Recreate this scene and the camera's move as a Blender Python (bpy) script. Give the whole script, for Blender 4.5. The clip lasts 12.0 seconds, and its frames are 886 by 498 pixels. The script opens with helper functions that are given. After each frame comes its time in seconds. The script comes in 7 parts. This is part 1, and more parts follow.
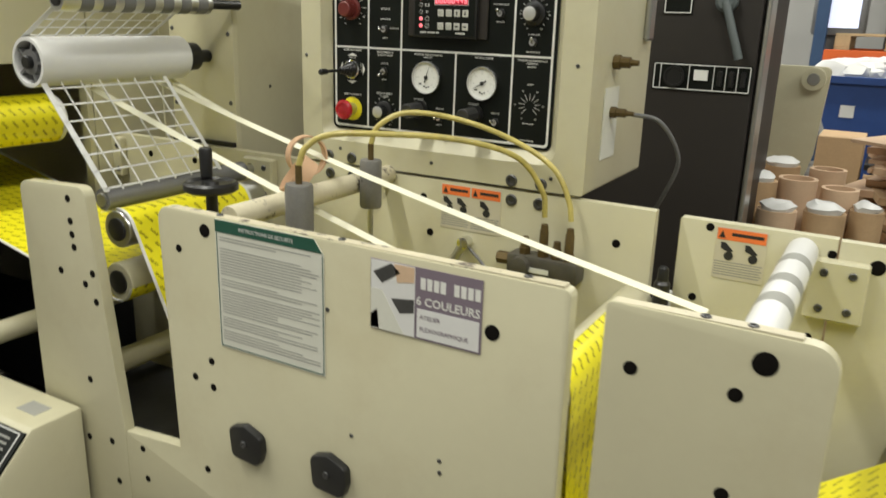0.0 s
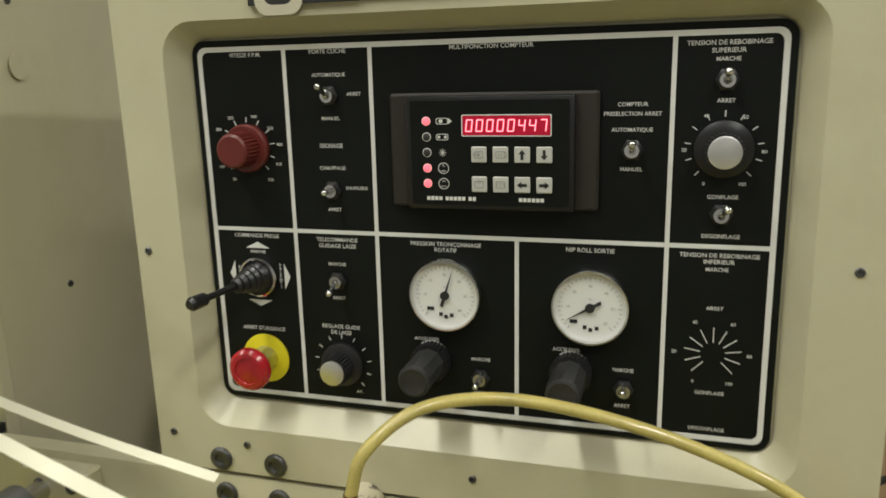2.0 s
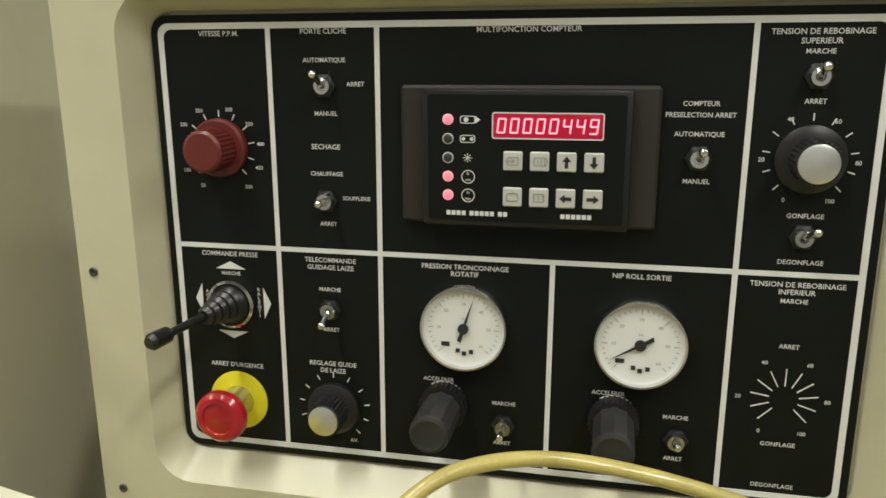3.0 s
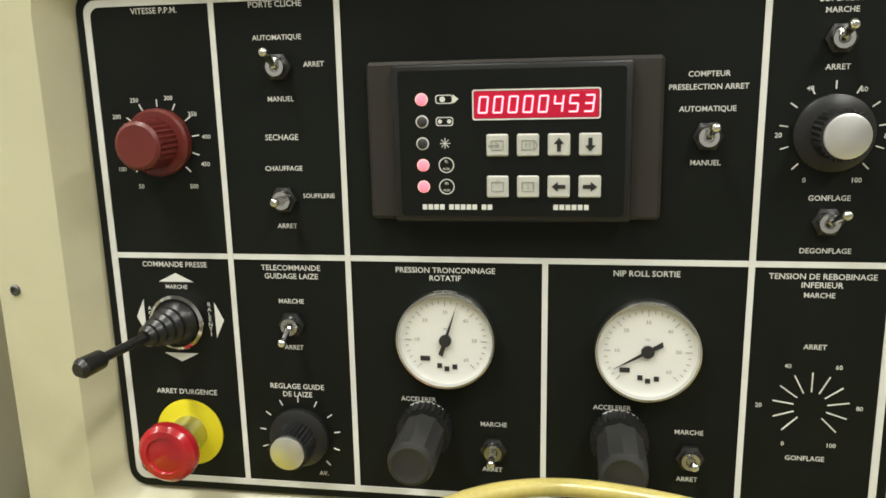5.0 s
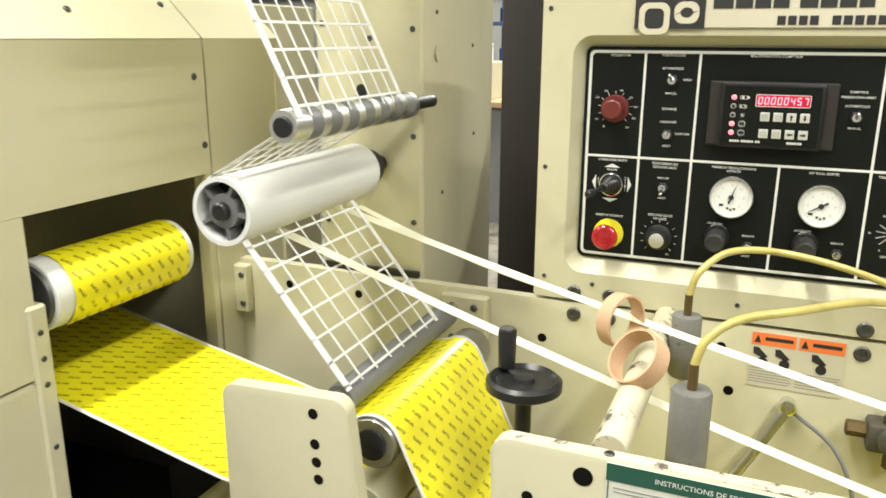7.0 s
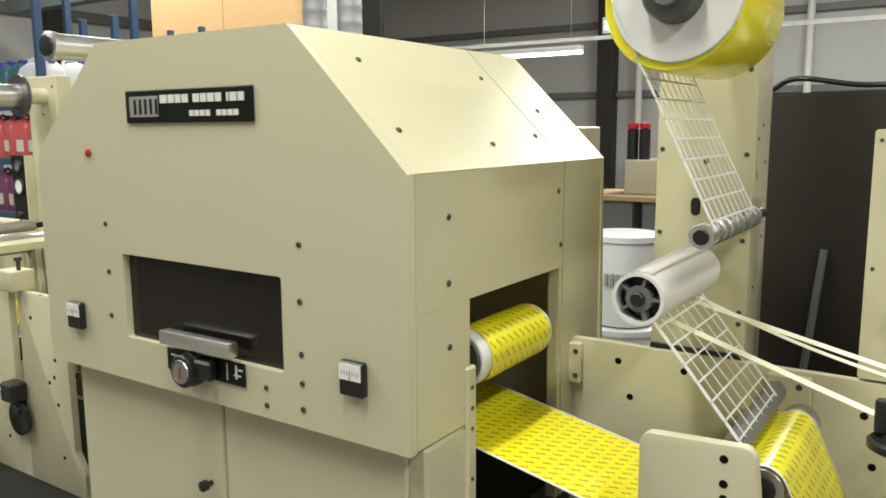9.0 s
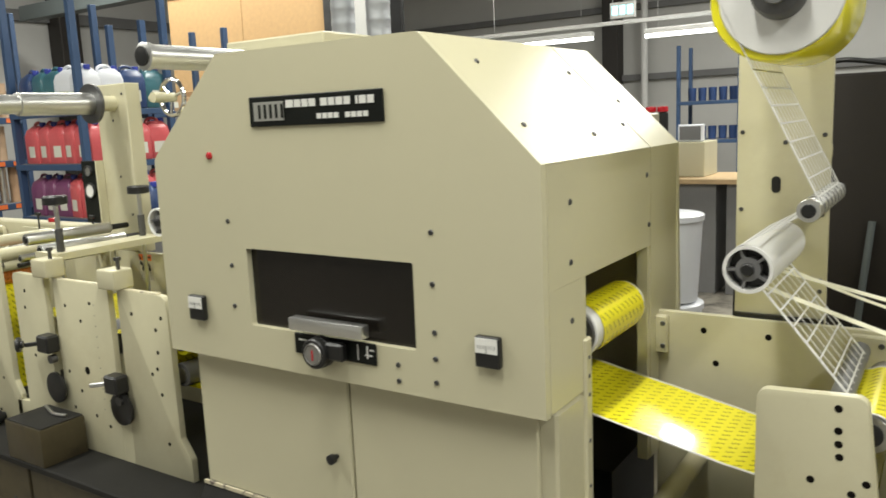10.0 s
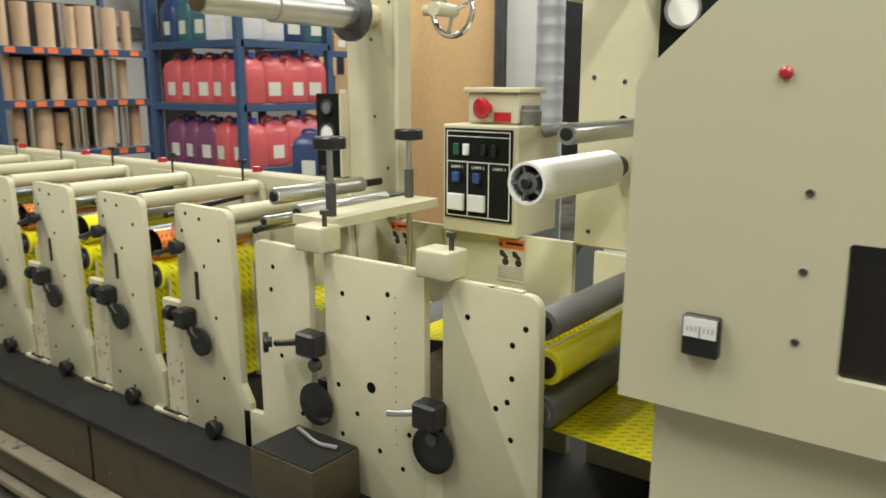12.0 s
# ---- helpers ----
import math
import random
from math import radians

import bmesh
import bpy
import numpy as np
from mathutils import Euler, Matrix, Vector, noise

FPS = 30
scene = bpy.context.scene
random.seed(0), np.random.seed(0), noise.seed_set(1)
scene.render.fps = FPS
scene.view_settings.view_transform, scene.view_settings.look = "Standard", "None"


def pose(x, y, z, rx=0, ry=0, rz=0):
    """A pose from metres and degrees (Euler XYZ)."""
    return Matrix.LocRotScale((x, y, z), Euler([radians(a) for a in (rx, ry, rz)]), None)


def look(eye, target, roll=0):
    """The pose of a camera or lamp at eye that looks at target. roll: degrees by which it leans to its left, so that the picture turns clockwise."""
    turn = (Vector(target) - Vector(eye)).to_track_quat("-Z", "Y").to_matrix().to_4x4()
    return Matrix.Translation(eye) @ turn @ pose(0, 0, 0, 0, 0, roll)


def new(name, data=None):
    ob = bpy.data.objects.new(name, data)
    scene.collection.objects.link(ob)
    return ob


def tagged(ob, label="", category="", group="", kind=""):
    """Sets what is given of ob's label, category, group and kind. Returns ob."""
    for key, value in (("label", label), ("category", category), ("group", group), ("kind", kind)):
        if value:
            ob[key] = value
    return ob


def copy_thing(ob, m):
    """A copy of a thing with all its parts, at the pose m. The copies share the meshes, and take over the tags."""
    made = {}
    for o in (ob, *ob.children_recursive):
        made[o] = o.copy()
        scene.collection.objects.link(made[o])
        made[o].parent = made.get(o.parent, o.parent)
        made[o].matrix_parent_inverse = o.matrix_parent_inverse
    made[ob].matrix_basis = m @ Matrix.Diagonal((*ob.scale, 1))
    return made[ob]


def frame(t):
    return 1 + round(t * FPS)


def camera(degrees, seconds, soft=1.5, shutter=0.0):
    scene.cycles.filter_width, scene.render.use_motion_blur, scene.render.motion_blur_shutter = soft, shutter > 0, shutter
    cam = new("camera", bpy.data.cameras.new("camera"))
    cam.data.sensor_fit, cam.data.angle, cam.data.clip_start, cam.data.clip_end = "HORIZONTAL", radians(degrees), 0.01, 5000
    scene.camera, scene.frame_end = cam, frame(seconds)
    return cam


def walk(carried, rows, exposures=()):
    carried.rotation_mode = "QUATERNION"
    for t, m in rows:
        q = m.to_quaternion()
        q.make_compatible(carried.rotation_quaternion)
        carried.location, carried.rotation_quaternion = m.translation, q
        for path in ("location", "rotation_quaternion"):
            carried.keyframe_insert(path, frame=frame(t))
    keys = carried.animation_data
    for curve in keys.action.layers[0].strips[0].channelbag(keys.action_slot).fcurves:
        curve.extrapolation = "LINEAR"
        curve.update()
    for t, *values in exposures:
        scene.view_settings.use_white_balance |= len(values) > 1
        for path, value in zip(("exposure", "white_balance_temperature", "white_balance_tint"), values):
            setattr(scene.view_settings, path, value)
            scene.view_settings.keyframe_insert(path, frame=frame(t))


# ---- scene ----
cam = camera(58.9, 12.0, soft=1.6, shutter=0.25)
PATH = [
    (0, (1.016, -1.329, 1.275), (0.077, 0.343, 0.706), 1.8),
    (0.5, (0.78, -1.29, 1.303), (-0.016, 0.475, 0.802), -0.5),
    (1, (0.622, -1.169, 1.308), (-0.052, 0.637, 0.775), -1.1),
    (1.5, (0.441, -0.883, 1.326), (-0.066, 0.978, 0.798), -1.2),
    (2, (0.413, -0.615, 1.351), (-0.164, 1.244, 0.89), -1.6),
    (2.5, (0.356, -0.549, 1.351), (-0.145, 1.326, 0.866), -0.7),
    (4.5, (0.299, -0.451, 1.319), (-0.004, 1.482, 0.907), -1.1),
    (5, (0.303, -0.462, 1.319), (-0.027, 1.463, 0.89), -1.4),
    (5.5, (0.33, -0.536, 1.337), (-0.022, 1.395, 0.955), -1.1),
    (6, (0.316, -0.706, 1.363), (-0.243, 1.18, 1.0), -1.4),
    (6.5, (0.293, -0.987, 1.368), (-0.407, 0.846, 0.979), -1.0),
    (7, (0.28, -1.222, 1.389), (-0.476, 0.554, 0.865), 0.2),
    (7.5, (0.265, -1.268, 1.457), (-0.727, 0.411, 1.017), -1.3),
    (7.7, (0.234, -1.27, 1.442), (-0.884, 0.339, 1.043), -1.6),
    (9.3, (0.068, -1.757, 1.466), (-1.02, -0.103, 1.18), -0.4),
    (9.5, (0.059, -1.786, 1.475), (-1.022, -0.126, 1.2), -1.0),
    (10, (-0.044, -1.926, 1.471), (-1.135, -0.282, 1.144), -2.5),
    (10.5, (-0.216, -1.988, 1.455), (-1.408, -0.427, 1.08), -0.5),
    (11, (-0.52, -1.881, 1.426), (-1.759, -0.364, 1.022), 0.7),
    (11.5, (-0.879, -1.8, 1.427), (-2.221, -0.369, 1.039), 2.3),
    (12, (-1.253, -1.778, 1.394), (-2.428, -0.212, 0.982), 0.1),
]
walk(cam, [(t, look(*p)) for t, *p in PATH], [(0, -0.6), (0.5, -0.67), (1.0, -0.70), (1.5, -0.82), (2.0, -0.85), (2.5, -0.75), (4.5, -0.4), (5.5, 0.0), (6.0, 0.2), (6.5, 0.22), (7.0, 0.2), (7.7, 0.25), (9.3, -0.45), (10.0, -0.4), (11.0, -0.33), (12.0, -0.45)])

# ---- world and lights ----
world = bpy.data.worlds.new("world")
scene.world = world
world.use_nodes = True
world.node_tree.nodes["Background"].inputs[0].default_value = (0.85, 0.92, 1.0, 1)
world.node_tree.nodes["Background"].inputs[1].default_value = 0.03


# ---- materials ----
def material(name, base, rough=0.5, metal=0.0, vary=0.12, scale=6.0, bump=0.0, bump_scale=60.0, spots=None, spot_scale=3.0, spot_at=0.62, spot_soft=0.05, coat=0.0, spec=0.5):
    """A surface with large stains, fine grain and, with spots, worn patches of a second colour."""
    m = bpy.data.materials.new(name)
    m.use_nodes = True
    n, l = m.node_tree.nodes, m.node_tree.links
    b = n["Principled BSDF"]
    b.inputs["Metallic"].default_value = metal
    b.inputs["Coat Weight"].default_value = coat
    b.inputs["Specular IOR Level"].default_value = spec
    tc = n.new("ShaderNodeTexCoord")
    n1, n2 = n.new("ShaderNodeTexNoise"), n.new("ShaderNodeTexNoise")
    n1.inputs["Scale"].default_value, n2.inputs["Scale"].default_value = scale, scale * 14
    n1.inputs["Detail"].default_value, n2.inputs["Detail"].default_value = 5, 3
    l.new(tc.outputs["Object"], n1.inputs["Vector"])
    l.new(tc.outputs["Object"], n2.inputs["Vector"])
    add = n.new("ShaderNodeMath")
    add.operation = "MULTIPLY_ADD"
    add.inputs[1].default_value = 0.35
    l.new(n2.outputs["Fac"], add.inputs[0])
    l.new(n1.outputs["Fac"], add.inputs[2])
    ramp = n.new("ShaderNodeMapRange")
    ramp.inputs["From Min"].default_value, ramp.inputs["From Max"].default_value = 0.3, 1.05
    ramp.clamp = False
    ramp.inputs["To Min"].default_value, ramp.inputs["To Max"].default_value = 1 - vary, 1 + vary
    l.new(add.outputs[0], ramp.inputs["Value"])
    mul = n.new("ShaderNodeMixRGB")
    mul.blend_type = "MULTIPLY"
    mul.inputs[0].default_value = 1
    mul.inputs[1].default_value = (*base, 1)
    l.new(ramp.outputs[0], mul.inputs[2])
    colour = mul.outputs[0]
    if spots:
        n3 = n.new("ShaderNodeTexNoise")
        n3.inputs["Scale"].default_value, n3.inputs["Detail"].default_value = spot_scale, 8
        n3.inputs["Roughness"].default_value = 0.7
        l.new(tc.outputs["Object"], n3.inputs["Vector"])
        cut = n.new("ShaderNodeMapRange")
        cut.inputs["From Min"].default_value, cut.inputs["From Max"].default_value = spot_at, spot_at + spot_soft
        l.new(n3.outputs["Fac"], cut.inputs["Value"])
        mix = n.new("ShaderNodeMixRGB")
        mix.inputs[2].default_value = (*spots, 1)
        l.new(cut.outputs[0], mix.inputs[0])
        l.new(colour, mix.inputs[1])
        colour = mix.outputs[0]
    l.new(colour, b.inputs["Base Color"])
    rr = n.new("ShaderNodeMapRange")
    rr.inputs["To Min"].default_value, rr.inputs["To Max"].default_value = max(0.02, rough * 0.8), min(1, rough * 1.25)
    l.new(n1.outputs["Fac"], rr.inputs["Value"])
    l.new(rr.outputs[0], b.inputs["Roughness"])
    if bump:
        nb, bp = n.new("ShaderNodeTexNoise"), n.new("ShaderNodeBump")
        nb.inputs["Scale"].default_value = bump_scale
        bp.inputs["Strength"].default_value = bump
        bp.inputs["Distance"].default_value = 0.002
        l.new(tc.outputs["Object"], nb.inputs["Vector"])
        l.new(nb.outputs["Fac"], bp.inputs["Height"])
        l.new(bp.outputs[0], b.inputs["Normal"])
    return m


def glowing(name, colour, strength):
    m = bpy.data.materials.new(name)
    m.use_nodes = True
    b = m.node_tree.nodes["Principled BSDF"]
    b.inputs["Base Color"].default_value = (*colour, 1)
    b.inputs["Emission Color"].default_value = (*colour, 1)
    b.inputs["Emission Strength"].default_value = strength
    return m


def printed(name, base, ink, along, across, size):
    """Film with rows of small printed dashes, laid out over the web's own length (u) and width (v) in metres."""
    m = material(name, base, rough=0.22, vary=0.05, scale=8, coat=0.3)
    n, l = m.node_tree.nodes, m.node_tree.links
    b = n["Principled BSDF"]
    uv = n.new("ShaderNodeUVMap")
    sep = n.new("ShaderNodeSeparateXYZ")
    l.new(uv.outputs[0], sep.inputs[0])

    def op(kind, a, c=None, d=None):
        q = n.new("ShaderNodeMath")
        q.operation = kind
        for i, v in enumerate((a, c, d)):
            if v is None:
                continue
            if isinstance(v, (int, float)):
                q.inputs[i].default_value = v
            else:
                l.new(v, q.inputs[i])
        return q.outputs[0]
    u = op("DIVIDE", sep.outputs["X"], along)
    fu = op("FRACT", u)
    wave = op("MULTIPLY", op("SINE", op("MULTIPLY", u, 6.2832)), 0.16)
    fv = op("FRACT", op("ADD", op("DIVIDE", sep.outputs["Y"], across), wave))
    inside = op("MULTIPLY", op("LESS_THAN", op("ABSOLUTE", op("SUBTRACT", fu, 0.5)), size[0]), op("LESS_THAN", op("ABSOLUTE", op("SUBTRACT", fv, 0.5)), size[1]))
    nz = n.new("ShaderNodeTexNoise")
    nz.inputs["Scale"].default_value = 420
    l.new(uv.outputs[0], nz.inputs["Vector"])
    inside = op("MULTIPLY", inside, op("GREATER_THAN", nz.outputs["Fac"], 0.46))
    mix = n.new("ShaderNodeMixRGB")
    mix.inputs[2].default_value = (*ink, 1)
    l.new(inside, mix.inputs[0])
    old = b.inputs["Base Color"].links[0].from_socket
    l.new(old, mix.inputs[1])
    l.new(mix.outputs[0], b.inputs["Base Color"])
    return m


CREAM = material("cream_enamel", (0.55, 0.52, 0.36), 0.36, vary=0.06, scale=3, bump=0.05, bump_scale=220, spots=(0.47, 0.42, 0.27), spot_scale=5, spot_at=0.50, spot_soft=0.45)
CREAM_HOOD = material("cream_hood_enamel", (0.56, 0.53, 0.37), 0.3, vary=0.03, scale=1.5)
CREAM_WORN = material("cream_worn_edge", (0.58, 0.53, 0.38), 0.5, vary=0.15, scale=9, spots=(0.10, 0.08, 0.07), spot_scale=26, spot_at=0.57)
BLACK = material("black_plastic", (0.012, 0.012, 0.012), 0.35, vary=0.3)
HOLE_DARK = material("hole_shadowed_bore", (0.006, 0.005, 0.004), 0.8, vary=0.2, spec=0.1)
PANEL_BLACK = material("panel_black", (0.006, 0.0075, 0.006), 0.45, vary=0.25, scale=10, spec=0.2)
WHITE_INK = material("white_ink", (0.72, 0.72, 0.68), 0.6, vary=0.05)
BROWN = material("brown_enamel", (0.023, 0.019, 0.016), 0.5, vary=0.12, scale=2)
BASE_BROWN = material("base_brown", (0.062, 0.050, 0.026), 0.42, vary=0.3, scale=3, spots=(0.035, 0.028, 0.018), spot_scale=6, spot_at=0.52, spot_soft=0.15, spec=0.35)
TRAY_GREY = material("tray_grey", (0.014, 0.0135, 0.012), 0.6, vary=0.4, scale=4, spots=(0.07, 0.065, 0.055), spot_scale=18, spot_at=0.68, spec=0.25)
STEEL = material("brushed_steel", (0.55, 0.55, 0.54), 0.3, metal=1, vary=0.1, scale=14, bump=0.1, bump_scale=200)
CHROME = material("chrome", (0.75, 0.75, 0.74), 0.14, metal=1, vary=0.05)
DARK_STEEL = material("oily_steel", (0.12, 0.12, 0.12), 0.42, metal=0.8, vary=0.3, scale=12)
GREY_ROLL = material("grey_rubber_roller", (0.15, 0.15, 0.15), 0.45, vary=0.2, scale=14)
GREY_CYL = material("grey_cylinder", (0.17, 0.165, 0.15), 0.5, vary=0.35, scale=20, spots=(0.06, 0.05, 0.04), spot_scale=40)
SPUN = material("spun_aluminium", (0.88, 0.88, 0.86), 0.38, metal=1, vary=0.06, scale=60)
KNOB_GREY = material("worn_knob_plastic", (0.028, 0.028, 0.027), 0.42, vary=0.35, scale=40)
VALVE_GREY = material("oily_valve_casting", (0.085, 0.078, 0.06), 0.5, metal=0.3, vary=0.4, scale=30)
ALU = material("aluminium", (0.70, 0.70, 0.68), 0.35, metal=1, vary=0.08, scale=20)
MATT_WHITE = material("matt_white_paper", (0.80, 0.80, 0.77), 0.75, vary=0.04, scale=10)
WHITE = material("white_film", (0.70, 0.70, 0.68), 0.45, vary=0.05, scale=10)
GALV = material("galvanised_duct", (0.50, 0.52, 0.54), 0.42, metal=0.35, vary=0.12, scale=8)
PALE = material("pale_strip", (0.82, 0.80, 0.62), 0.5, vary=0.06)
KRAFT = material("kraft_core", (0.56, 0.36, 0.22), 0.7, vary=0.1, scale=20, bump=0.1, bump_scale=150)
CARD = material("cardboard", (0.46, 0.31, 0.17), 0.8, vary=0.18, scale=7, bump=0.1, bump_scale=90)
CARD_PALE = material("pale_cardboard", (0.62, 0.44, 0.29), 0.8, vary=0.12, scale=7)
RED = material("red_cap", (0.42, 0.012, 0.02), 0.25, vary=0.1, coat=0.4)
BROWN_RED = material("oxblood_knob", (0.13, 0.02, 0.016), 0.4, vary=0.15, scale=20)
YELLOW = material("yellow_ring", (0.75, 0.65, 0.02), 0.4, vary=0.1)
ORANGE = material("orange_label", (0.85, 0.20, 0.05), 0.5, vary=0.1)
PAPER = material("label_paper", (0.66, 0.66, 0.58), 0.5, vary=0.05, scale=12)
CLEAR_LABEL = material("silver_label", (0.58, 0.54, 0.42), 0.35, vary=0.05)
GREEN = material("green_header", (0.015, 0.085, 0.055), 0.4, vary=0.1)
PURPLE = material("purple_grey_print", (0.20, 0.16, 0.20), 0.35, vary=0.08)
INK = material("dark_ink", (0.02, 0.02, 0.02), 0.6, vary=0.1)
GREY_INK = material("grey_ink", (0.30, 0.30, 0.27), 0.6, vary=0.1)
HOSE = material("amber_hose", (0.50, 0.42, 0.13), 0.3, vary=0.35, scale=30, coat=0.4)
BRASS = material("aged_brass", (0.13, 0.09, 0.035), 0.5, metal=0.6, vary=0.3, scale=30)
WEB = printed("yellow_printed_film", (0.83, 0.75, 0.02), (0.24, 0.21, 0.01), 0.026, 0.0235, (0.31, 0.13))
ORANGE_ROLL = printed("orange_plate_roll", (0.80, 0.25, 0.05), (0.30, 0.07, 0.01), 0.022, 0.016, (0.30, 0.25))
YELLOW_PLAIN = material("yellow_ink_film", (0.85, 0.78, 0.02), 0.25, vary=0.06, coat=0.4)
DIAL = material("dial_white", (0.80, 0.80, 0.76), 0.4, vary=0.03)
CONCRETE = material("concrete_floor", (0.25, 0.23, 0.19), 0.38, vary=0.35, scale=1.6, bump=0.15, bump_scale=30, spots=(0.05, 0.045, 0.04), spot_scale=3.4, spot_at=0.47, spot_soft=0.16)
HALL = material("hall_wall_cladding", (0.52, 0.52, 0.50), 0.6, vary=0.06, scale=0.6)
CEIL = material("hall_ceiling", (0.30, 0.30, 0.30), 0.8, vary=0.08, scale=0.5)
CHIP = material("chipboard", (0.56, 0.36, 0.17), 0.75, vary=0.1, scale=25)
RACK_BLUE = material("rack_blue", (0.035, 0.075, 0.16), 0.45, vary=0.1)
RACK_ORANGE = material("rack_orange", (0.75, 0.14, 0.03), 0.45, vary=0.1)
WOOD = material("pallet_wood", (0.50, 0.36, 0.20), 0.8, vary=0.2, scale=9)
SHELF = material("shelf_grey", (0.16, 0.16, 0.16), 0.5, vary=0.15)
BLUE_BIN = material("blue_bin", (0.02, 0.06, 0.22), 0.4, vary=0.15)
INK_RED = material("jug_red", (0.62, 0.11, 0.12), 0.3, vary=0.15, scale=12)
INK_PURPLE = material("jug_purple", (0.19, 0.06, 0.14), 0.3, vary=0.2, scale=12)
INK_BLUE = material("jug_blue", (0.03, 0.06, 0.16), 0.3, vary=0.2, scale=12)
INK_TEAL = material("jug_teal", (0.05, 0.15, 0.18), 0.3, vary=0.2, scale=12)
JUG_WHITE = material("jug_white", (0.72, 0.74, 0.78), 0.35, vary=0.05)
CAP_BLUE = material("cap_blue", (0.03, 0.05, 0.35), 0.4, vary=0.1)
SIGN_GREEN = glowing("exit_sign_face", (0.35, 0.85, 0.9), 3.0)
TUBE = glowing("lamp_tube", (1.0, 0.98, 0.92), 9.0)
LED = glowing("red_display", (1.0, 0.30, 0.36), 2.4)
LED_DOT = glowing("red_led", (1.0, 0.12, 0.16), 2.5)
LED_BACK = glowing("display_window", (0.32, 0.0, 0.02), 0.9)
LED_OFF = material("led_off", (0.04, 0.04, 0.04), 0.4)
SCREEN = glowing("screen", (0.75, 0.8, 1.0), 1.2)
KEY = material("key_grey", (0.55, 0.55, 0.50), 0.5, vary=0.05)
GLASS_DARK = material("smoked_glass", (0.012, 0.010, 0.008), 0.18, vary=0.2, scale=4)
GREY_PAINT = material("grey_lever", (0.12, 0.14, 0.14), 0.45, vary=0.1)


# ---- mesh helpers ----
def box(bm, x0, x1, y0, y1, z0, z1, bevel=0.0, seg=1):
    r = bmesh.ops.create_cube(bm, size=1)
    for v in r["verts"]:
        v.co = Vector(((x0 + x1) / 2 + v.co.x * (x1 - x0), (y0 + y1) / 2 + v.co.y * (y1 - y0), (z0 + z1) / 2 + v.co.z * (z1 - z0)))
    if bevel:
        edges = list({e for v in r["verts"] for e in v.link_edges})
        bmesh.ops.bevel(bm, geom=edges, offset=bevel, segments=seg, affect="EDGES", profile=0.5)
    return bm


def tube(bm, a, b, r0, r1=None, n=24, caps=True):
    """A cylinder or cone from a to b."""
    a, b = Vector(a), Vector(b)
    d = b - a
    q = d.to_track_quat("Z", "Y").to_matrix().to_4x4()
    bmesh.ops.create_cone(bm, cap_ends=caps, segments=n, radius1=r0, radius2=r0 if r1 is None else r1, depth=d.length, matrix=Matrix.Translation((a + b) / 2) @ q)
    return bm


def lathe(bm, centre, axis, profile, n=32):
    """A turned shape: profile of (distance along axis, radius) from the centre."""
    q = Vector(axis).to_track_quat("Z", "Y").to_matrix()
    rings = []
    for h, r in profile:
        rings.append([bm.verts.new(Vector(centre) + q @ Vector((r * math.cos(2 * math.pi * i / n), r * math.sin(2 * math.pi * i / n), h))) for i in range(n)])
    for p, o in zip(rings, rings[1:]):
        for i in range(n):
            bm.faces.new((p[i], p[(i + 1) % n], o[(i + 1) % n], o[i]))
    bm.faces.new(rings[0][::-1])
    bm.faces.new(rings[-1])
    return bm


def rounded(points, radius, n=5):
    """The outline with its corners rounded; radius: one for all or one each."""
    out = []
    k = len(points)
    for i, p in enumerate(points):
        r = radius[i] if isinstance(radius, (list, tuple)) else radius
        p, a, b = Vector(p), Vector(points[i - 1]), Vector(points[(i + 1) % k])
        if r <= 0:
            out.append(p)
            continue
        u, w = (a - p).normalized(), (b - p).normalized()
        half = u.angle(w) / 2
        t = r / math.tan(half)
        c = p + (u + w).normalized() * (r / math.sin(half))
        s, e = p + u * t - c, p + w * t - c
        ang = s.angle_signed(e)
        for j in range(n + 1):
            s2 = s.copy()
            s2.rotate(Matrix.Rotation(-ang * j / n, 2))
            out.append(c + s2)
    return out


def sheet(bm, outline, y0, y1, edge=0.0):
    """A plate: an outline in x and z, from y0 (front) to y1."""
    f = [bm.verts.new((p[0], y0, p[1])) for p in outline]
    g = [bm.verts.new((p[0], y1, p[1])) for p in outline]
    front = bm.faces.new(f)
    bm.faces.new(g[::-1])
    k = len(f)
    for i in range(k):
        bm.faces.new((f[i], g[i], g[(i + 1) % k], f[(i + 1) % k]))
    bmesh.ops.recalc_face_normals(bm, faces=bm.faces[:])
    if edge:
        bmesh.ops.bevel(bm, geom=list(front.edges), offset=edge, segments=2, affect="EDGES", profile=0.5)
    return bm


def rod(bm, points, r, n=10):
    """A round bar or hose along a line of points."""
    pts = [Vector(p) for p in points]
    rings = []
    for i, p in enumerate(pts):
        d = (pts[min(i + 1, len(pts) - 1)] - pts[max(i - 1, 0)]).normalized()
        q = d.to_track_quat("Z", "Y").to_matrix()
        rings.append([bm.verts.new(p + q @ Vector((r * math.cos(2 * math.pi * j / n), r * math.sin(2 * math.pi * j / n), 0))) for j in range(n)])
    for p, o in zip(rings, rings[1:]):
        best = min(range(n), key=lambda s: sum((p[j].co - o[(j + s) % n].co).length for j in range(0, n, 3)))
        for j in range(n):
            bm.faces.new((p[j], p[(j + 1) % n], o[(j + 1 + best) % n], o[(j + best) % n]))
    bm.faces.new(rings[0][::-1])
    bm.faces.new(rings[-1])
    return bm


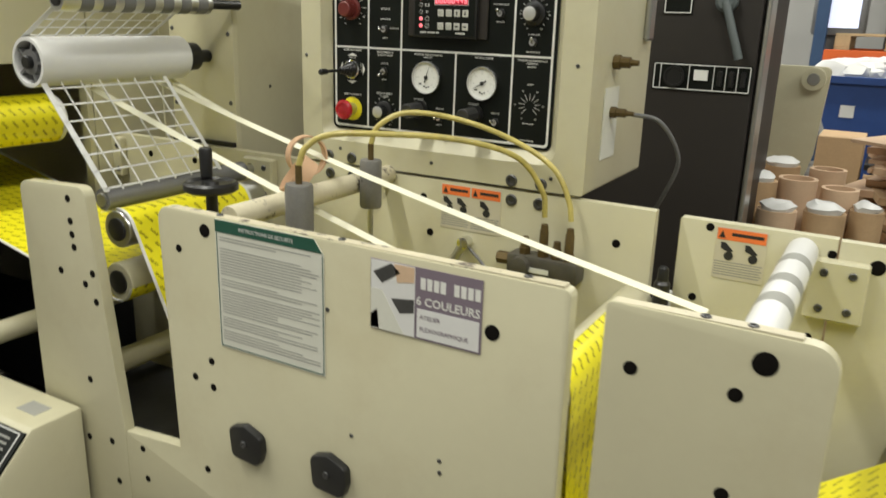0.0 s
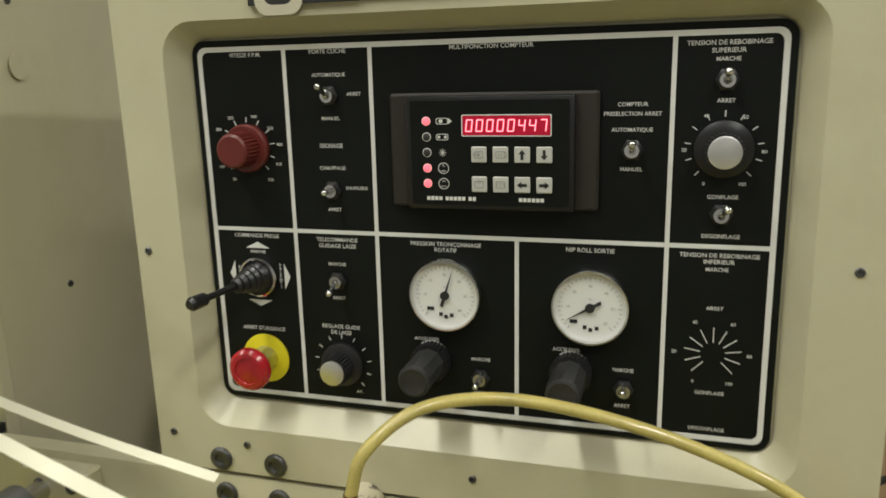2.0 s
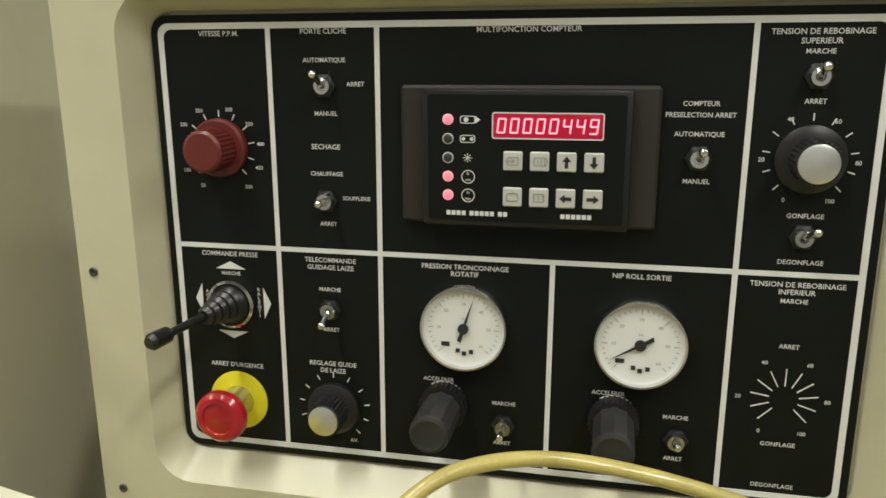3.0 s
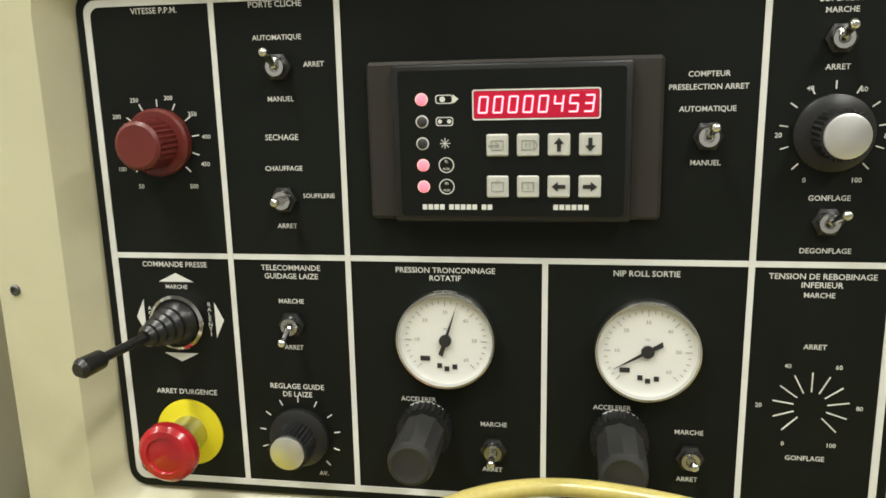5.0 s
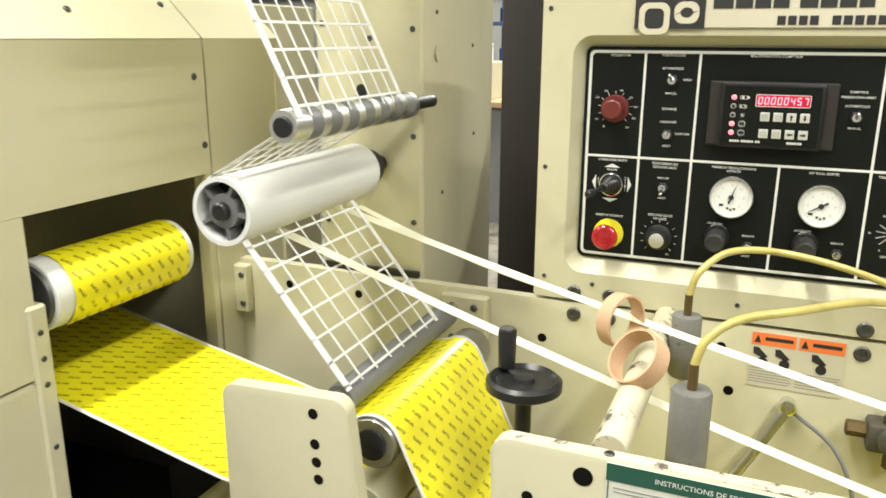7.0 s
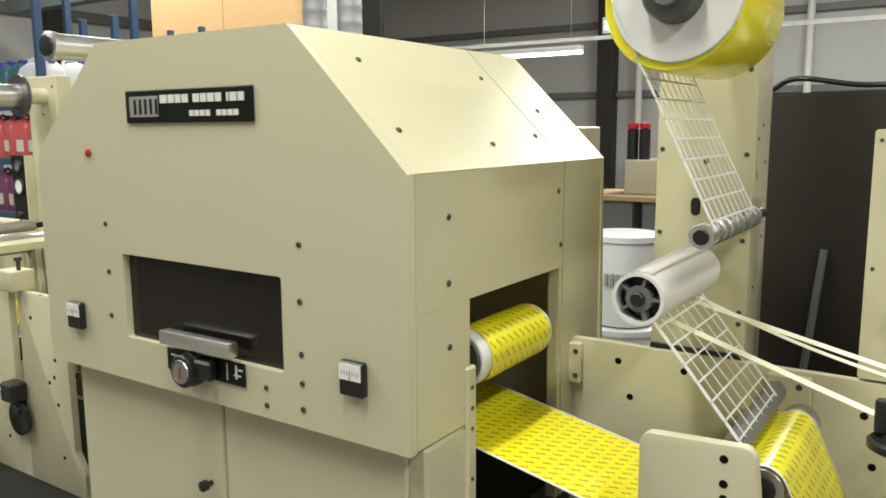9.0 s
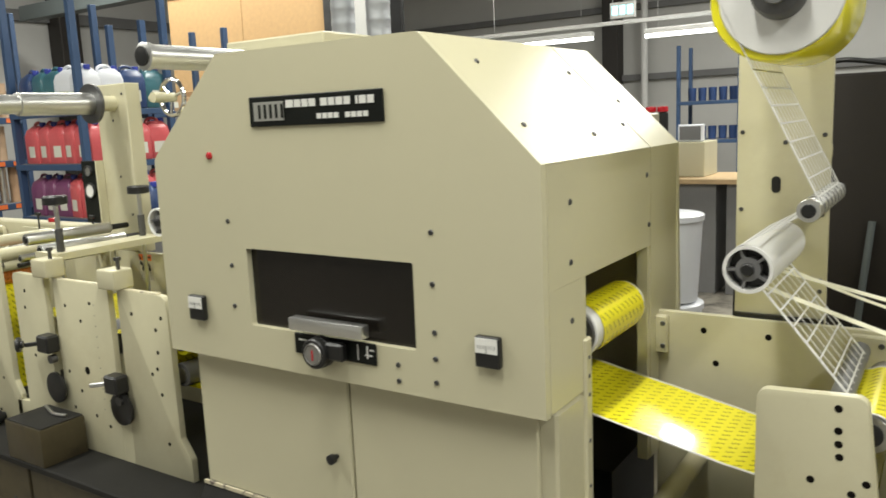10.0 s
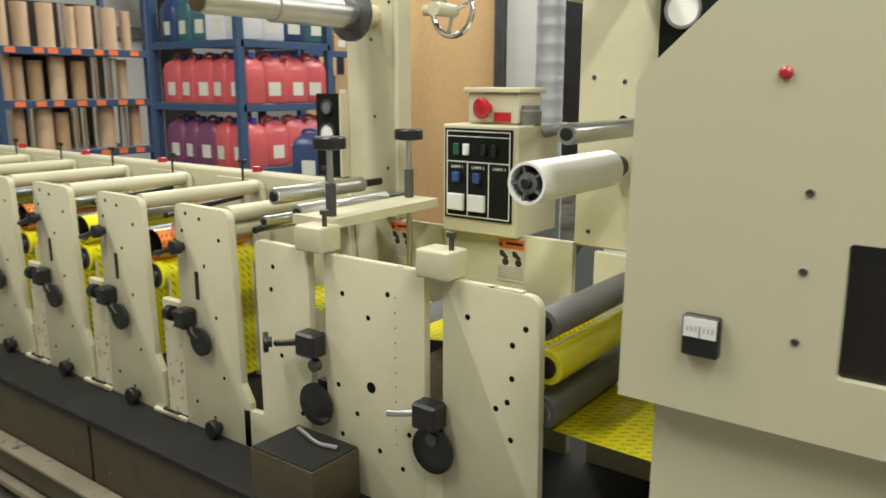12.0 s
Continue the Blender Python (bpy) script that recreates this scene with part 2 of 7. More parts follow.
def curve(points, n=10):
    """A smooth line (Catmull-Rom) through the points."""
    p = [Vector(q) for q in points]
    p = [2 * p[0] - p[1]] + p + [2 * p[-1] - p[-2]]
    out = []
    for i in range(1, len(p) - 2):
        for j in range(n):
            t = j / n
            out.append(0.5 * (2 * p[i] + (p[i + 1] - p[i - 1]) * t + (2 * p[i - 1] - 5 * p[i] + 4 * p[i + 1] - p[i + 2]) * t * t + (3 * p[i] - p[i - 1] - 3 * p[i + 1] + p[i + 2]) * t ** 3))
    return out + [p[-2]]


def web_sheet(bm, path, y0, y1, thick=0.0012):
    """A band of film along a path in x and z, with lengths laid out in uv."""
    uv = bm.loops.layers.uv.verify()
    length = [0.0]
    for a, b in zip(path, path[1:]):
        length.append(length[-1] + math.dist(a, b))
    for s in (0, 1):
        rows = []
        for i, p in enumerate(path):
            a, b = path[max(i - 1, 0)], path[min(i + 1, len(path) - 1)]
            d = Vector((b[0] - a[0], b[1] - a[1])).normalized()
            off = Vector((-d.y, d.x)) * (thick * s)
            rows.append((bm.verts.new((p[0] + off.x, y0, p[1] + off.y)), bm.verts.new((p[0] + off.x, y1, p[1] + off.y))))
        for i in range(len(path) - 1):
            f = bm.faces.new((rows[i][0], rows[i][1], rows[i + 1][1], rows[i + 1][0]))
            for loop, c in zip(f.loops, ((length[i], 0), (length[i], y1 - y0), (length[i + 1], y1 - y0), (length[i + 1], 0))):
                loop[uv].uv = c
    return bm


def arc(cx, cz, r, a0, a1, n=10):
    return [(cx + r * math.cos(radians(a0 + (a1 - a0) * i / n)), cz + r * math.sin(radians(a0 + (a1 - a0) * i / n))) for i in range(n + 1)]


def smooth(me, angle=35):
    me.polygons.foreach_set("use_smooth", [True] * len(me.polygons))
    me.set_sharp_from_angle(angle=radians(angle))


def mesh_of(name, bm, mat):
    me = bpy.data.meshes.new(name)
    bmesh.ops.recalc_face_normals(bm, faces=bm.faces[:]) if not bm.loops.layers.uv.active else None
    bm.to_mesh(me)
    bm.free()
    me.materials.append(mat)
    smooth(me)
    return me


def part(name, bm, mat, parent=None, label=""):
    ob = new(name, mesh_of(name, bm, mat))
    if parent is not None:
        ob.parent = parent
    if label:
        tagged(ob, label)
    return ob


def thing(name, label, category, group="", kind="", at=(0, 0, 0)):
    ob = new(name)
    ob.location = at
    ob.empty_display_size = 0.05
    return tagged(ob, label, category, group, kind)


def solo(name, bm, mat, label, category, group="", kind=""):
    return tagged(part(name, bm, mat), label, category, group, kind)


BM = bmesh.new


def shared(name, me, parent, at, rot=(0, 0, 0)):
    ob = new(name, me)
    ob.location, ob.rotation_euler = at, [radians(a) for a in rot]
    ob.parent = parent
    return ob


def text_mesh(lines, y, mat, name, parent, bold=0.0):
    """Lettering: (words, x, z, height, align) each, on a plane that faces -y."""
    for words, x, z, h, align in lines:
        bm = BM()
        cu = bpy.data.curves.new("lettering", "FONT")
        cu.body, cu.size, cu.align_x, cu.align_y, cu.resolution_u, cu.offset = words, h * 1.38, align, "CENTER", 2, bold * h
        ob = bpy.data.objects.new("lettering", cu)
        me = bpy.data.meshes.new_from_object(ob)
        me.transform(Matrix.Translation((x, y, z)) @ Matrix.Rotation(radians(90), 4, "X"))
        bm.from_mesh(me)
        bpy.data.meshes.remove(me)
        bpy.data.objects.remove(ob)
        bpy.data.curves.remove(cu)
        part(name, bm, mat, parent)


def bars(rects, y0, y1, mat, name, parent):
    if len(rects) > 16:
        bm = BM()
        for x0, x1, z0, z1 in rects:
            box(bm, x0, x1, y0, y1, z0, z1)
        return tagged(part(name, bm, mat, parent), kind="stuff")
    for x0, x1, z0, z1 in rects:
        part(name, box(BM(), x0, x1, y0, y1, z0, z1), mat, parent)


# shared small meshes
BOLT = mesh_of("bolt", lathe(BM(), (0, 0, 0), (0, -1, 0), [(-0.004, 0.0058), (0.0012, 0.0058), (0.0022, 0.0048), (0.0022, 0.003), (0.0006, 0.0026)], 14), DARK_STEEL)
# Thin dark disc laid on the plate; its colour carries the bore's shade.
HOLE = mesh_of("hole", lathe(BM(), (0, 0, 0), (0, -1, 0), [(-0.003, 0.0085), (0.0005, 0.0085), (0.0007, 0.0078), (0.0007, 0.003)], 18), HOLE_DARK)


def bolts(parent, places, y, name="bolt", me=None, s=1.0, rot=(0, 0, 0)):
    for x, z in places:
        o = shared(name, me or BOLT, parent, (x, y, z), rot)
        o.scale = (s, s, s)


def bolts_x(parent, x, places, s=1.0):
    for y, z in places:
        o = shared("bolt", BOLT, parent, (x, y, z), (0, 0, 90))
        o.scale = (s, s, s)

RAIL_DIRT = material("dirty_rail", (0.20, 0.17, 0.12), 0.5, vary=0.25, scale=8, spots=(0.05, 0.04, 0.03), spot_scale=14, spot_at=0.6)


# ---- hall ----
solo("floor", box(BM(), -10, 8, -6, 9.5, -0.1, 0), CONCRETE, "stained pale concrete floor of the print shop", "floor", kind="structure")
solo("wall_north", box(BM(), -10, 8, 9.5, 9.7, 0, 5.5), HALL, "grey clad wall of the hall", "wall", kind="structure")
solo("wall_west", box(BM(), -10.2, -10, -6, 9.5, 0, 5.5), HALL, "grey clad wall of the hall", "wall", kind="structure")
solo("wall_south", box(BM(), -10, 8, -6.2, -6, 0, 5.5), HALL, "grey clad wall of the hall", "wall", kind="structure")
solo("wall_east", box(BM(), 8, 8.2, -6, 9.5, 0, 5.5), HALL, "grey clad wall of the hall", "wall", kind="structure")
solo("ceiling", box(BM(), -10, 8, -6, 9.5, 5.5, 5.6), CEIL, "grey steel ceiling of the hall", "ceiling", kind="structure")


def batten(x, y, z, length, along="x", power=0.0, kind_label="white fluorescent batten lamp hanging from the ceiling"):
    ob = thing("batten_lamp", kind_label, "lamp", "batten lamps", at=(x, y, z))
    h = length / 2
    a = (-h, 0, 0) if along == "x" else (0, -h, 0)
    b = (h, 0, 0) if along == "x" else (0, h, 0)
    bm = BM()
    if along == "x":
        box(bm, -h, h, -0.05, 0.05, 0.02, 0.07, 0.008)
    else:
        box(bm, -0.05, 0.05, -h, h, 0.02, 0.07, 0.008)
    part("housing", bm, WHITE, ob)
    part("lamp_tube", tube(BM(), a, b, 0.018, n=12), TUBE, ob)
    for s in (-0.8, 0.8):
        px, py = (s * h, 0) if along == "x" else (0, s * h)
        part("hanger", tube(BM(), (px, py, 0.07), (px, py, 5.5 - z), 0.004, n=6), STEEL, ob)
    if power:
        la = bpy.data.lights.new("batten_light", "AREA")
        la.shape, la.energy, la.color = "RECTANGLE", power, (1.0, 0.995, 0.915)
        la.size, la.size_y = (length, 0.25) if along == "x" else (0.25, length)
        lo = new("batten_light", la)
        lo.location = (x, y, z - 0.03)
    return ob


# Unseen row; lamp at x 3.6 is added to fill the tower's right side.
for bx, by in ((-5.6, -2.2), (-3.0, -1.5), (-0.6, -1.3), (1.8, -2.2), (3.6, -0.4)):
    batten(bx, by, 3.7, 2.4, "y", 115)
for bx, by in ((-6.5, 2.4), (-3.4, 2.6), (2.0, 3.6)):
    batten(bx, by, 3.9, 2.4, "x", 150)
batten(-1.25, 5.8, 3.9, 2.0, "y", 115)
batten(-0.55, 5.8, 3.9, 2.0, "y", 115)
batten(-3.965, 6.0, 2.23, 1.3)
batten(-2.13, 6.0, 2.20, 1.25)
solo("lamp_rail", box(BM(), -6, 1.5, 5.98, 6.02, 2.34, 2.38), ALU, "pale metal rail carrying the batten lamps", "rail")

# ---- press: long base under the printing stations ----
base = thing("machine_plinth", "brown steel machine base with a dark grey tray top", "machine base")
part("tray", box(BM(), -6.4, -1.66, -0.668, 0.35, 0.392, 0.417, 0.004), TRAY_GREY, base, "dark grey scuffed tray top")
for i in range(6):
    x1 = -1.72 - i * 0.86
    part("front_panel", box(BM(), x1 - 0.845, x1, -0.655, -0.63, 0.13, 0.391, 0.003), BASE_BROWN, base, "brown enamelled base panel")
    bolts(base, [(x1 - 0.1, 0.26), (x1 - 0.75, 0.26)], -0.6555)
part("carcass", box(BM(), -6.4, -1.7, -0.629, 0.34, 0.02, 0.391), BLACK, base)
part("lower_rail", box(BM(), -6.4, -1.7, -0.72, -0.657, 0.19, 0.205, 0.003), RAIL_DIRT, base, "dirty worn guide rail")
part("lower_rail", box(BM(), -6.4, -1.7, -0.71, -0.657, 0.11, 0.185, 0.003), BASE_BROWN, base)
part("lower_rail", box(BM(), -6.4, -1.7, -0.735, -0.657, 0.07, 0.095, 0.003), RAIL_DIRT, base)
right_base = thing("machine_plinth", "dark steel machine base below the outfeed plates", "machine base")
part("carcass", box(BM(), -0.66, 1.9, -0.45, 0.3, 0.02, 0.34), BLACK, right_base)

# ---- dryer hood over its cabinet ----
HOOD = [(-1.735, 0.912), (-0.662, 0.908), (-0.662, 1.384), (-0.915, 1.637), (-1.475, 1.639), (-1.73, 1.402)]
hood = thing("dryer_hood", "cream enamelled dryer hood with a dark viewing window", "machine hood")


def hood_front(bm):
    win = rounded([(-1.428, 1.008), (-0.952, 1.006), (-0.951, 1.189), (-1.428, 1.193)], 0.006)
    out = rounded(HOOD, [0, 0, 0.004, 0.012, 0.012, 0.03], 3)
    a = [bm.verts.new((p[0], -0.672, p[1])) for p in out]
    b = [bm.verts.new((p[0], -0.672, p[1])) for p in win]
    ea = [bm.edges.new((a[i], a[(i + 1) % len(a)])) for i in range(len(a))]
    eb = [bm.edges.new((b[i], b[(i + 1) % len(b)])) for i in range(len(b))]
    bmesh.ops.triangle_fill(bm, edges=ea + eb, use_beauty=True)
    r = bmesh.ops.extrude_face_region(bm, geom=bm.faces[:])
    bmesh.ops.translate(bm, verts=[g for g in r["geom"] if isinstance(g, bmesh.types.BMVert)], vec=(0, 0.02, 0))
    return bm


part("front_sheet", hood_front(BM()), CREAM_HOOD, hood)


def skin(bm, pts, y0, y1, t=0.012):
    """Sheet metal that follows a line in x and z, t thick inwards."""
    for (x0, z0), (x1, z1) in zip(pts, pts[1:]):
        d = Vector((x1 - x0, z1 - z0)).normalized()
        nrm = Vector((d.y, -d.x)) * t
        quad = [(x0, z0), (x1, z1), (x1 + nrm.x, z1 + nrm.y), (x0 + nrm.x, z0 + nrm.y)]
        f = [bm.verts.new((x, y0, z)) for x, z in quad]
        g = [bm.verts.new((x, y1, z)) for x, z in quad]
        bm.faces.new(f), bm.faces.new(g[::-1])
        for i in range(4):
            bm.faces.new((f[i], g[i], g[(i + 1) % 4], f[(i + 1) % 4]))
    return bm


roofline = [(-1.735, 0.912), (-1.73, 1.402), (-1.475, 1.639), (-0.915, 1.637), (-0.662, 1.384)]
for seg in zip(roofline, roofline[1:]):
    part("front_skin", skin(BM(), seg, -0.6515, -0.088), CREAM_HOOD, hood)
rear_line = roofline + [(-0.662, 0.60)]
for seg in zip(rear_line, rear_line[1:]):
    part("rear_skin", skin(BM(), seg, -0.083, 0.125), CREAM_HOOD, hood)
part("back_sheet", sheet(BM(), [(-1.74, 0.6), (-0.65, 0.6)] + HOOD[2:], 0.125, 0.14), CREAM_HOOD, hood)
part("rear_casing", box(BM(), -1.60, -0.862, 0.1405, 0.60, 0.0, 1.46, 0.004), CREAM_HOOD, hood)
# end face with the opening for the web
part("end_sheet", box(BM(), -0.676, -0.661, -0.6515, -0.088, 1.148, 1.382), CREAM_HOOD, hood)
part("end_sheet", box(BM(), -0.676, -0.661, -0.6515, -0.484, 0.912, 1.1475), CREAM_HOOD, hood)
part("end_sheet", box(BM(), -0.690, -0.664, -0.10, -0.086, 0.60, 1.1475), CREAM_HOOD, hood)
bolts_x(hood, -0.661, [(-0.554, 1.305), (-0.554, 1.188), (-0.552, 1.072), (-0.115, 1.32), (-0.1, 1.20)], 1.1)
bolts_x(hood, -0.664, [(-0.06, 1.33), (-0.055, 1.21)], 0.9)
for hx, hz in ((-0.903, 1.253), (-1.481, 1.255), (-1.48, 1.149), (-0.905, 1.149), (-1.482, 1.05), (-0.905, 1.05), (-0.905, 0.995), (-1.0, 0.97), (-1.0, 0.935), (-0.905, 0.945)):
    shared("bolt", BOLT, hood, (hx, -0.6725, hz))
# screws on the slope
for d, y in ((0.08, -0.55), (0.30, -0.33), (0.1, -0.14), (0.26, -0.60), (0.28, -0.12), (0.2, 0.0)):
    o = shared("bolt", BOLT, hood, (-0.915 + d * 0.707 + 0.0008, y, 1.637 - d * 0.707 + 0.0008))
    o.rotation_euler = (radians(90), 0, 0)
    o.rotation_euler = Vector((0.707, 0, 0.707)).to_track_quat("-Y", "Z").to_euler()
part("inspection_window", box(BM(), -1.44, -0.946, -0.656, -0.650, 0.995, 1.195), GLASS_DARK, hood, "smoked dark viewing window")
part("window_handle", box(BM(), -1.282, -1.072, -0.700, -0.673, 1.020, 1.050, 0.004, 2), ALU, hood, "brushed aluminium pull handle")
part("lamp_dot", lathe(BM(), (-1.524, -0.672, 1.409), (0, -1, 0), [(0, 0.009), (0.004, 0.009), (0.007, 0.005)], 16), RED, hood, "small red indicator lamp")
plaque = part("plaque", box(BM(), -1.391, -1.016, -0.678, -0.6725, 1.475, 1.540, 0.002), PANEL_BLACK, hood, "black plaque with pale bars")
bars([(-1.375, -1.285, 1.487, 1.528)], -0.6795, -0.678, GREY_INK, "emblem", plaque)
bars([(-1.36 + 0.017 * i, -1.353 + 0.017 * i, 1.492, 1.522) for i in range(5)], -0.6805, -0.6795, PANEL_BLACK, "emblem_stroke", plaque)
xs = -1.277
rects = []
for wd in (0.026, 0.022, 0.02, 0.022, -1, 0.022, 0.02, 0.022, 0.02, -1, 0.006, 0.022, 0.02):
    if wd < 0:
        xs += 0.011
        continue
    rects.append((xs, xs + wd * 0.8, 1.513, 1.529))
    xs += wd * 0.8 + 0.004
bars(rects, -0.6795, -0.678, WHITE_INK, "word_bar", plaque)
bars([(-1.19 + i * 0.0155, -1.178 + i * 0.0155, 1.487, 1.498) for i in range(9) if i != 4], -0.6795, -0.678, WHITE_INK, "word_bar", plaque)


def panel_meter(x, z, y, parent):
    body = part("meter", box(BM(), x - 0.027, x + 0.027, y - 0.016, y, z - 0.031, z + 0.031, 0.003), BLACK, parent, "small panel meter with white dial")
    part("meter_face", box(BM(), x - 0.024, x + 0.024, y - 0.018, y - 0.0165, z - 0.001, z + 0.028), DIAL, body)
    bars([(x - 0.018 + i * 0.006, x - 0.0172 + i * 0.006, z + 0.008, z + 0.015) for i in range(7)] + [(x - 0.0006, x + 0.0006, z - 0.003, z + 0.016)], y - 0.0186, y - 0.018, INK, "meter_scale", body)


panel_meter(-1.607, 1.036, -0.672, hood)
panel_meter(-0.777, 1.029, -0.672, hood)
ctrl = part("dial_plate", box(BM(), -1.300, -1.065, -0.677, -0.6725, 0.942, 0.99, 0.002), PANEL_BLACK, hood, "black control plate with white marks")
bars([(-1.285, -1.262, 0.974, 0.978), (-1.09, -1.086, 0.956, 0.984), (-1.095, -1.075, 0.962, 0.965), (-1.082, -1.07, 0.974, 0.977), (-1.115, -1.113, 0.95, 0.985)], -0.678, -0.677, WHITE_INK, "marks", ctrl)
dial = part("dial_knob", lathe(BM(), (-1.215, -0.677, 0.958), (0, -1, 0), [(0, 0.036), (0.014, 0.036), (0.016, 0.034), (0.030, 0.034), (0.033, 0.031)], 40), BLACK, hood, "black dial knob with white face")
part("dial_face", lathe(BM(), (-1.215, -0.7095, 0.958), (0, -1, 0), [(0, 0.0215), (0.002, 0.0215)], 32), GREY_CYL, dial)
part("dial_rim", lathe(BM(), (-1.215, -0.7102, 0.958), (0, -1, 0), [(0, 0.0218), (0.0025, 0.0224), (0.0025, 0.0240), (0, 0.0250)], 32), STEEL, dial)
part("dial_needle", box(BM(), -1.217, -1.213, -0.7132, -0.7118, 0.945, 0.968), RED, dial)
part("dial_stem", box(BM(), -1.18, -1.13, -0.70, -0.677, 0.963, 1.003, 0.005), BLACK, hood)
for piece in (ctrl, dial):
    piece.location = (0.011, 0, 0.018)
plaque.location = (0.017, 0, -0.004)
top_box = solo("lamp_housing", box(BM(), -2.25, -1.79, 0.0605, 0.32, 1.60, 1.77, 0.006), CREAM, "cream sheet metal housing behind the hood top", "housing")

cab = thing("dryer_cabinet", "cream cabinet below the dryer hood with two doors", "cabinet")
part("carcass", box(BM(), -1.64, -1.0, -0.600, -0.20, 0.36, 0.905), BLACK, cab)
part("carcass", box(BM(), -1.64, -0.72, -0.20, 0.12, 0.30, 0.595), BLACK, cab)
dl = part("door", box(BM(), -1.69, -1.179, -0.632, -0.602, 0.54, 0.905, 0.004), CREAM_HOOD, cab)
part("door", box(BM(), -1.174, -0.70, -0.632, -0.602, 0.54, 0.905, 0.004), CREAM_HOOD, cab)
part("door_knob", lathe(BM(), (-1.224, -0.632, 0.705), (0, -1, 0), [(0, 0.006), (0.012, 0.006), (0.014, 0.012), (0.026, 0.012), (0.028, 0.009)], 20), BLACK, dl, "black door knob")
part("corner_post", box(BM(), -0.705, -0.662, -0.625, -0.47, 0.30, 0.905, 0.006), CREAM, cab)
part("corner_post", box(BM(), -0.69, -0.655, -0.50, -0.468, 0.40, 1.02, 0.004), CREAM, cab)
bolts_x(cab, -0.655, [(-0.485, 0.98), (-0.485, 0.94), (-0.485, 0.9), (-0.485, 0.8), (-0.485, 0.7)], 0.8)
bm = BM()
for x0, x1 in ((-1.70, -0.66),):
    v = [bm.verts.new(c) for c in ((x0, -0.632, 0.536), (x1, -0.632, 0.536), (x1, -0.80, 0.30), (x0, -0.80, 0.30), (x0, -0.632, 0.0), (x1, -0.632, 0.0), (x1, -0.80, 0.0), (x0, -0.80, 0.0))]
    for f in ((0, 1, 2, 3), (3, 2, 6, 7), (0, 3, 7, 4), (1, 5, 6, 2), (0, 4, 5, 1), (4, 7, 6, 5)):
        bm.faces.new([v[i] for i in f])
part("kick_cover", bm, TRAY_GREY, cab, "dark grey sloping kick cover")
part("kick_edge", box(BM(), -1.70, -0.66, -0.64, -0.6325, 0.533, 0.542), CREAM_WORN, cab)

# ---- outfeed: front and rear side plates ----
PF, PB = -0.500, -0.480


def side_plate(name, outline, radius, label, y0=PF, y1=PB, rim=True):
    ob = thing(name, label, "machine plate", "press side plates")
    o = rounded(outline, radius, 5)
    part("plate", sheet(BM(), o, y0, y1, 0.0012), CREAM, ob)
    return ob


post_plate = side_plate("front_side_plate", [(-0.328, 0.30), (-0.328, 0.971), (-0.150, 0.979), (-0.100, 0.535), (-0.100, 0.30)], [0, 0.02, 0.02, 0.0, 0], "narrow cream side plate with a row of holes")
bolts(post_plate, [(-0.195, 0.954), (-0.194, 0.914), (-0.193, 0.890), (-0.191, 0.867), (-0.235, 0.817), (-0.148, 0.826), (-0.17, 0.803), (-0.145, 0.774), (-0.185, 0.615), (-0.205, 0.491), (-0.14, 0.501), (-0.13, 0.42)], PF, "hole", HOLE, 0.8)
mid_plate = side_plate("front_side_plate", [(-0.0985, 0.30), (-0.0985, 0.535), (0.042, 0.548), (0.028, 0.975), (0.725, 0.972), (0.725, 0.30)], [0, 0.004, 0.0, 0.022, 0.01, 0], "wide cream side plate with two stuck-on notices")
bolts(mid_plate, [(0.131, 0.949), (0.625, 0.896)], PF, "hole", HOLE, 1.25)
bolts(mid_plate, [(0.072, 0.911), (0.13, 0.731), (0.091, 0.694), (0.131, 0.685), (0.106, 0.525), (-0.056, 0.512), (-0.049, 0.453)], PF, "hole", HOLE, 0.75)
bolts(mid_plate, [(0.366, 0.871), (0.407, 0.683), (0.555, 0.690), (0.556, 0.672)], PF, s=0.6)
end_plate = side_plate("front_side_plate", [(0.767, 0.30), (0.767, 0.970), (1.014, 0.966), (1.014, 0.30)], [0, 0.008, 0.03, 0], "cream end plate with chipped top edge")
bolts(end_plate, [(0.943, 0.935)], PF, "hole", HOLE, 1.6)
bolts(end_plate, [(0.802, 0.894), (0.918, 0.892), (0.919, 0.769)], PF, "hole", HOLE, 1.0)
for pl, x0, x1 in ((mid_plate, 0.055, 0.715), (end_plate, 0.776, 0.975)):
    part("worn_edge", box(BM(), x0, x1, PF + 0.002, PB - 0.001, 0.9715 if pl is mid_plate else 0.9655, 0.9752 if pl is mid_plate else 0.9702), CREAM_WORN, pl, "chipped top edge")
    for cx in (x0 + 0.1, (x0 + x1) / 2, x1 - 0.05):
        shared("bolt", BOLT, pl, (cx, (PF + PB) / 2, 0.9752 if pl is mid_plate else 0.9702), (-90, 0, 0))


def clamp_knob(x, z, parent):
    k = part("stop_knob", sheet(BM(), rounded([(x - 0.033, z + 0.022), (x - 0.028, z - 0.03), (x + 0.028, z - 0.034), (x + 0.036, z - 0.008), (x + 0.034, z + 0.018), (x, z + 0.032)], 0.012), PF - 0.014, PF - 0.0005, 0.004), BLACK, parent, "dark rounded stop knob")
    shared("bolt", BOLT, k, (x, PF - 0.0145, z))


clamp_knob(0.205, 0.611, mid_plate)
clamp_knob(0.370, 0.612, mid_plate)

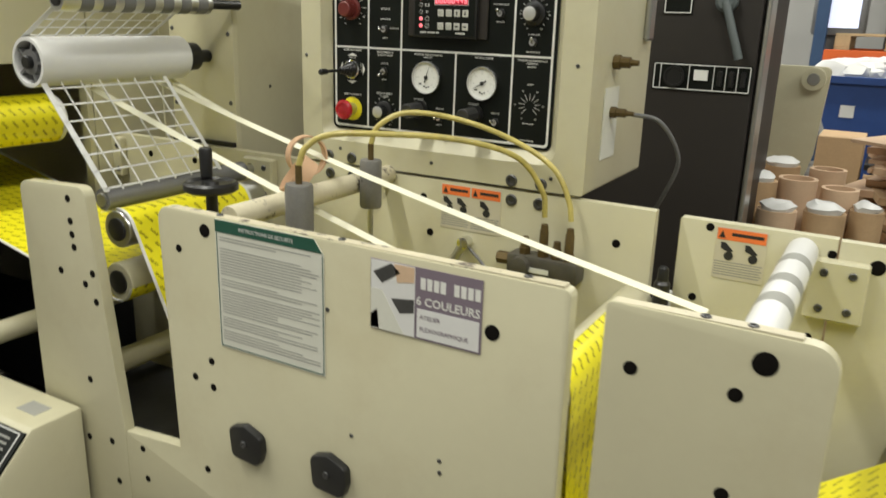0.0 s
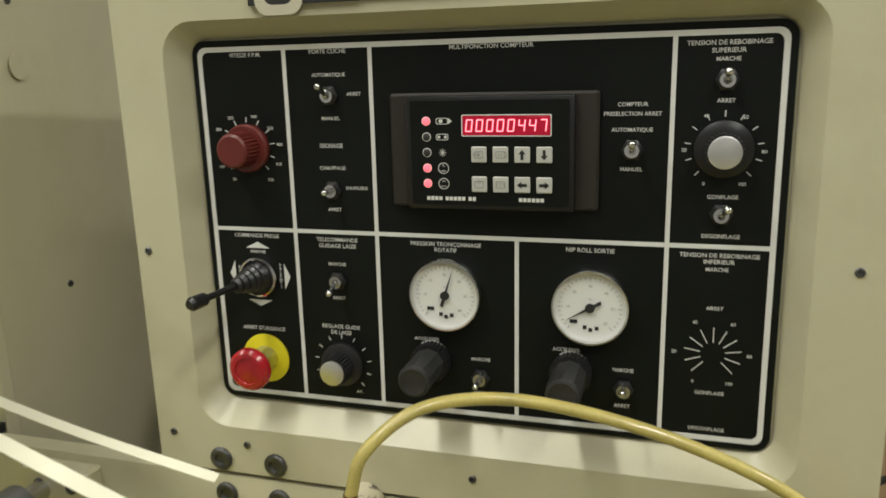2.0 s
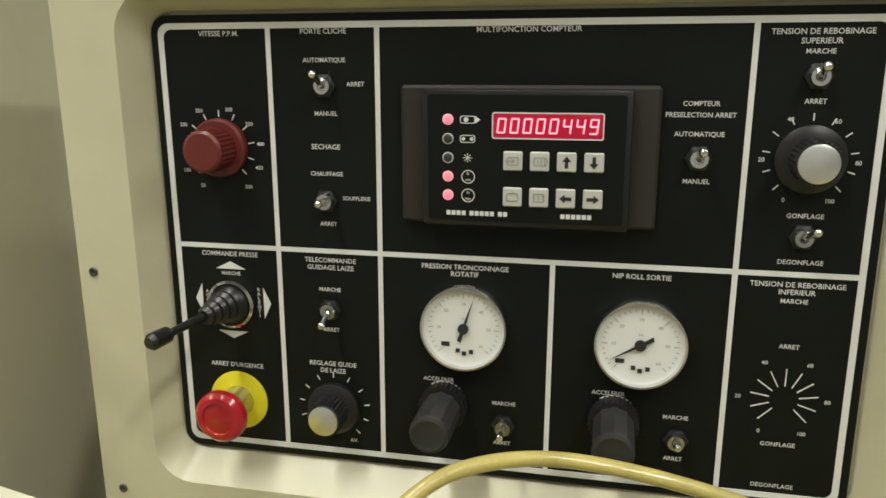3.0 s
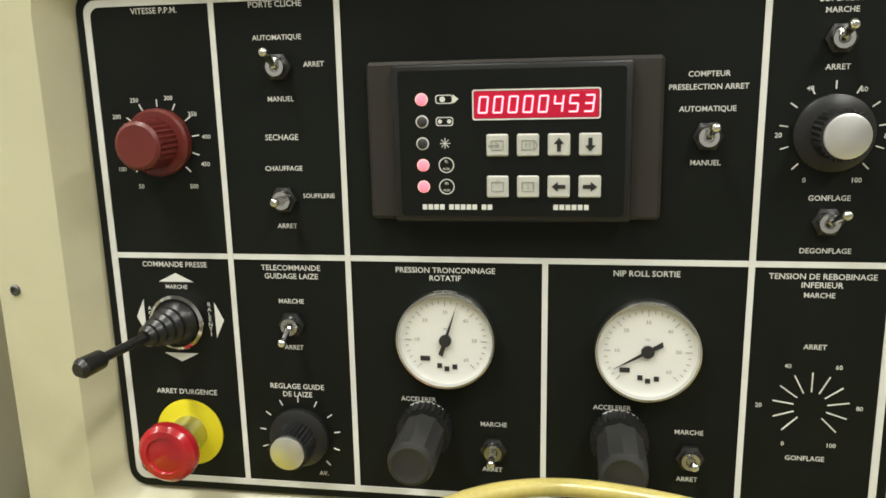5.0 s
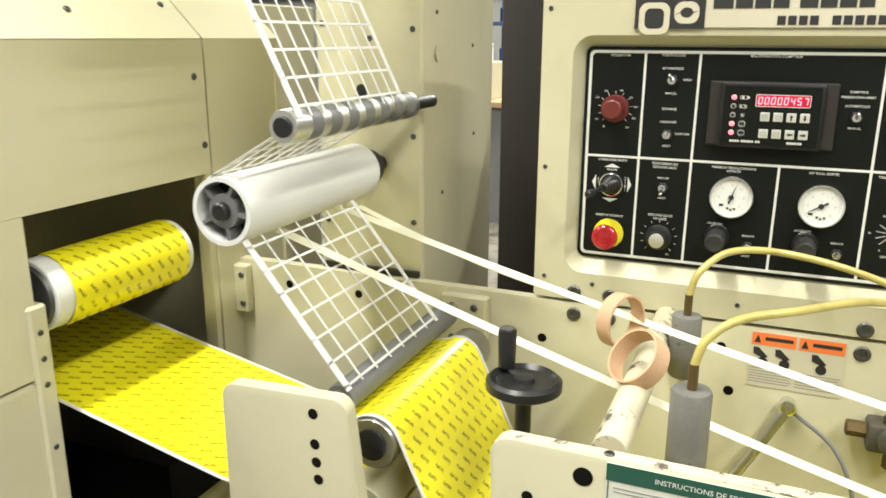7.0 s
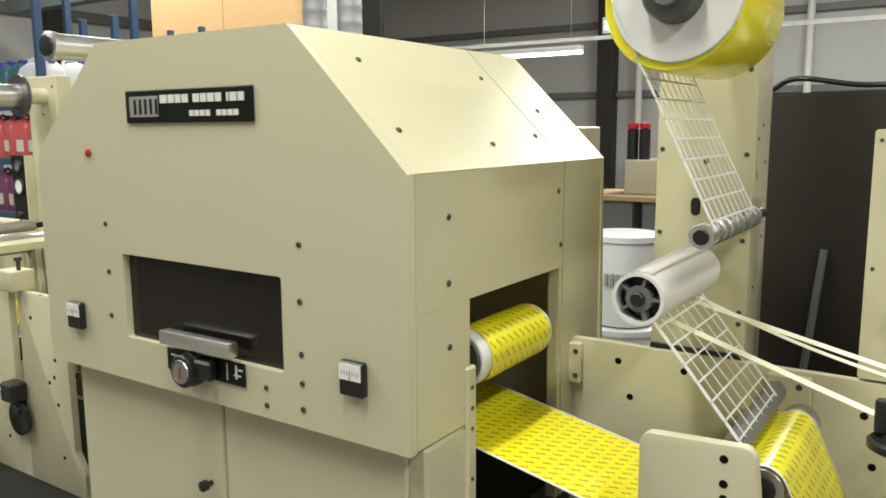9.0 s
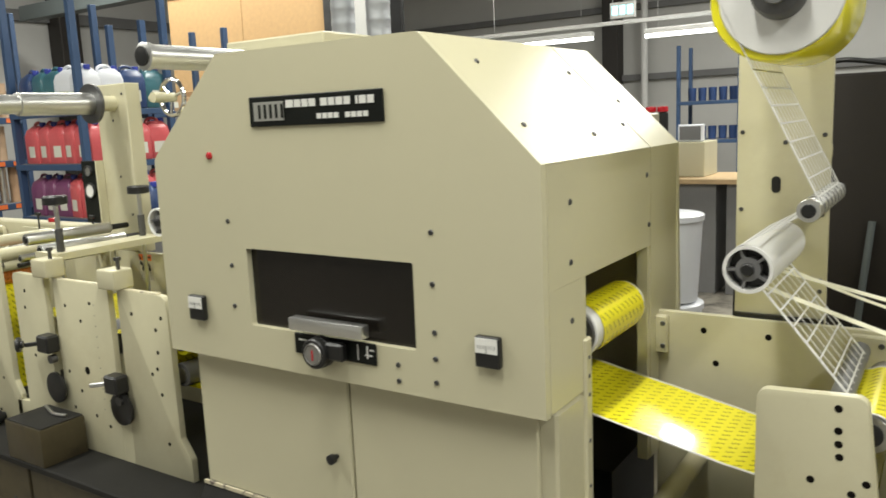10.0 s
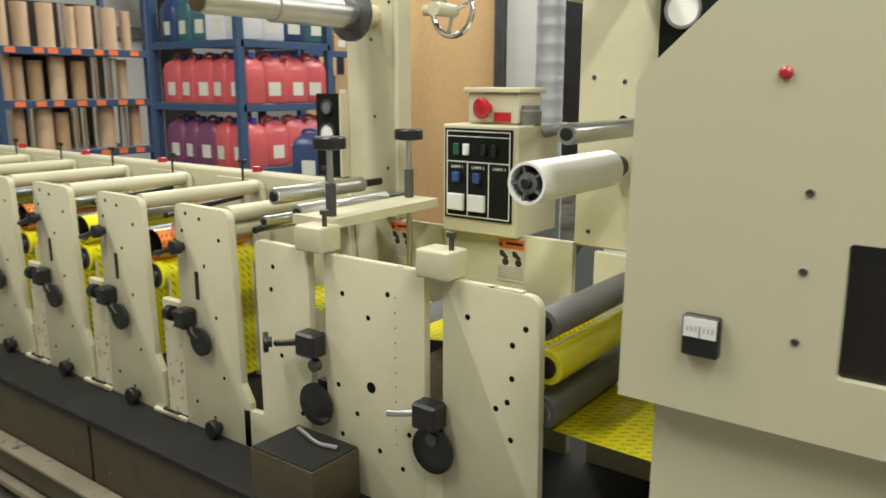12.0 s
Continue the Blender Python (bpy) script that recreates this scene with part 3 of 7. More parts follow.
RF, RB = -0.02, 0.0
rear1 = side_plate("rear_side_plate", [(-0.665, 0.30), (-0.665, 0.970), (0.694, 0.968), (0.694, 0.30)], [0, 0, 0, 0], "long cream rear side plate", RF, RB)
bolts(rear1, [(-0.55, 0.93), (-0.52, 0.85), (-0.05, 0.90), (-0.03, 0.80), (0.233, 0.93), (0.25, 0.86), (0.63, 0.90), (-0.30, 0.80), (-0.40, 0.93), (-0.1, 0.70)], RF, "hole", HOLE, 0.9)
rear2 = side_plate("rear_side_plate", [(0.736, 0.30), (0.736, 0.965), (0.976, 0.965), (0.976, 0.30)], [0, 0.004, 0, 0], "cream rear side plate with a warning sticker", RF, RB)
bolts(rear2, [(0.785, 0.955), (0.97, 0.94), (0.90, 0.87), (0.77, 0.83), (0.77, 0.75), (0.955, 0.80)], RF, "hole", HOLE, 0.8)
rear3 = side_plate("rear_side_plate", [(0.979, 0.30), (0.979, 0.963), (1.75, 0.963), (1.75, 0.30)], [0, 0, 0.02, 0], "cream rear side plate at the press end", RF, RB)
bolts(rear3, [(1.034, 0.93), (1.2, 0.85), (1.1, 0.7)], RF, "hole", HOLE, 1.4)
for bx in (-0.185, 0.984, -0.665):
    br = thing("joint_bracket", "small cream bracket with four screws on the side plate", "bracket", "joint brackets")
    w = 0.042 if bx != -0.665 else 0.03
    zc = 0.914 if bx < 0.5 else 0.887
    part("bracket_plate", box(BM(), bx - w, bx + w, RF - 0.022, RF - 0.0005, zc - 0.048, zc + 0.048, 0.003), CREAM, br)
    bolts(br, [(bx - 0.02, zc - 0.029), (bx + 0.02, zc - 0.029), (bx - 0.02, zc + 0.029), (bx + 0.02, zc + 0.029)], RF - 0.0225, s=1.1)

# ---- tower with the waste rewinder ----
tower = thing("rewind_tower", "tall cream tower that carries the waste rewinder", "machine tower")
part("front_plate", sheet(BM(), [(-0.483, 0.60), (-0.483, 2.3), (-0.284, 2.3), (-0.284, 0.60)], 0.002, 0.017, 0.001), CREAM, tower)
part("front_rail", box(BM(), -0.481, -0.286, -0.008, 0.0015, 0.971, 0.981), BLACK, tower)
bm = BM()
plan = [(-0.284, 0.0175), (-0.380, 0.63), (-0.397, 0.63), (-0.301, 0.0175)]
lo, hi = [bm.verts.new((x, y, 0.60)) for x, y in plan], [bm.verts.new((x, y, 2.3)) for x, y in plan]
bm.faces.new(lo), bm.faces.new(hi[::-1])
for i in range(4):
    bm.faces.new((lo[i], hi[i], hi[(i + 1) % 4], lo[(i + 1) % 4]))
part("side_plate", bm, CREAM, tower)
part("side_plate", box(BM(), -0.483, -0.466, 0.0175, 0.32, 0.60, 2.3), CREAM, tower)
bolts(tower, [(-0.297, z) for z in (1.045, 1.07, 1.222, 1.400, 1.57, 1.73)] + [(-0.378, 1.385), (-0.472, 1.41), (-0.472, 1.23), (-0.472, 1.06)], 0.002, s=0.9)
part("oval_slot", sheet(BM(), rounded([(-0.406, 1.270), (-0.386, 1.270), (-0.386, 1.308), (-0.406, 1.308)], 0.0095), 0.0006, 0.0018), BLACK, tower)
for y, z in ((0.10, 1.43), (0.25, 1.46), (0.42, 1.18), (0.40, 1.37), (0.14, 1.10)):
    shared("bolt", BOLT, tower, (-0.284 - 0.157 * (y - 0.0175) + 0.0006, y, z), (0, 0, 81)).scale = (0.7, 0.7, 0.7)
part("side_button", lathe(BM(), (-0.295, 0.10, 1.36), (1, 0.157, 0), [(0, 0.014), (0.002, 0.014)], 24), CREAM, tower)

# ---- dark cabinet behind the console ----
ecab = thing("electrical_cabinet", "tall dark brown electrical cabinet behind the console", "cabinet")
part("door", box(BM(), 0.243, 0.766, 0.33, 0.345, 0.389, 1.462, 0.002), BROWN, ecab)
part("door", box(BM(), -0.034, 0.240, 0.33, 0.345, 0.389, 1.462, 0.002), BROWN, ecab)
part("carcass", box(BM(), -0.034, 0.770, 0.346, 0.65, 0.389, 1.466), BROWN, ecab)
part("edge_trim", box(BM(), 0.7705, 0.780, 0.332, 0.40, 0.389, 1.466, 0.002), STEEL, ecab)
ecab.location, ecab.scale = (-0.45, 0.573, -0.5625), (1.45, 1.45, 1.45)

# ---- console ----
console = thing("control_console", "cream control console standing on the rear plate", "console")


def console_face(bm):
    """Front frame with a sloping recess round the black panel."""
    out = rounded([(-0.067, 0.975), (0.562, 0.975), (0.562, 1.450), (-0.067, 1.450)], 0.006, 3)
    a = [(-0.018, 1.022), (0.505, 1.022), (0.505, 1.391), (-0.018, 1.391)]
    b = [(-0.004, 1.043), (0.489, 1.043), (0.489, 1.377), (-0.004, 1.377)]
    a, b = rounded(a, 0.03, 6), rounded(b, 0.02, 6)
    y0, y1 = -0.022, 0.0012
    va = [bm.verts.new((p[0], y0, p[1])) for p in a]
    vb = [bm.verts.new((p[0], y1, p[1])) for p in b]
    vo = [bm.verts.new((p[0], y0, p[1])) for p in out]
    eo = [bm.edges.new((vo[i], vo[(i + 1) % len(vo)])) for i in range(len(vo))]
    ea = [bm.edges.new((va[i], va[(i + 1) % len(va)])) for i in range(len(va))]
    bmesh.ops.triangle_fill(bm, edges=eo + ea, use_beauty=True)
    for i in range(len(va)):
        j = (i + 1) % len(va)
        bm.faces.new((va[i], vb[i], vb[j], va[j]))
    bm.faces.new(vb)
    vr = [bm.verts.new((p[0], 0.32, p[1])) for p in out]
    for i in range(len(vo)):
        j = (i + 1) % len(vo)
        bm.faces.new((vo[i], vr[i], vr[j], vo[j]))
    bm.faces.new(vr)
    return bm


part("body", console_face(BM()), CREAM, console)
bolts(console, [(-0.055, 1.19), (-0.055, 1.43), (0.03, 1.005), (0.25, 1.0), (0.535, 1.2), (0.535, 1.43), (0.50, 1.0), (-0.05, 1.01)], -0.0222, s=0.62)
board = part("control_panel", sheet(BM(), rounded([(-0.002, 1.045), (0.487, 1.045), (0.487, 1.375), (-0.002, 1.375)], 0.012, 5), -0.002, 0.0008), PANEL_BLACK, console, "black control panel with white lines and lettering")

# ---- control panel: lines, lettering, knobs, gauges ----
P0 = -0.0022


def line_mesh(segments, w, y0, y1, mat, name, parent):
    """Flat printed lines between points in x and z."""
    bm = BM()
    for (xa, za), (xb, zb) in segments:
        d = Vector((xb - xa, zb - za)).normalized()
        q = Vector((-d.y, d.x)) * (w / 2)
        quad = [(xa + q.x, za + q.y), (xb + q.x, zb + q.y), (xb - q.x, zb - q.y), (xa - q.x, za - q.y)]
        sheet_quad(bm, quad, y0, y1)
    return part(name, bm, mat, parent)


def sheet_quad(bm, quad, y0, y1):
    f = [bm.verts.new((x, y0, z)) for x, z in quad]
    g = [bm.verts.new((x, y1, z)) for x, z in quad]
    bm.faces.new(f), bm.faces.new(g[::-1])
    k = len(f)
    for i in range(k):
        bm.faces.new((f[i], g[i], g[(i + 1) % k], f[(i + 1) % k]))


def frame_ring(bm, x0, x1, z0, z1, r, w, y0, y1):
    a = rounded([(x0, z0), (x1, z0), (x1, z1), (x0, z1)], r, 5)
    b = rounded([(x0 + w, z0 + w), (x1 - w, z0 + w), (x1 - w, z1 - w), (x0 + w, z1 - w)], r - w / 2, 5)
    va, vb = [bm.verts.new((p[0], y0, p[1])) for p in a], [bm.verts.new((p[0], y0, p[1])) for p in b]
    wa, wb = [bm.verts.new((p[0], y1, p[1])) for p in a], [bm.verts.new((p[0], y1, p[1])) for p in b]
    for i in range(len(a)):
        j = (i + 1) % len(a)
        bm.faces.new((va[i], va[j], vb[j], vb[i]))
        bm.faces.new((va[i], wa[i], wa[j], va[j]))
        bm.faces.new((vb[i], vb[j], wb[j], wb[i]))
    return bm


part("white_border", frame_ring(BM(), 0.0035, 0.4815, 1.0505, 1.3695, 0.008, 0.0042, P0 - 0.0006, P0), WHITE_INK, board)
for seg in (((0.006, 1.21), (0.479, 1.21)), ((0.087, 1.367), (0.086, 1.053)), ((0.165, 1.367), (0.163, 1.053)), ((0.404, 1.367), (0.403, 1.053)), ((0.286, 1.21), (0.285, 1.053))):
    up = 0.0003 if abs(seg[0][0] - seg[1][0]) < 0.01 else 0.0
    line_mesh([seg], 0.0035, P0 - 0.0005 - up, P0 - up, WHITE_INK, "divider_line", board)
H1, H2, H3 = 0.0036, 0.0031, 0.0028
text_mesh([
    ("VITESSE P.P.M.", 0.050, 1.362, H1, "CENTER"), ("PORTE CLICHÉ", 0.127, 1.363, H1, "CENTER"), ("AUTOMATIQUE", 0.127, 1.344, H2, "CENTER"),
    ("ARRET", 0.149, 1.328, H2, "CENTER"), ("MANUEL", 0.127, 1.308, H2, "CENTER"), ("SECHAGE", 0.126, 1.285, H1, "CENTER"), ("CHAUFFAGE", 0.126, 1.266, H2, "CENTER"),
    ("SOUFFLERIE", 0.1475, 1.249, H3, "CENTER"), ("ARRET", 0.126, 1.230, H2, "CENTER"), ("MULTIFONCTION COMPTEUR", 0.266, 1.363, H1, "CENTER"),
    ("TENSION DE REBOBINAGE", 0.441, 1.360, 0.0035, "CENTER"), ("SUPERIEUR", 0.441, 1.3545, 0.0035, "CENTER"), ("MARCHE", 0.441, 1.3485, H2, "CENTER"), ("ARRET", 0.441, 1.319, H2, "CENTER"),
    ("40", 0.428, 1.308, H3, "CENTER"), ("60", 0.455, 1.307, H3, "CENTER"), ("20", 0.413, 1.283, H3, "CENTER"), ("80", 0.469, 1.282, H3, "CENTER"), ("0", 0.428, 1.258, H3, "CENTER"), ("100", 0.455, 1.258, H3, "CENTER"),
    ("GONFLAGE", 0.442, 1.248, H2, "CENTER"), ("DEGONFLAGE", 0.442, 1.218, H2, "CENTER"), ("COMPTEUR", 0.375, 1.317, H2, "CENTER"), ("PRESELECTION ARRET", 0.375, 1.310, H2, "CENTER"),
    ("AUTOMATIQUE", 0.375, 1.298, H2, "CENTER"), ("MANUEL", 0.375, 1.268, H2, "CENTER"), ("COMMANDE PRESSE", 0.047, 1.204, H1, "CENTER"), ("ARRET D'URGENCE", 0.047, 1.116, H1, "CENTER"),
    ("TELECOMMANDE", 0.126, 1.203, H1, "CENTER"), ("GUIDAGE LAIZE", 0.126, 1.1975, H1, "CENTER"), ("MARCHE", 0.125, 1.181, H2, "CENTER"), ("ARRET", 0.125, 1.150, H2, "CENTER"),
    ("REGLAGE GUIDE", 0.125, 1.123, H1, "CENTER"), ("DE LAIZE", 0.125, 1.1175, H1, "CENTER"), ("AV.", 0.140, 1.062, H2, "CENTER"), ("PRESSION TRONCONNAGE", 0.225, 1.203, H1, "CENTER"), ("ROTATIF", 0.225, 1.198, H1, "CENTER"),
    ("NIP ROLL SORTIE", 0.345, 1.203, H1, "CENTER"), ("ACCELERER", 0.206, 1.118, H2, "CENTER"), ("ACCELERER", 0.327, 1.118, H2, "CENTER"), ("MARCHE", 0.254, 1.103, H2, "CENTER"), ("ARRET", 0.253, 1.072, H2, "CENTER"),
    ("MARCHE", 0.373, 1.104, H2, "CENTER"), ("ARRET", 0.373, 1.073, H2, "CENTER"), ("TENSION DE REBOBINAGE", 0.442, 1.203, 0.0035, "CENTER"), ("INFERIEUR", 0.442, 1.198, 0.0035, "CENTER"), ("MARCHE", 0.441, 1.192, H2, "CENTER"), ("ARRET", 0.441, 1.161, H2, "CENTER"),
    ("40", 0.427, 1.149, H3, "CENTER"), ("60", 0.455, 1.149, H3, "CENTER"), ("20", 0.412, 1.124, H3, "CENTER"), ("80", 0.468, 1.124, H3, "CENTER"), ("0", 0.427, 1.100, H3, "CENTER"), ("100", 0.454, 1.100, H3, "CENTER"),
    ("GONFLAGE", 0.440, 1.091, H2, "CENTER"), ("DEGONFLAGE", 0.439, 1.060, H2, "CENTER"), ("MARCHE", 0.047, 1.189, H3, "CENTER"), ("ARRET", 0.047, 1.1475, H3, "CENTER"),
    *[(c, 0.0685, 1.1775 - 0.0034 * i, H3, "CENTER") for i, c in enumerate("RALENTI")], *[(c, 0.0265, 1.174 - 0.0034 * i, H3, "CENTER") for i, c in enumerate("ACC")],
    ("50", 0.030, 1.255, H3, "CENTER"), ("100", 0.018, 1.266, H3, "CENTER"), ("200", 0.018, 1.299, H3, "CENTER"), ("250", 0.031, 1.309, H3, "CENTER"), ("300", 0.054, 1.310, H3, "CENTER"), ("350", 0.069, 1.300, H3, "CENTER"),
    ("400", 0.077, 1.286, H3, "CENTER"), ("450", 0.075, 1.269, H3, "CENTER"), ("500", 0.066, 1.255, H3, "CENTER"),
], P0 - 0.0003, WHITE_INK, "lettering", board, 0.012)
ticks = []
for a in range(-45, 226, 27):
    c, s = math.cos(radians(a)), math.sin(radians(a))
    ticks.append(((0.441 + 0.0235 * c, 1.284 + 0.0235 * s), (0.441 + 0.028 * c, 1.284 + 0.028 * s)))
    ticks.append(((0.441 + 0.0095 * c, 1.124 + 0.0095 * s), (0.441 + 0.0215 * c, 1.124 + 0.0215 * s)))
    ticks.append(((0.125 + 0.024 * c, 1.088 + 0.024 * s), (0.125 + 0.028 * c, 1.088 + 0.028 * s)))
    ticks.append(((0.046 + 0.022 * c, 1.283 + 0.022 * s), (0.046 + 0.0265 * c, 1.283 + 0.0265 * s)))
line_mesh(ticks, 0.0007, P0 - 0.0004, P0, WHITE_INK, "scale_tick", board)["kind"] = "stuff"
for cx, cz, dx, dz in ((0.047, 1.1925, 0, 1), (0.0225, 1.168, -1, 0), (0.0722, 1.167, 1, 0), (0.046, 1.1435, 0, -1)):
    bm = BM()
    sheet_quad(bm, [(cx + dz * 0.012, cz - dx * 0.012), (cx + dx * 0.0058, cz + dz * 0.0058), (cx - dz * 0.012, cz + dx * 0.012)], P0 - 0.0004, P0)
    part("arrow_mark", bm, WHITE_INK, board)
for cx in (0.21, 0.331):
    line_mesh(list(zip(arc(cx, 1.10, 0.0165, 45, 125, 8), arc(cx, 1.10, 0.0165, 45, 125, 8)[1:])), 0.0008, P0 - 0.0004, P0, WHITE_INK, "arc_mark", board)


def knurled(bm, c, r, h0, h1, n=28, depth=0.0012):
    """A grooved cylinder towards -y."""
    pts = []
    for i in range(n * 2):
        rr = r if i % 2 else r - depth
        a = math.pi * i / n
        pts.append((c[0] + rr * math.cos(a), c[2] + rr * math.sin(a)))
    f = [bm.verts.new((x, c[1] - h1, z)) for x, z in pts]
    g = [bm.verts.new((x, c[1] - h0, z)) for x, z in pts]
    bm.faces.new(f), bm.faces.new(g[::-1])
    for i in range(len(f)):
        j = (i + 1) % len(f)
        bm.faces.new((f[i], g[i], g[j], f[j]))
    return bm


def skirt_knob(x, z, body, cap, r=0.0215, label=""):
    k = part("knob", lathe(BM(), (x, P0, z), (0, -1, 0), [(0, r), (0.004, r), (0.007, r * 0.72)], 36), body, console, label)
    part("knob_grip", knurled(BM(), (x, P0, z), r * 0.66, 0.006, 0.024), body, k)
    part("knob_cap", lathe(BM(), (x, P0 - 0.024, z), (0, -1, 0), [(0, r * 0.56), (0.0015, r * 0.56), (0.002, r * 0.5)], 32), cap, k)


skirt_knob(0.441, 1.284, BLACK, SPUN, 0.021, "black skirted knob with aluminium cap")
skirt_knob(0.125, 1.088, BLACK, SPUN, 0.020, "black skirted knob with aluminium cap")
k = part("knob", lathe(BM(), (0.046, P0, 1.283), (0, -1, 0), [(0, 0.021), (0.005, 0.021), (0.007, 0.0195)], 40), BROWN_RED, console, "oxblood red speed knob")
part("knob_grip", knurled(BM(), (0.046, P0, 1.283), 0.0155, 0.006, 0.026), BROWN_RED, k)
part("knob_cap", lathe(BM(), (0.046, P0 - 0.026, 1.283), (0, -1, 0), [(0, 0.0145), (0.001, 0.0145), (0.0025, 0.0125)], 32), BROWN_RED, k)
for cx in (0.2105, 0.3315):
    k = part("regulator_knob", knurled(BM(), (cx, P0, 1.0995), 0.0175, 0.0, 0.012, 30), BLACK, console, "black grooved regulator knob")
    part("knob_stem", knurled(BM(), (cx, P0, 1.0995), 0.0142, 0.012, 0.050, 10, 0.0009), KNOB_GREY, k)
    part("knob_end", lathe(BM(), (cx, P0 - 0.050, 1.0995), (0, -1, 0), [(0, 0.0138), (0.002, 0.0132), (0.003, 0.011), (0.0022, 0.009), (0.0022, 0.003)], 32), KNOB_GREY, k)


def toggle(x, z, dx, dz):
    t = part("toggle_switch", lathe(BM(), (x, P0, z), (0, -1, 0), [(0, 0.0085), (0.003, 0.0085), (0.004, 0.0065), (0.006, 0.0062)], 6), BLACK, console, "small chrome toggle switch")
    part("toggle_collar", lathe(BM(), (x, P0 - 0.006, z), (0, -1, 0), [(-0.002, 0.0058), (0.0015, 0.0055), (0.0015, 0.0032), (0.0, 0.003)], 24), CHROME, t)
    part("toggle_lever", rod(BM(), [(x, P0 - 0.006, z), (x + dx * 0.4, P0 - 0.012, z + dz * 0.4), (x + dx * 0.85, P0 - 0.018, z + dz * 0.85), (x + dx, P0 - 0.0205, z + dz)], 0.0021, 10), CHROME, t)
    bm = BM()
    bmesh.ops.create_uvsphere(bm, u_segments=12, v_segments=8, radius=0.0029, matrix=Matrix.Translation((x + dx, P0 - 0.0205, z + dz)))
    part("toggle_tip", bm, CHROME, t)


for x, z, dx, dz in ((0.127, 1.327, -0.001, 0.008), (0.1255, 1.247, 0.001, 0.001), (0.125, 1.166, 0.0, -0.006), (0.254, 1.0865, 0.0, 0.0), (0.374, 1.088, 0.0, 0.004), (0.3755, 1.283, 0.001, 0.006), (0.441, 1.334, 0.0, 0.006), (0.4415, 1.235, 0.004, 0.007)):
    toggle(x, z, dx, dz)

# joystick
joy = part("joystick", lathe(BM(), (0.047, P0, 1.166), (0, -1, 0), [(0, 0.0185), (0.005, 0.0185), (0.006, 0.0165), (0.004, 0.015)], 32), CHROME, console, "black rubber-booted joystick with chrome ring")
prof = [(0.002, 0.0155)]
for i in range(5):
    prof += [(0.006 + i * 0.006, 0.0145 - i * 0.0018), (0.009 + i * 0.006, 0.0122 - i * 0.0018)]
jd = Vector((-0.22, -1, -0.04)).normalized()
part("joystick_boot", lathe(BM(), (0.047, P0, 1.166), jd, prof, 24), BLACK, joy)
j0 = Vector((0.047, P0, 1.166)) + jd * 0.034
part("joystick_stem", tube(BM(), j0, j0 + jd * 0.038, 0.0032, 0.0028, 12), BLACK, joy)
part("joystick_tip", lathe(BM(), j0 + jd * 0.033, jd, [(0, 0.0045), (0.002, 0.0058), (0.016, 0.0062), (0.019, 0.004)], 16), BLACK, joy)
# emergency stop
es = part("emergency_stop", lathe(BM(), (0.047, P0, 1.087), (0, -1, 0), [(0, 0.0235), (0.0015, 0.0235), (0.002, 0.0225)], 40), YELLOW, console, "red emergency stop button on a yellow ring")
part("stop_neck", lathe(BM(), (0.047, P0 - 0.002, 1.087), (0, -1, 0), [(0, 0.0125), (0.020, 0.0125), (0.021, 0.016), (0.024, 0.016)], 32), STEEL, es)
part("stop_button", lathe(BM(), (0.047, P0 - 0.024, 1.087), (0, -1, 0), [(0, 0.0175), (0.004, 0.0200), (0.009, 0.0195), (0.012, 0.0165), (0.0125, 0.0125), (0.011, 0.0118), (0.0112, 0.0095), (0.0125, 0.004)], 40), RED, es)


def gauge(x, z, angle, r=0.0318):
    g = part("pressure_gauge", lathe(BM(), (x, P0, z), (0, -1, 0), [(0, r), (0.008, r), (0.0105, r * 0.96), (0.0105, r * 0.92), (0.006, r * 0.9)], 48), CHROME, console, "round pressure gauge with white dial")
    part("gauge_dial", lathe(BM(), (x, P0 - 0.006, z), (0, -1, 0), [(0, r * 0.905), (0.0006, r * 0.905)], 48), DIAL, g)
    y = P0 - 0.0068
    tk = []
    for i in range(31):
        a = radians(225 - i * 9)
        r0 = 0.74 if i % 5 else 0.68
        tk.append(((x + r * r0 * math.cos(a), z + r * r0 * math.sin(a)), (x + r * 0.8 * math.cos(a), z + r * 0.8 * math.sin(a))))
    line_mesh(tk, 0.00035, y - 0.0003, y, GREY_INK, "gauge_scale", g)
    text_mesh([(str(10 * i), x + r * 0.56 * math.cos(radians(225 - 45 * i)), z + r * 0.56 * math.sin(radians(225 - 45 * i)), 0.0024, "CENTER") for i in range(1, 7)] + [("PSI", x, z + 0.007, 0.0016, "CENTER")], y, GREY_INK, "gauge_number", g)
    c, s = math.cos(radians(angle)), math.sin(radians(angle))
    bm = BM()
    sheet_quad(bm, [(x + r * 0.72 * c, z + r * 0.72 * s), (x - s * 0.0011, z + c * 0.0011), (x - r * 0.3 * c - s * 0.0015, z - r * 0.3 * s + c * 0.0015), (x - r * 0.33 * c + s * 0.0015, z - r * 0.33 * s - c * 0.0015), (x + s * 0.0011, z - c * 0.0011)], y - 0.0016, y - 0.001)
    part("gauge_needle", bm, INK, g)
    part("needle_hub", lathe(BM(), (x, y - 0.0005, z), (0, -1, 0), [(0, 0.0038), (0.0018, 0.0038)], 20), INK, g)
    bars([(x - 0.016, x - 0.010, z - 0.0135, z - 0.0105), (x - 0.0055, x - 0.0025, z - 0.018, z - 0.015), (x - 0.001, x + 0.002, z - 0.020, z - 0.017), (x + 0.004, x + 0.007, z - 0.0185, z - 0.0155)], y - 0.0004, y, INK, "dial_marks", g)


gauge(0.2255, 1.1605, 72)
gauge(0.3465, 1.1575, 210)

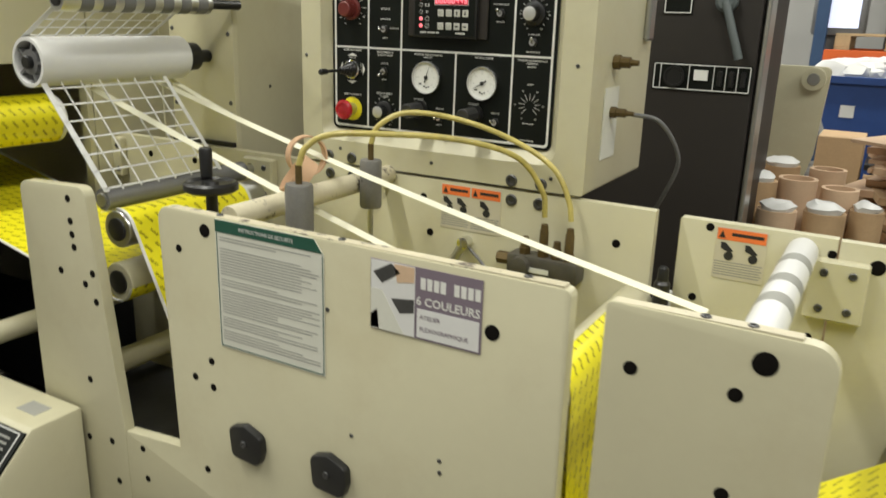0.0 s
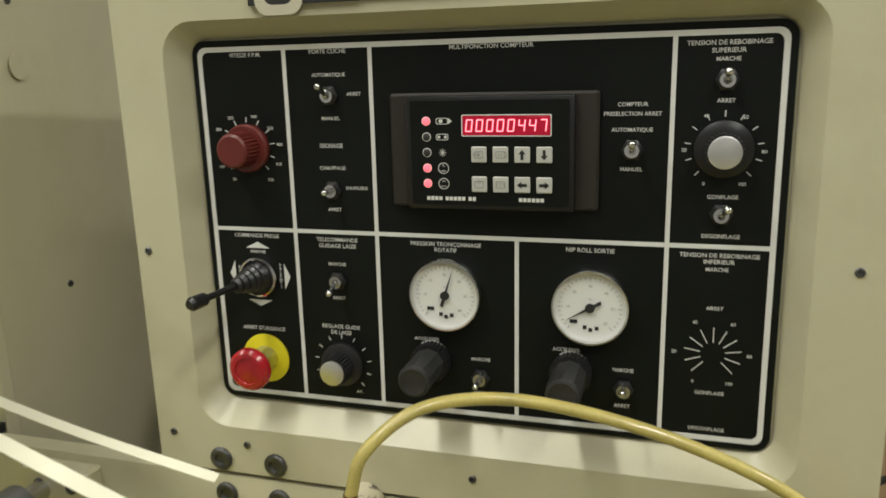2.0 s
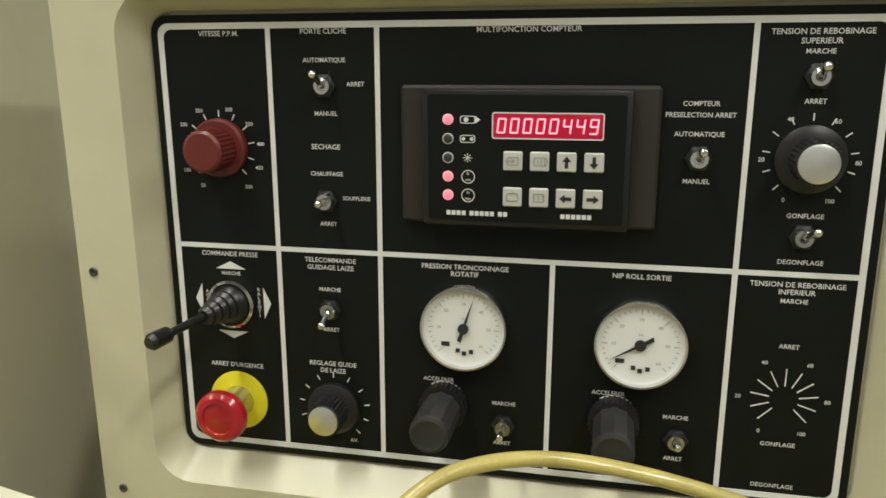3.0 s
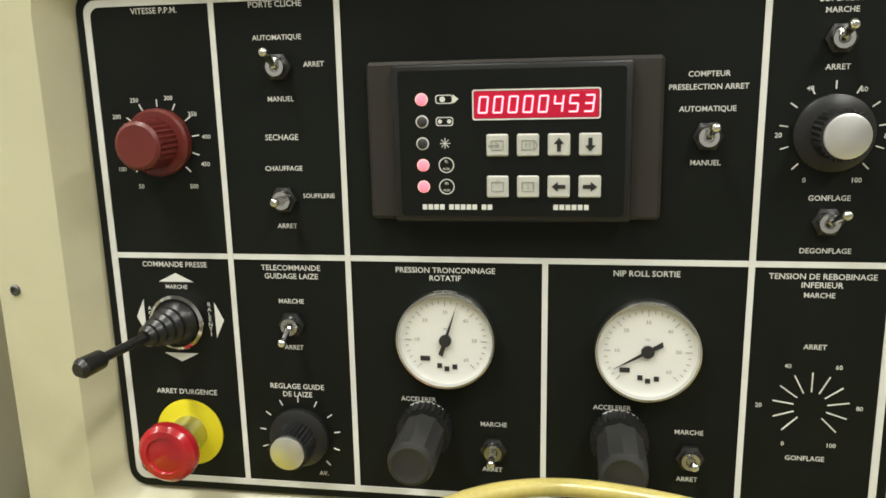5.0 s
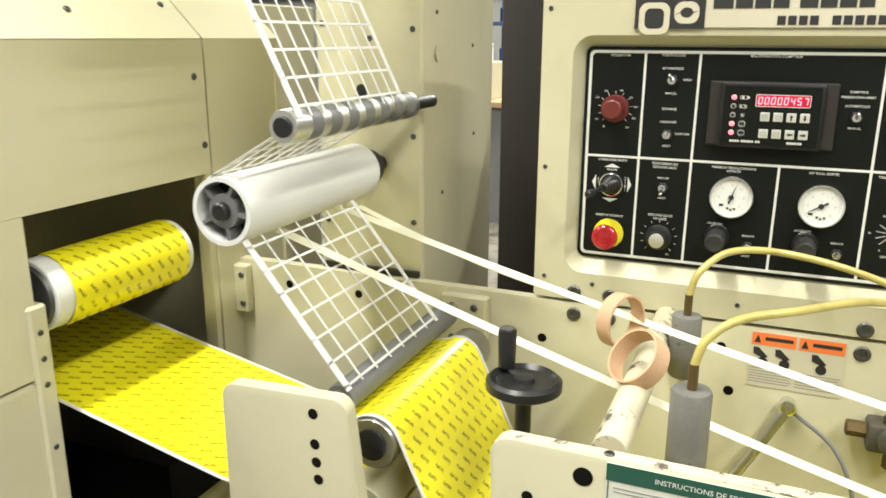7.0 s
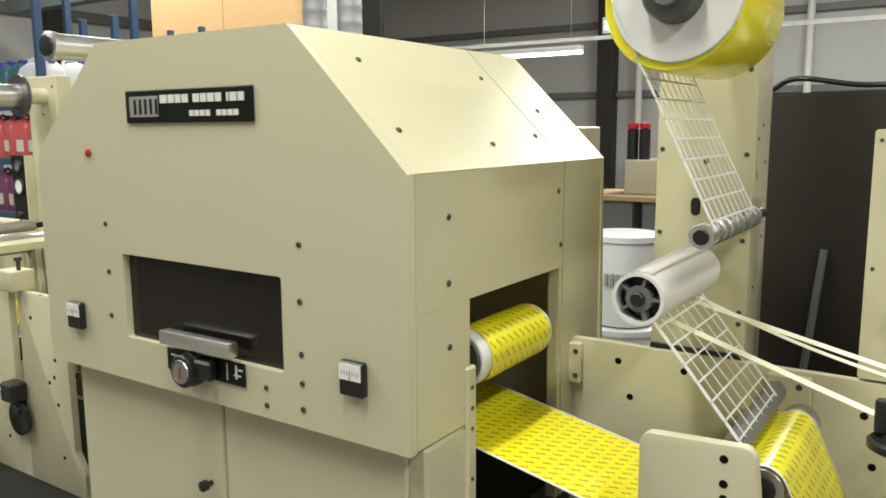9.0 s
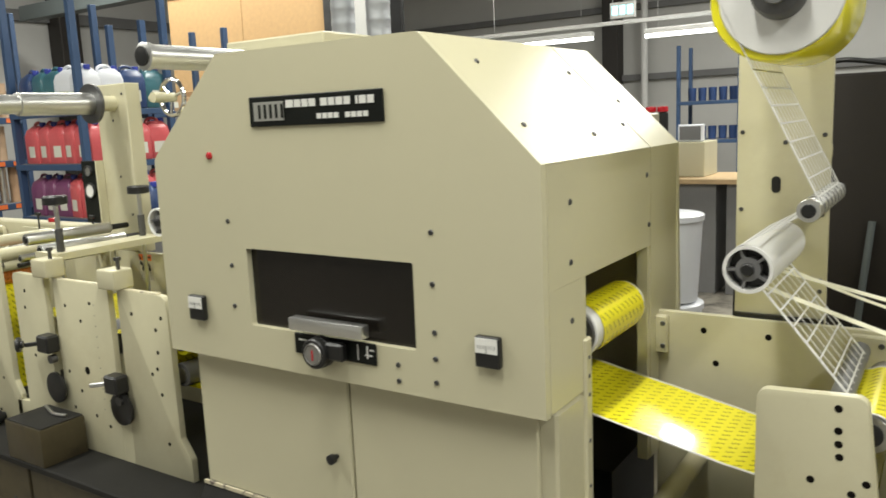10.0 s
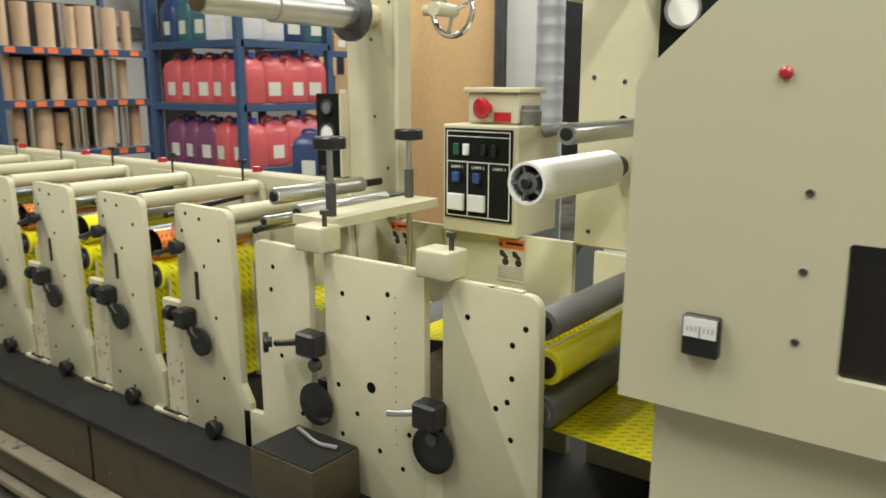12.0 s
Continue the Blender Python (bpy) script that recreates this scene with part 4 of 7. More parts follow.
# counter
cnt = part("counter_box", box(BM(), 0.182, 0.351, -0.008, P0, 1.236, 1.328, 0.002), BROWN, console, "dark counter unit with a red digit display")
part("counter_bezel", box(BM(), 0.199, 0.334, -0.017, -0.0082, 1.236, 1.326, 0.002, 2), BLACK, cnt)
YB = -0.0172
part("counter_face", sheet(BM(), rounded([(0.203, 1.240), (0.330, 1.240), (0.330, 1.3225), (0.203, 1.3225)], 0.002), YB - 0.0004, YB), PANEL_BLACK, cnt)
part("display_rim", frame_ring(BM(), 0.2455, 0.3165, 1.2945, 1.3115, 0.0015, 0.0008, YB - 0.001, YB - 0.0004), WHITE_INK, cnt)
part("display", box(BM(), 0.2465, 0.3155, YB - 0.0008, YB - 0.0004, 1.2955, 1.3105), LED_BACK, cnt)
SEG = {"0": "abcdef", "1": "bc", "2": "abged", "3": "abgcd", "4": "fgbc", "5": "afgcd", "6": "afgecd", "7": "abc", "8": "abcdefg", "9": "abcdfg"}
SEG_ENDS = {"a": ((0, 1), (1, 1)), "b": ((1, 1), (1, 0.5)), "c": ((1, 0.5), (1, 0)), "d": ((0, 0), (1, 0)), "e": ((0, 0), (0, 0.5)), "f": ((0, 0.5), (0, 1)), "g": ((0, 0.5), (1, 0.5))}


def digit(bm, ch, x, z, y0, y1, w=0.0046, h=0.0088):
    """One seven-segment figure with its lower left corner at x, z."""
    for sg in SEG[ch]:
        (xa, za), (xb, zb) = SEG_ENDS[sg]
        xa, xb = x + xa * w + za * 0.001, x + xb * w + zb * 0.001
        za, zb = z + za * h, z + zb * h
        d = Vector((xb - xa, zb - za)).normalized()
        q = Vector((-d.y, d.x)) * 0.00048
        sheet_quad(bm, [(xa + q.x, za + q.y), (xb + q.x, zb + q.y), (xb - q.x, zb - q.y), (xa - q.x, za - q.y)], y0, y1)


for i, ch in enumerate("000004"):
    bm = BM()
    digit(bm, ch, 0.2490 + i * 0.00835, 1.2986, YB - 0.0014, YB - 0.0009)
    part("display_digit", bm, LED, cnt)


def digit_wheel(i):
    """A ten-sided wheel with the figures 0 to 9, whose front face lies in the display."""
    apothem, half = 0.0200, 0.0040
    rim = apothem / math.cos(math.pi / 10)
    bm = BM()
    ends = [[bm.verts.new((x, -rim * math.cos(math.pi * (2 * k + 1) / 10), rim * math.sin(math.pi * (2 * k + 1) / 10))) for k in range(10)] for x in (-half, half)]
    bm.faces.new(ends[0]), bm.faces.new(ends[1][::-1])
    for k in range(10):
        bm.faces.new((ends[0][k], ends[1][k], ends[1][(k + 1) % 10], ends[0][(k + 1) % 10]))
    plain = len(bm.faces)
    for k in range(10):
        face = BM()
        digit(face, str(k), -0.0028, -0.0044, -apothem - 0.0004, -apothem + 0.0001)
        face.transform(Matrix.Rotation(radians(-36 * k), 4, "X"))
        tmp = bpy.data.meshes.new("figure")
        face.to_mesh(tmp)
        face.free()
        bm.from_mesh(tmp)
        bpy.data.meshes.remove(tmp)
    bm.faces.ensure_lookup_table()
    for f in bm.faces[plain:]:
        f.material_index = 1
    wheel = part("digit_wheel", bm, LED_BACK, cnt)
    wheel.data.materials.append(LED)
    for p in wheel.data.polygons:
        p.use_smooth = False
    wheel.location = (0.2518 + i * 0.00835, YB - 0.0010 + apothem, 1.3030)
    return wheel


tens_wheel, units_wheel = digit_wheel(6), digit_wheel(7)
for r in range(2):
    for c in range(4):
        kx, kz = 0.2595 + c * 0.0172, 1.2805 - r * 0.0235
        kb = part("key", box(BM(), kx - 0.0062, kx + 0.0062, YB - 0.0022, YB - 0.0004, kz - 0.0063, kz + 0.0063, 0.0008), KEY, cnt)
        y = YB - 0.0023
        if c >= 2:
            dx, dz = ((0, 1), (0, -1), (-1, 0), (1, 0))[r * 2 + c - 2]
            bm = BM()
            sheet_quad(bm, [(kx + dx * 0.004, kz + dz * 0.004), (kx - dz * 0.0028 + dx * 0.0005, kz + dx * 0.0028 + dz * 0.0005), (kx + dz * 0.0028 + dx * 0.0005, kz - dx * 0.0028 + dz * 0.0005)], y - 0.0002, y)
            sheet_quad(bm, [(kx + dx * 0.001 - dz * 0.0011, kz + dz * 0.001 + dx * 0.0011), (kx + dx * 0.001 + dz * 0.0011, kz + dz * 0.001 - dx * 0.0011), (kx - dx * 0.0038 + dz * 0.0011, kz - dz * 0.0038 - dx * 0.0011), (kx - dx * 0.0038 - dz * 0.0011, kz - dz * 0.0038 + dx * 0.0011)], y - 0.0002, y)
            part("key_symbol", bm, INK, kb)
        else:
            part("key_symbol", frame_ring(BM(), kx - 0.0036, kx + 0.0036, kz - 0.0028, kz + 0.0028, 0.0006, 0.0005, y - 0.0002, y), GREY_INK, kb)
for i in range(5):
    lz = 1.3065 - i * 0.0124
    part("indicator_led", lathe(BM(), (0.2165, YB - 0.0004, lz), (0, -1, 0), [(0, 0.0031), (0.0012, 0.0028), (0.0018, 0.0018)], 20), LED_DOT if i in (0, 3, 4) else LED_OFF, cnt)
    part("led_ring", lathe(BM(), (0.2165, YB - 0.0003, lz), (0, -1, 0), [(0, 0.0037), (0.0003, 0.0037)], 24), WHITE_INK, cnt)
    if i < 2:
        part("led_symbol", frame_ring(BM(), 0.2245, 0.2345, lz - 0.0025, lz + 0.0025, 0.0016, 0.0005, YB - 0.0007, YB - 0.0004), WHITE_INK, cnt)
    elif i == 2:
        line_mesh([((0.2295 - 0.003 * math.cos(a), lz - 0.003 * math.sin(a)), (0.2295 + 0.003 * math.cos(a), lz + 0.003 * math.sin(a))) for a in (0, 0.785, 1.57, 2.356)], 0.0004, YB - 0.0007, YB - 0.0004, WHITE_INK, "led_symbol", cnt)
    else:
        part("led_symbol", frame_ring(BM(), 0.2255, 0.2345, lz - 0.0045, lz + 0.0045, 0.0044, 0.0005, YB - 0.0007, YB - 0.0004), WHITE_INK, cnt)
KY = YB - 0.0025
for x, z in ((0.2595, 1.2805), (0.2767, 1.2805)):
    line_mesh([((x - 0.005, z), (x + 0.001, z)), ((x - 0.001, z + 0.0015), (x + 0.001, z)), ((x - 0.001, z - 0.0015), (x + 0.001, z))] if x < 0.27 else [((x + 0.0036, z + 0.0028), (x + 0.0052, z)), ((x + 0.0052, z), (x + 0.0036, z - 0.0028)), ((x - 0.001, z - 0.0015), (x - 0.001, z + 0.0012)), ((x + 0.001, z - 0.0015), (x + 0.001, z + 0.0016))], 0.0005, KY - 0.0002, KY, GREY_INK, "key_symbol", cnt)
text_mesh([("//", 0.2595, 1.2595, 0.003, "CENTER"), (".", 0.2595, 1.2545, 0.003, "CENTER"), ("1 2 3", 0.2767, 1.257, 0.0026, "CENTER")], KY, GREY_INK, "key_symbol", cnt)
part("led_symbol", lathe(BM(), (0.2285, YB - 0.0004, 1.3065), (0, -1, 0), [(0, 0.0016), (0.0003, 0.0016)], 16), WHITE_INK, cnt)
bm = BM()
sheet_quad(bm, [(0.2345, 1.3090), (0.2378, 1.3065), (0.2345, 1.3040)], YB - 0.0007, YB - 0.0004)
part("led_symbol", bm, WHITE_INK, cnt)
for x in (0.2268, 0.2322):
    part("led_symbol", lathe(BM(), (x, YB - 0.0004, 1.2941), (0, -1, 0), [(0, 0.0012), (0.0003, 0.0012)], 14), WHITE_INK, cnt)
text_mesh([("ft", 0.230, 1.2714, 0.0022, "CENTER"), ("min", 0.230, 1.2673, 0.0020, "CENTER"), ("m", 0.230, 1.2590, 0.0022, "CENTER"), ("min", 0.230, 1.2549, 0.0020, "CENTER")], YB - 0.0007, WHITE_INK, "led_symbol", cnt)
# maker's words as plain bars
xs, rects = 0.2155, []
for wd in (4, 5, 2, 0):
    for i in range(wd):
        rects.append((xs, xs + 0.0027, 1.2435, 1.2465))
        xs += 0.0034
    xs += 0.002
for i in range(6):
    rects.append((0.291 + i * 0.0034, 0.2937 + i * 0.0034, 1.2435, 1.2465))
bars(rects[:11], YB - 0.0007, YB - 0.0004, WHITE_INK, "word_bar", cnt)
bars(rects[11:], YB - 0.0007, YB - 0.0004, WHITE_INK, "word_bar", cnt)

# badge above the panel
badge = part("maker_badge", box(BM(), 0.070, 0.404, -0.0255, -0.0225, 1.401, 1.442, 0.001), CLEAR_LABEL, console, "metal badge with dark bars")
bars([(0.071, 0.168, 1.400, 1.443)], -0.0262, -0.0255, INK, "emblem", badge)
part("emblem_stroke", frame_ring(BM(), 0.077, 0.120, 1.392, 1.436, 0.012, 0.008, -0.0268, -0.0262), CLEAR_LABEL, badge)
part("emblem_stroke", frame_ring(BM(), 0.126, 0.160, 1.407, 1.437, 0.012, 0.008, -0.0268, -0.0262), CLEAR_LABEL, badge)
xs, rects = 0.178, []
for wd in (0.026, 0.022, 0.02, 0.02, -1, 0.022, 0.02, 0.02, 0.018, -1, 0.006, 0.02, 0.018):
    if wd < 0:
        xs += 0.010
    else:
        rects.append((xs, xs + wd, 1.427, 1.441))
        xs += wd + 0.003
bars(rects, -0.0262, -0.0255, INK, "word_bar", badge)
bars([(0.262 + i * 0.0135, 0.2725 + i * 0.0135, 1.405, 1.417) for i in range(11) if i != 4], -0.0262, -0.0255, INK, "word_bar", badge)

# connectors on the console's side
for z, s in ((1.205, 1.0), (1.115, 0.8)):
    cn = part("connector", lathe(BM(), (0.5625, 0.09, z), (1, 0, 0), [(0, 0.013 * s), (0.012, 0.013 * s), (0.013, 0.010 * s), (0.030, 0.010 * s), (0.031, 0.006 * s), (0.045, 0.005 * s)], 8), BRASS, console, "oily brass pipe connector")
part("side_notice", box(BM(), 0.5625, 0.5640, 0.05, 0.13, 1.03, 1.16), PAPER, console, "stained white sticker")
part("side_latch", box(BM(), 0.5625, 0.575, 0.255, 0.29, 1.24, 1.33, 0.004), STEEL, console)
solo("capillary_pipe", rod(BM(), curve([(0.60, 0.09, 1.115), (0.65, 0.12, 1.10), (0.68, 0.16, 1.03), (0.65, 0.20, 0.95), (0.62, 0.24, 0.90)]), 0.004), GREY_ROLL, "thin grey pipe looping from the console connector", "pipe")

# things on the dark cabinet
lever = part("lever_boss", lathe(BM(), (0.70, 0.329, 1.31), (0, -1, 0), [(0, 0.020), (0.02, 0.020), (0.026, 0.014)], 24), GREY_PAINT, ecab, "grey mains switch lever")
part("lever_arm", rod(BM(), [(0.70, 0.305, 1.31), (0.715, 0.300, 1.27), (0.738, 0.300, 1.205)], 0.008, 12), GREY_PAINT, lever)
st = part("meter_strip", box(BM(), 0.57, 0.762, 0.3265, 0.3295, 1.138, 1.192), PANEL_BLACK, ecab, "black strip with meter and switches")
part("strip_border", frame_ring(BM(), 0.572, 0.760, 1.140, 1.190, 0.003, 0.002, 0.3255, 0.3265), WHITE_INK, st)
for x in (0.585, 0.642, 0.690, 0.713, 0.735):
    bars([(x, x + 0.0015, 1.142, 1.188)], 0.3256, 0.3265, WHITE_INK, "strip_line", st)
part("hour_meter", lathe(BM(), (0.614, 0.3265, 1.165), (0, -1, 0), [(0, 0.021), (0.006, 0.021), (0.006, 0.017), (0.004, 0.016)], 32), BLACK, st)
bars([(0.653, 0.680, 1.160, 1.180)], 0.322, 0.3265, DIAL, "strip_meter", st)
for x in (0.698, 0.720, 0.742):
    part("strip_switch", box(BM(), x, x + 0.010, 0.320, 0.3265, 1.150, 1.180, 0.002), BLACK, st)
pl = part("rating_plate", box(BM(), 0.578, 0.635, 0.327, 0.3295, 1.285, 1.335), PANEL_BLACK, ecab, "dark rating plate with pale frame")
part("plate_frame", frame_ring(BM(), 0.580, 0.633, 1.287, 1.333, 0.002, 0.002, 0.3262, 0.327), WHITE_INK, pl)

# ---- notices on the plates ----
n1 = thing("safety_notice", "white safety instruction sheet with a green header", "notice")
n1.location, n1.scale = (0.0502, 0, 0.093), (0.925, 1, 0.9275)
part("sheet", sheet(BM(), [(0.113, 0.725), (0.336, 0.725), (0.336, 0.925), (0.318, 0.948), (0.113, 0.948)], PF - 0.0015, PF - 0.0003), PAPER, n1)
part("header", sheet(BM(), [(0.1135, 0.927), (0.333, 0.927), (0.318, 0.9475), (0.1135, 0.9475)], PF - 0.0022, PF - 0.0015), GREEN, n1)
line_mesh([((0.116, 0.728), (0.334, 0.728)), ((0.334, 0.728), (0.334, 0.924)), ((0.116, 0.728), (0.116, 0.926))], 0.0012, PF - 0.0021, PF - 0.0015, GREEN, "outline", n1)
text_mesh([("INSTRUCTIONS DE SECURITE", 0.222, 0.937, 0.0062, "CENTER")], PF - 0.0026, WHITE_INK, "heading", n1, 0.01)
random.seed(4)
rects, z = [], 0.918
while z > 0.738:
    if random.random() > 0.16:
        rects.append((0.122, 0.122 + random.choice((0.19, 0.2, 0.17, 0.12, 0.205)), z, z + 0.0016))
    z -= 0.0048
bars(rects, PF - 0.0019, PF - 0.0015, GREY_INK, "text_bars", n1)
n2 = thing("workshop_sticker", "purple and white workshop sticker with a pale photo print", "sticker")
n2.location, n2.scale = (0.041, 0, 0.075), (0.952, 1, 0.94)
part("sheet", sheet(BM(), [(0.420, 0.838), (0.598, 0.838), (0.598, 0.944), (0.420, 0.944)], PF - 0.0015, PF - 0.0003), PURPLE, n2)
part("photo_print", sheet(BM(), [(0.421, 0.839), (0.494, 0.839), (0.494, 0.943), (0.421, 0.943)], PF - 0.002, PF - 0.0015), WHITE, n2, "pale photo of a print unit")
for q, mt in (([(0.425, 0.925), (0.455, 0.942), (0.47, 0.93), (0.44, 0.91)], DARK_STEEL), ([(0.465, 0.915), (0.493, 0.92), (0.493, 0.942), (0.46, 0.942)], CARD_PALE), ([(0.455, 0.89), (0.493, 0.895), (0.493, 0.875), (0.47, 0.87)], DARK_STEEL), ([(0.421, 0.90), (0.44, 0.90), (0.47, 0.85), (0.478, 0.839), (0.421, 0.839)], PAPER), ([(0.421, 0.86), (0.432, 0.87), (0.435, 0.84), (0.421, 0.84)], GREY_INK)):
    bm = BM()
    sheet_quad(bm, q, PF - 0.0024, PF - 0.002)
    part("print_shape", bm, mt, n2)
part("white_field", sheet(BM(), [(0.498, 0.841), (0.595, 0.841), (0.595, 0.884), (0.498, 0.884)], PF - 0.002, PF - 0.0015), WHITE, n2)
bars([(0.503 + i * 0.0105, 0.511 + i * 0.0105, 0.913, 0.930) for i in range(9) if i != 4], PF - 0.002, PF - 0.0015, WHITE_INK, "word_bar", n2)
text_mesh([("6 COULEURS", 0.546, 0.895, 0.0125, "CENTER")], PF - 0.002, WHITE_INK, "title", n2, 0.03)
text_mesh([("ATELIER", 0.503, 0.872, 0.0065, "LEFT"), ("FLEXOGRAPHIQUE", 0.503, 0.854, 0.0065, "LEFT")], PF - 0.0024, PURPLE, "subtitle", n2, 0.02)


def warning(x0, z1, w, h, y, double=False):
    ob = thing("warning_sticker", "warning sticker with orange header and pinch-point drawings", "sticker", "warning stickers")
    part("sheet", sheet(BM(), [(x0, z1 - h), (x0 + w, z1 - h), (x0 + w, z1), (x0, z1)], y - 0.0012, y - 0.0003), CLEAR_LABEL, ob)
    n = 2 if double else 1
    for k in range(n):
        a, b = x0 + w * k / n + 0.002, x0 + w * (k + 1) / n - 0.002
        part("orange_header", sheet(BM(), [(a, z1 - h * 0.24), (b, z1 - h * 0.24), (b, z1 - 0.002), (a, z1 - 0.002)], y - 0.0018, y - 0.0012), ORANGE, ob)
        bars([(a + (b - a) * 0.3, b - 0.004, z1 - h * 0.15, z1 - h * 0.09)], y - 0.0022, y - 0.0018, INK, "word_bar", ob)
        bm = BM()
        sheet_quad(bm, [(a + 0.003, z1 - h * 0.2), (a + 0.013, z1 - h * 0.2), (a + 0.008, z1 - h * 0.06)], y - 0.0022, y - 0.0018)
        part("warning_triangle", bm, INK, ob)
        m = 2 if (k == 0) else 1
        for j in range(m):
            cx = a + (b - a) * (j + 0.5) / m
            cz = z1 - h * 0.46
            s = h * 0.085
            bm = BM()
            lathe(bm, (cx + s * 0.3, y - 0.0012, cz - s), (0, -1, 0), [(0, s), (0.0008, s)], 14)
            sheet_quad(bm, [(cx - s * 1.6, cz + s * 2), (cx - s * 0.6, cz + s * 2), (cx + s * 1.2, cz + s * 0.2), (cx + s * 0.4, cz - s * 0.2), (cx - s * 1.5, cz + s * 0.6)], y - 0.0020, y - 0.0012)
            part("pictogram", bm, INK, ob)
        for r in range(6):
            bars([(a, b - (0.004 if r % 2 else 0.001), z1 - h * (0.68 + 0.05 * r), z1 - h * (0.66 + 0.05 * r))], y - 0.0015, y - 0.0012, GREY_INK, "text_bar", ob)


warning(0.274, 0.964, 0.130, 0.088, RF, True)
warning(0.796, 0.959, 0.080, 0.087, RF)
for x, z in ((0.423, 0.987), (0.482, 0.987), (0.001, 0.988), (0.059, 0.988)):
    shared("cap_nut", BOLT, console, (x, -0.0222, z)).scale = (2.0, 1.6, 2.0)
# hex nuts below the console
for x, z in ((0.424, 0.950), (0.480, 0.950), (0.002, 0.950), (0.059, 0.950)):
    shared("cap_nut", BOLT, rear1, (x, RF, z)).scale = (2.0, 1.6, 2.0)

# ---- rollers, film and waste ----
ROLLS = []


def roller(name, x, z, r, y0, y1, mat, label, end=None, hub=True, cap=BLACK, group="", shaft=0.0, spokes=0, category="roller"):
    """A roller along y, centred on its axle so that it can turn."""
    ob = thing(name, label, category, group, at=(x, 0, z))
    if spokes:
        bm = BM()
        prof = [(r, y0), (r, y1), (r * 0.86, y1), (r * 0.86, y0)]
        rings = [[bm.verts.new((q * math.cos(2 * math.pi * i / 40), y, q * math.sin(2 * math.pi * i / 40))) for i in range(40)] for q, y in prof]
        for k in range(4):
            a, b = rings[k], rings[(k + 1) % 4]
            for i in range(40):
                bm.faces.new((a[i], a[(i + 1) % 40], b[(i + 1) % 40], b[i]))
        part("sleeve", bm, mat, ob)
        part("core_back", lathe(BM(), (0, y0 + 0.03, 0), (0, 1, 0), [(0, r * 0.85), (0.01, r * 0.85)], 32), BLACK, ob)
        part("core_ring", lathe(BM(), (0, y0 + 0.004, 0), (0, 1, 0), [(0, r * 0.50), (0.03, r * 0.50)], 28), GREY_ROLL, ob)
        part("axle", lathe(BM(), (0, y0 - 0.006, 0), (0, 1, 0), [(0, r * 0.22), (0.002, r * 0.27), (0.04, r * 0.27)], 20), BLACK, ob)
        for k in range(spokes):
            a = 2 * math.pi * k / spokes
            bm = box(BM(), r * 0.46, r * 0.9, y0 + 0.004, y0 + 0.03, -r * 0.055, r * 0.055)
            bmesh.ops.transform(bm, matrix=Matrix.Rotation(a, 4, "Y"), verts=bm.verts[:])
            part("spoke", bm, GREY_ROLL, ob)
    else:
        part("sleeve", lathe(BM(), (0, y0, 0), (0, 1, 0), [(0, r * 0.96), (0.002, r), (y1 - y0 - 0.002, r), (y1 - y0, r * 0.96)], 32), mat, ob)
        if hub:
            part("end_cap", lathe(BM(), (0, y0 - 0.004, 0), (0, 1, 0), [(0, r * 0.55), (0.001, r * 0.62), (0.006, r * 0.62)], 24), cap, ob)
    if shaft:
        part("shaft", lathe(BM(), (0, y1, 0), (0, 1, 0), [(0, r * 0.5), (shaft, r * 0.5)], 20), cap, ob)
    return ob


W0, W1 = -0.432, -0.145
big = roller("spoked_roller", -0.362, 1.172, 0.045, -0.435, -0.085, WHITE, "white film-covered roller with spoked dark end", spokes=5)
part("collar", lathe(BM(), (0, -0.085, 0), (0, 1, 0), [(0, 0.022), (0.02, 0.03), (0.045, 0.03), (0.047, 0.014), (0.086, 0.014)], 28), BLACK, big)
small = roller("idler_roller", -0.262, 1.284, 0.0205, -0.435, -0.09, ALU, "banded aluminium idler roller", shaft=0.091)
for i in range(7):
    y = -0.40 + i * 0.045
    part("dark_band", lathe(BM(), (0, y, 0), (0, 1, 0), [(0, 0.0208), (0.026, 0.0208)], 28), GREY_ROLL, small)
peel = roller("idler_roller", -0.203, 0.937, 0.0205, -0.425, -0.07, GREY_ROLL, "grey idler roller under the waste lattice", cap=STEEL, shaft=0.045)
tr1 = roller("idler_roller", -0.150, 0.893, 0.034, -0.44, -0.09, STEEL, "steel roller carrying the yellow film", cap=BLACK)
tr2 = roller("idler_roller", -0.172, 0.787, 0.036, -0.43, -0.09, CREAM, "cream roller below the yellow film", cap=BLACK)
inr = roller("film_roller", -0.702, 1.018, 0.055, -0.455, -0.165, WHITE, "roller wrapped in yellow printed film inside the hood", cap=BLACK)
lowp = [roller("tie_bar", x, z, 0.024, -0.465, -0.022, CREAM, "cream tie bar between the side plates", category="bar", group="tie bars") for x, z in ((-0.56, 0.60), (-0.26, 0.585))]
part("core_plate", lathe(BM(), (0, -0.462, 0), (0, 1, 0), [(0, 0.047), (0.006, 0.049)], 32), DARK_STEEL, inr)

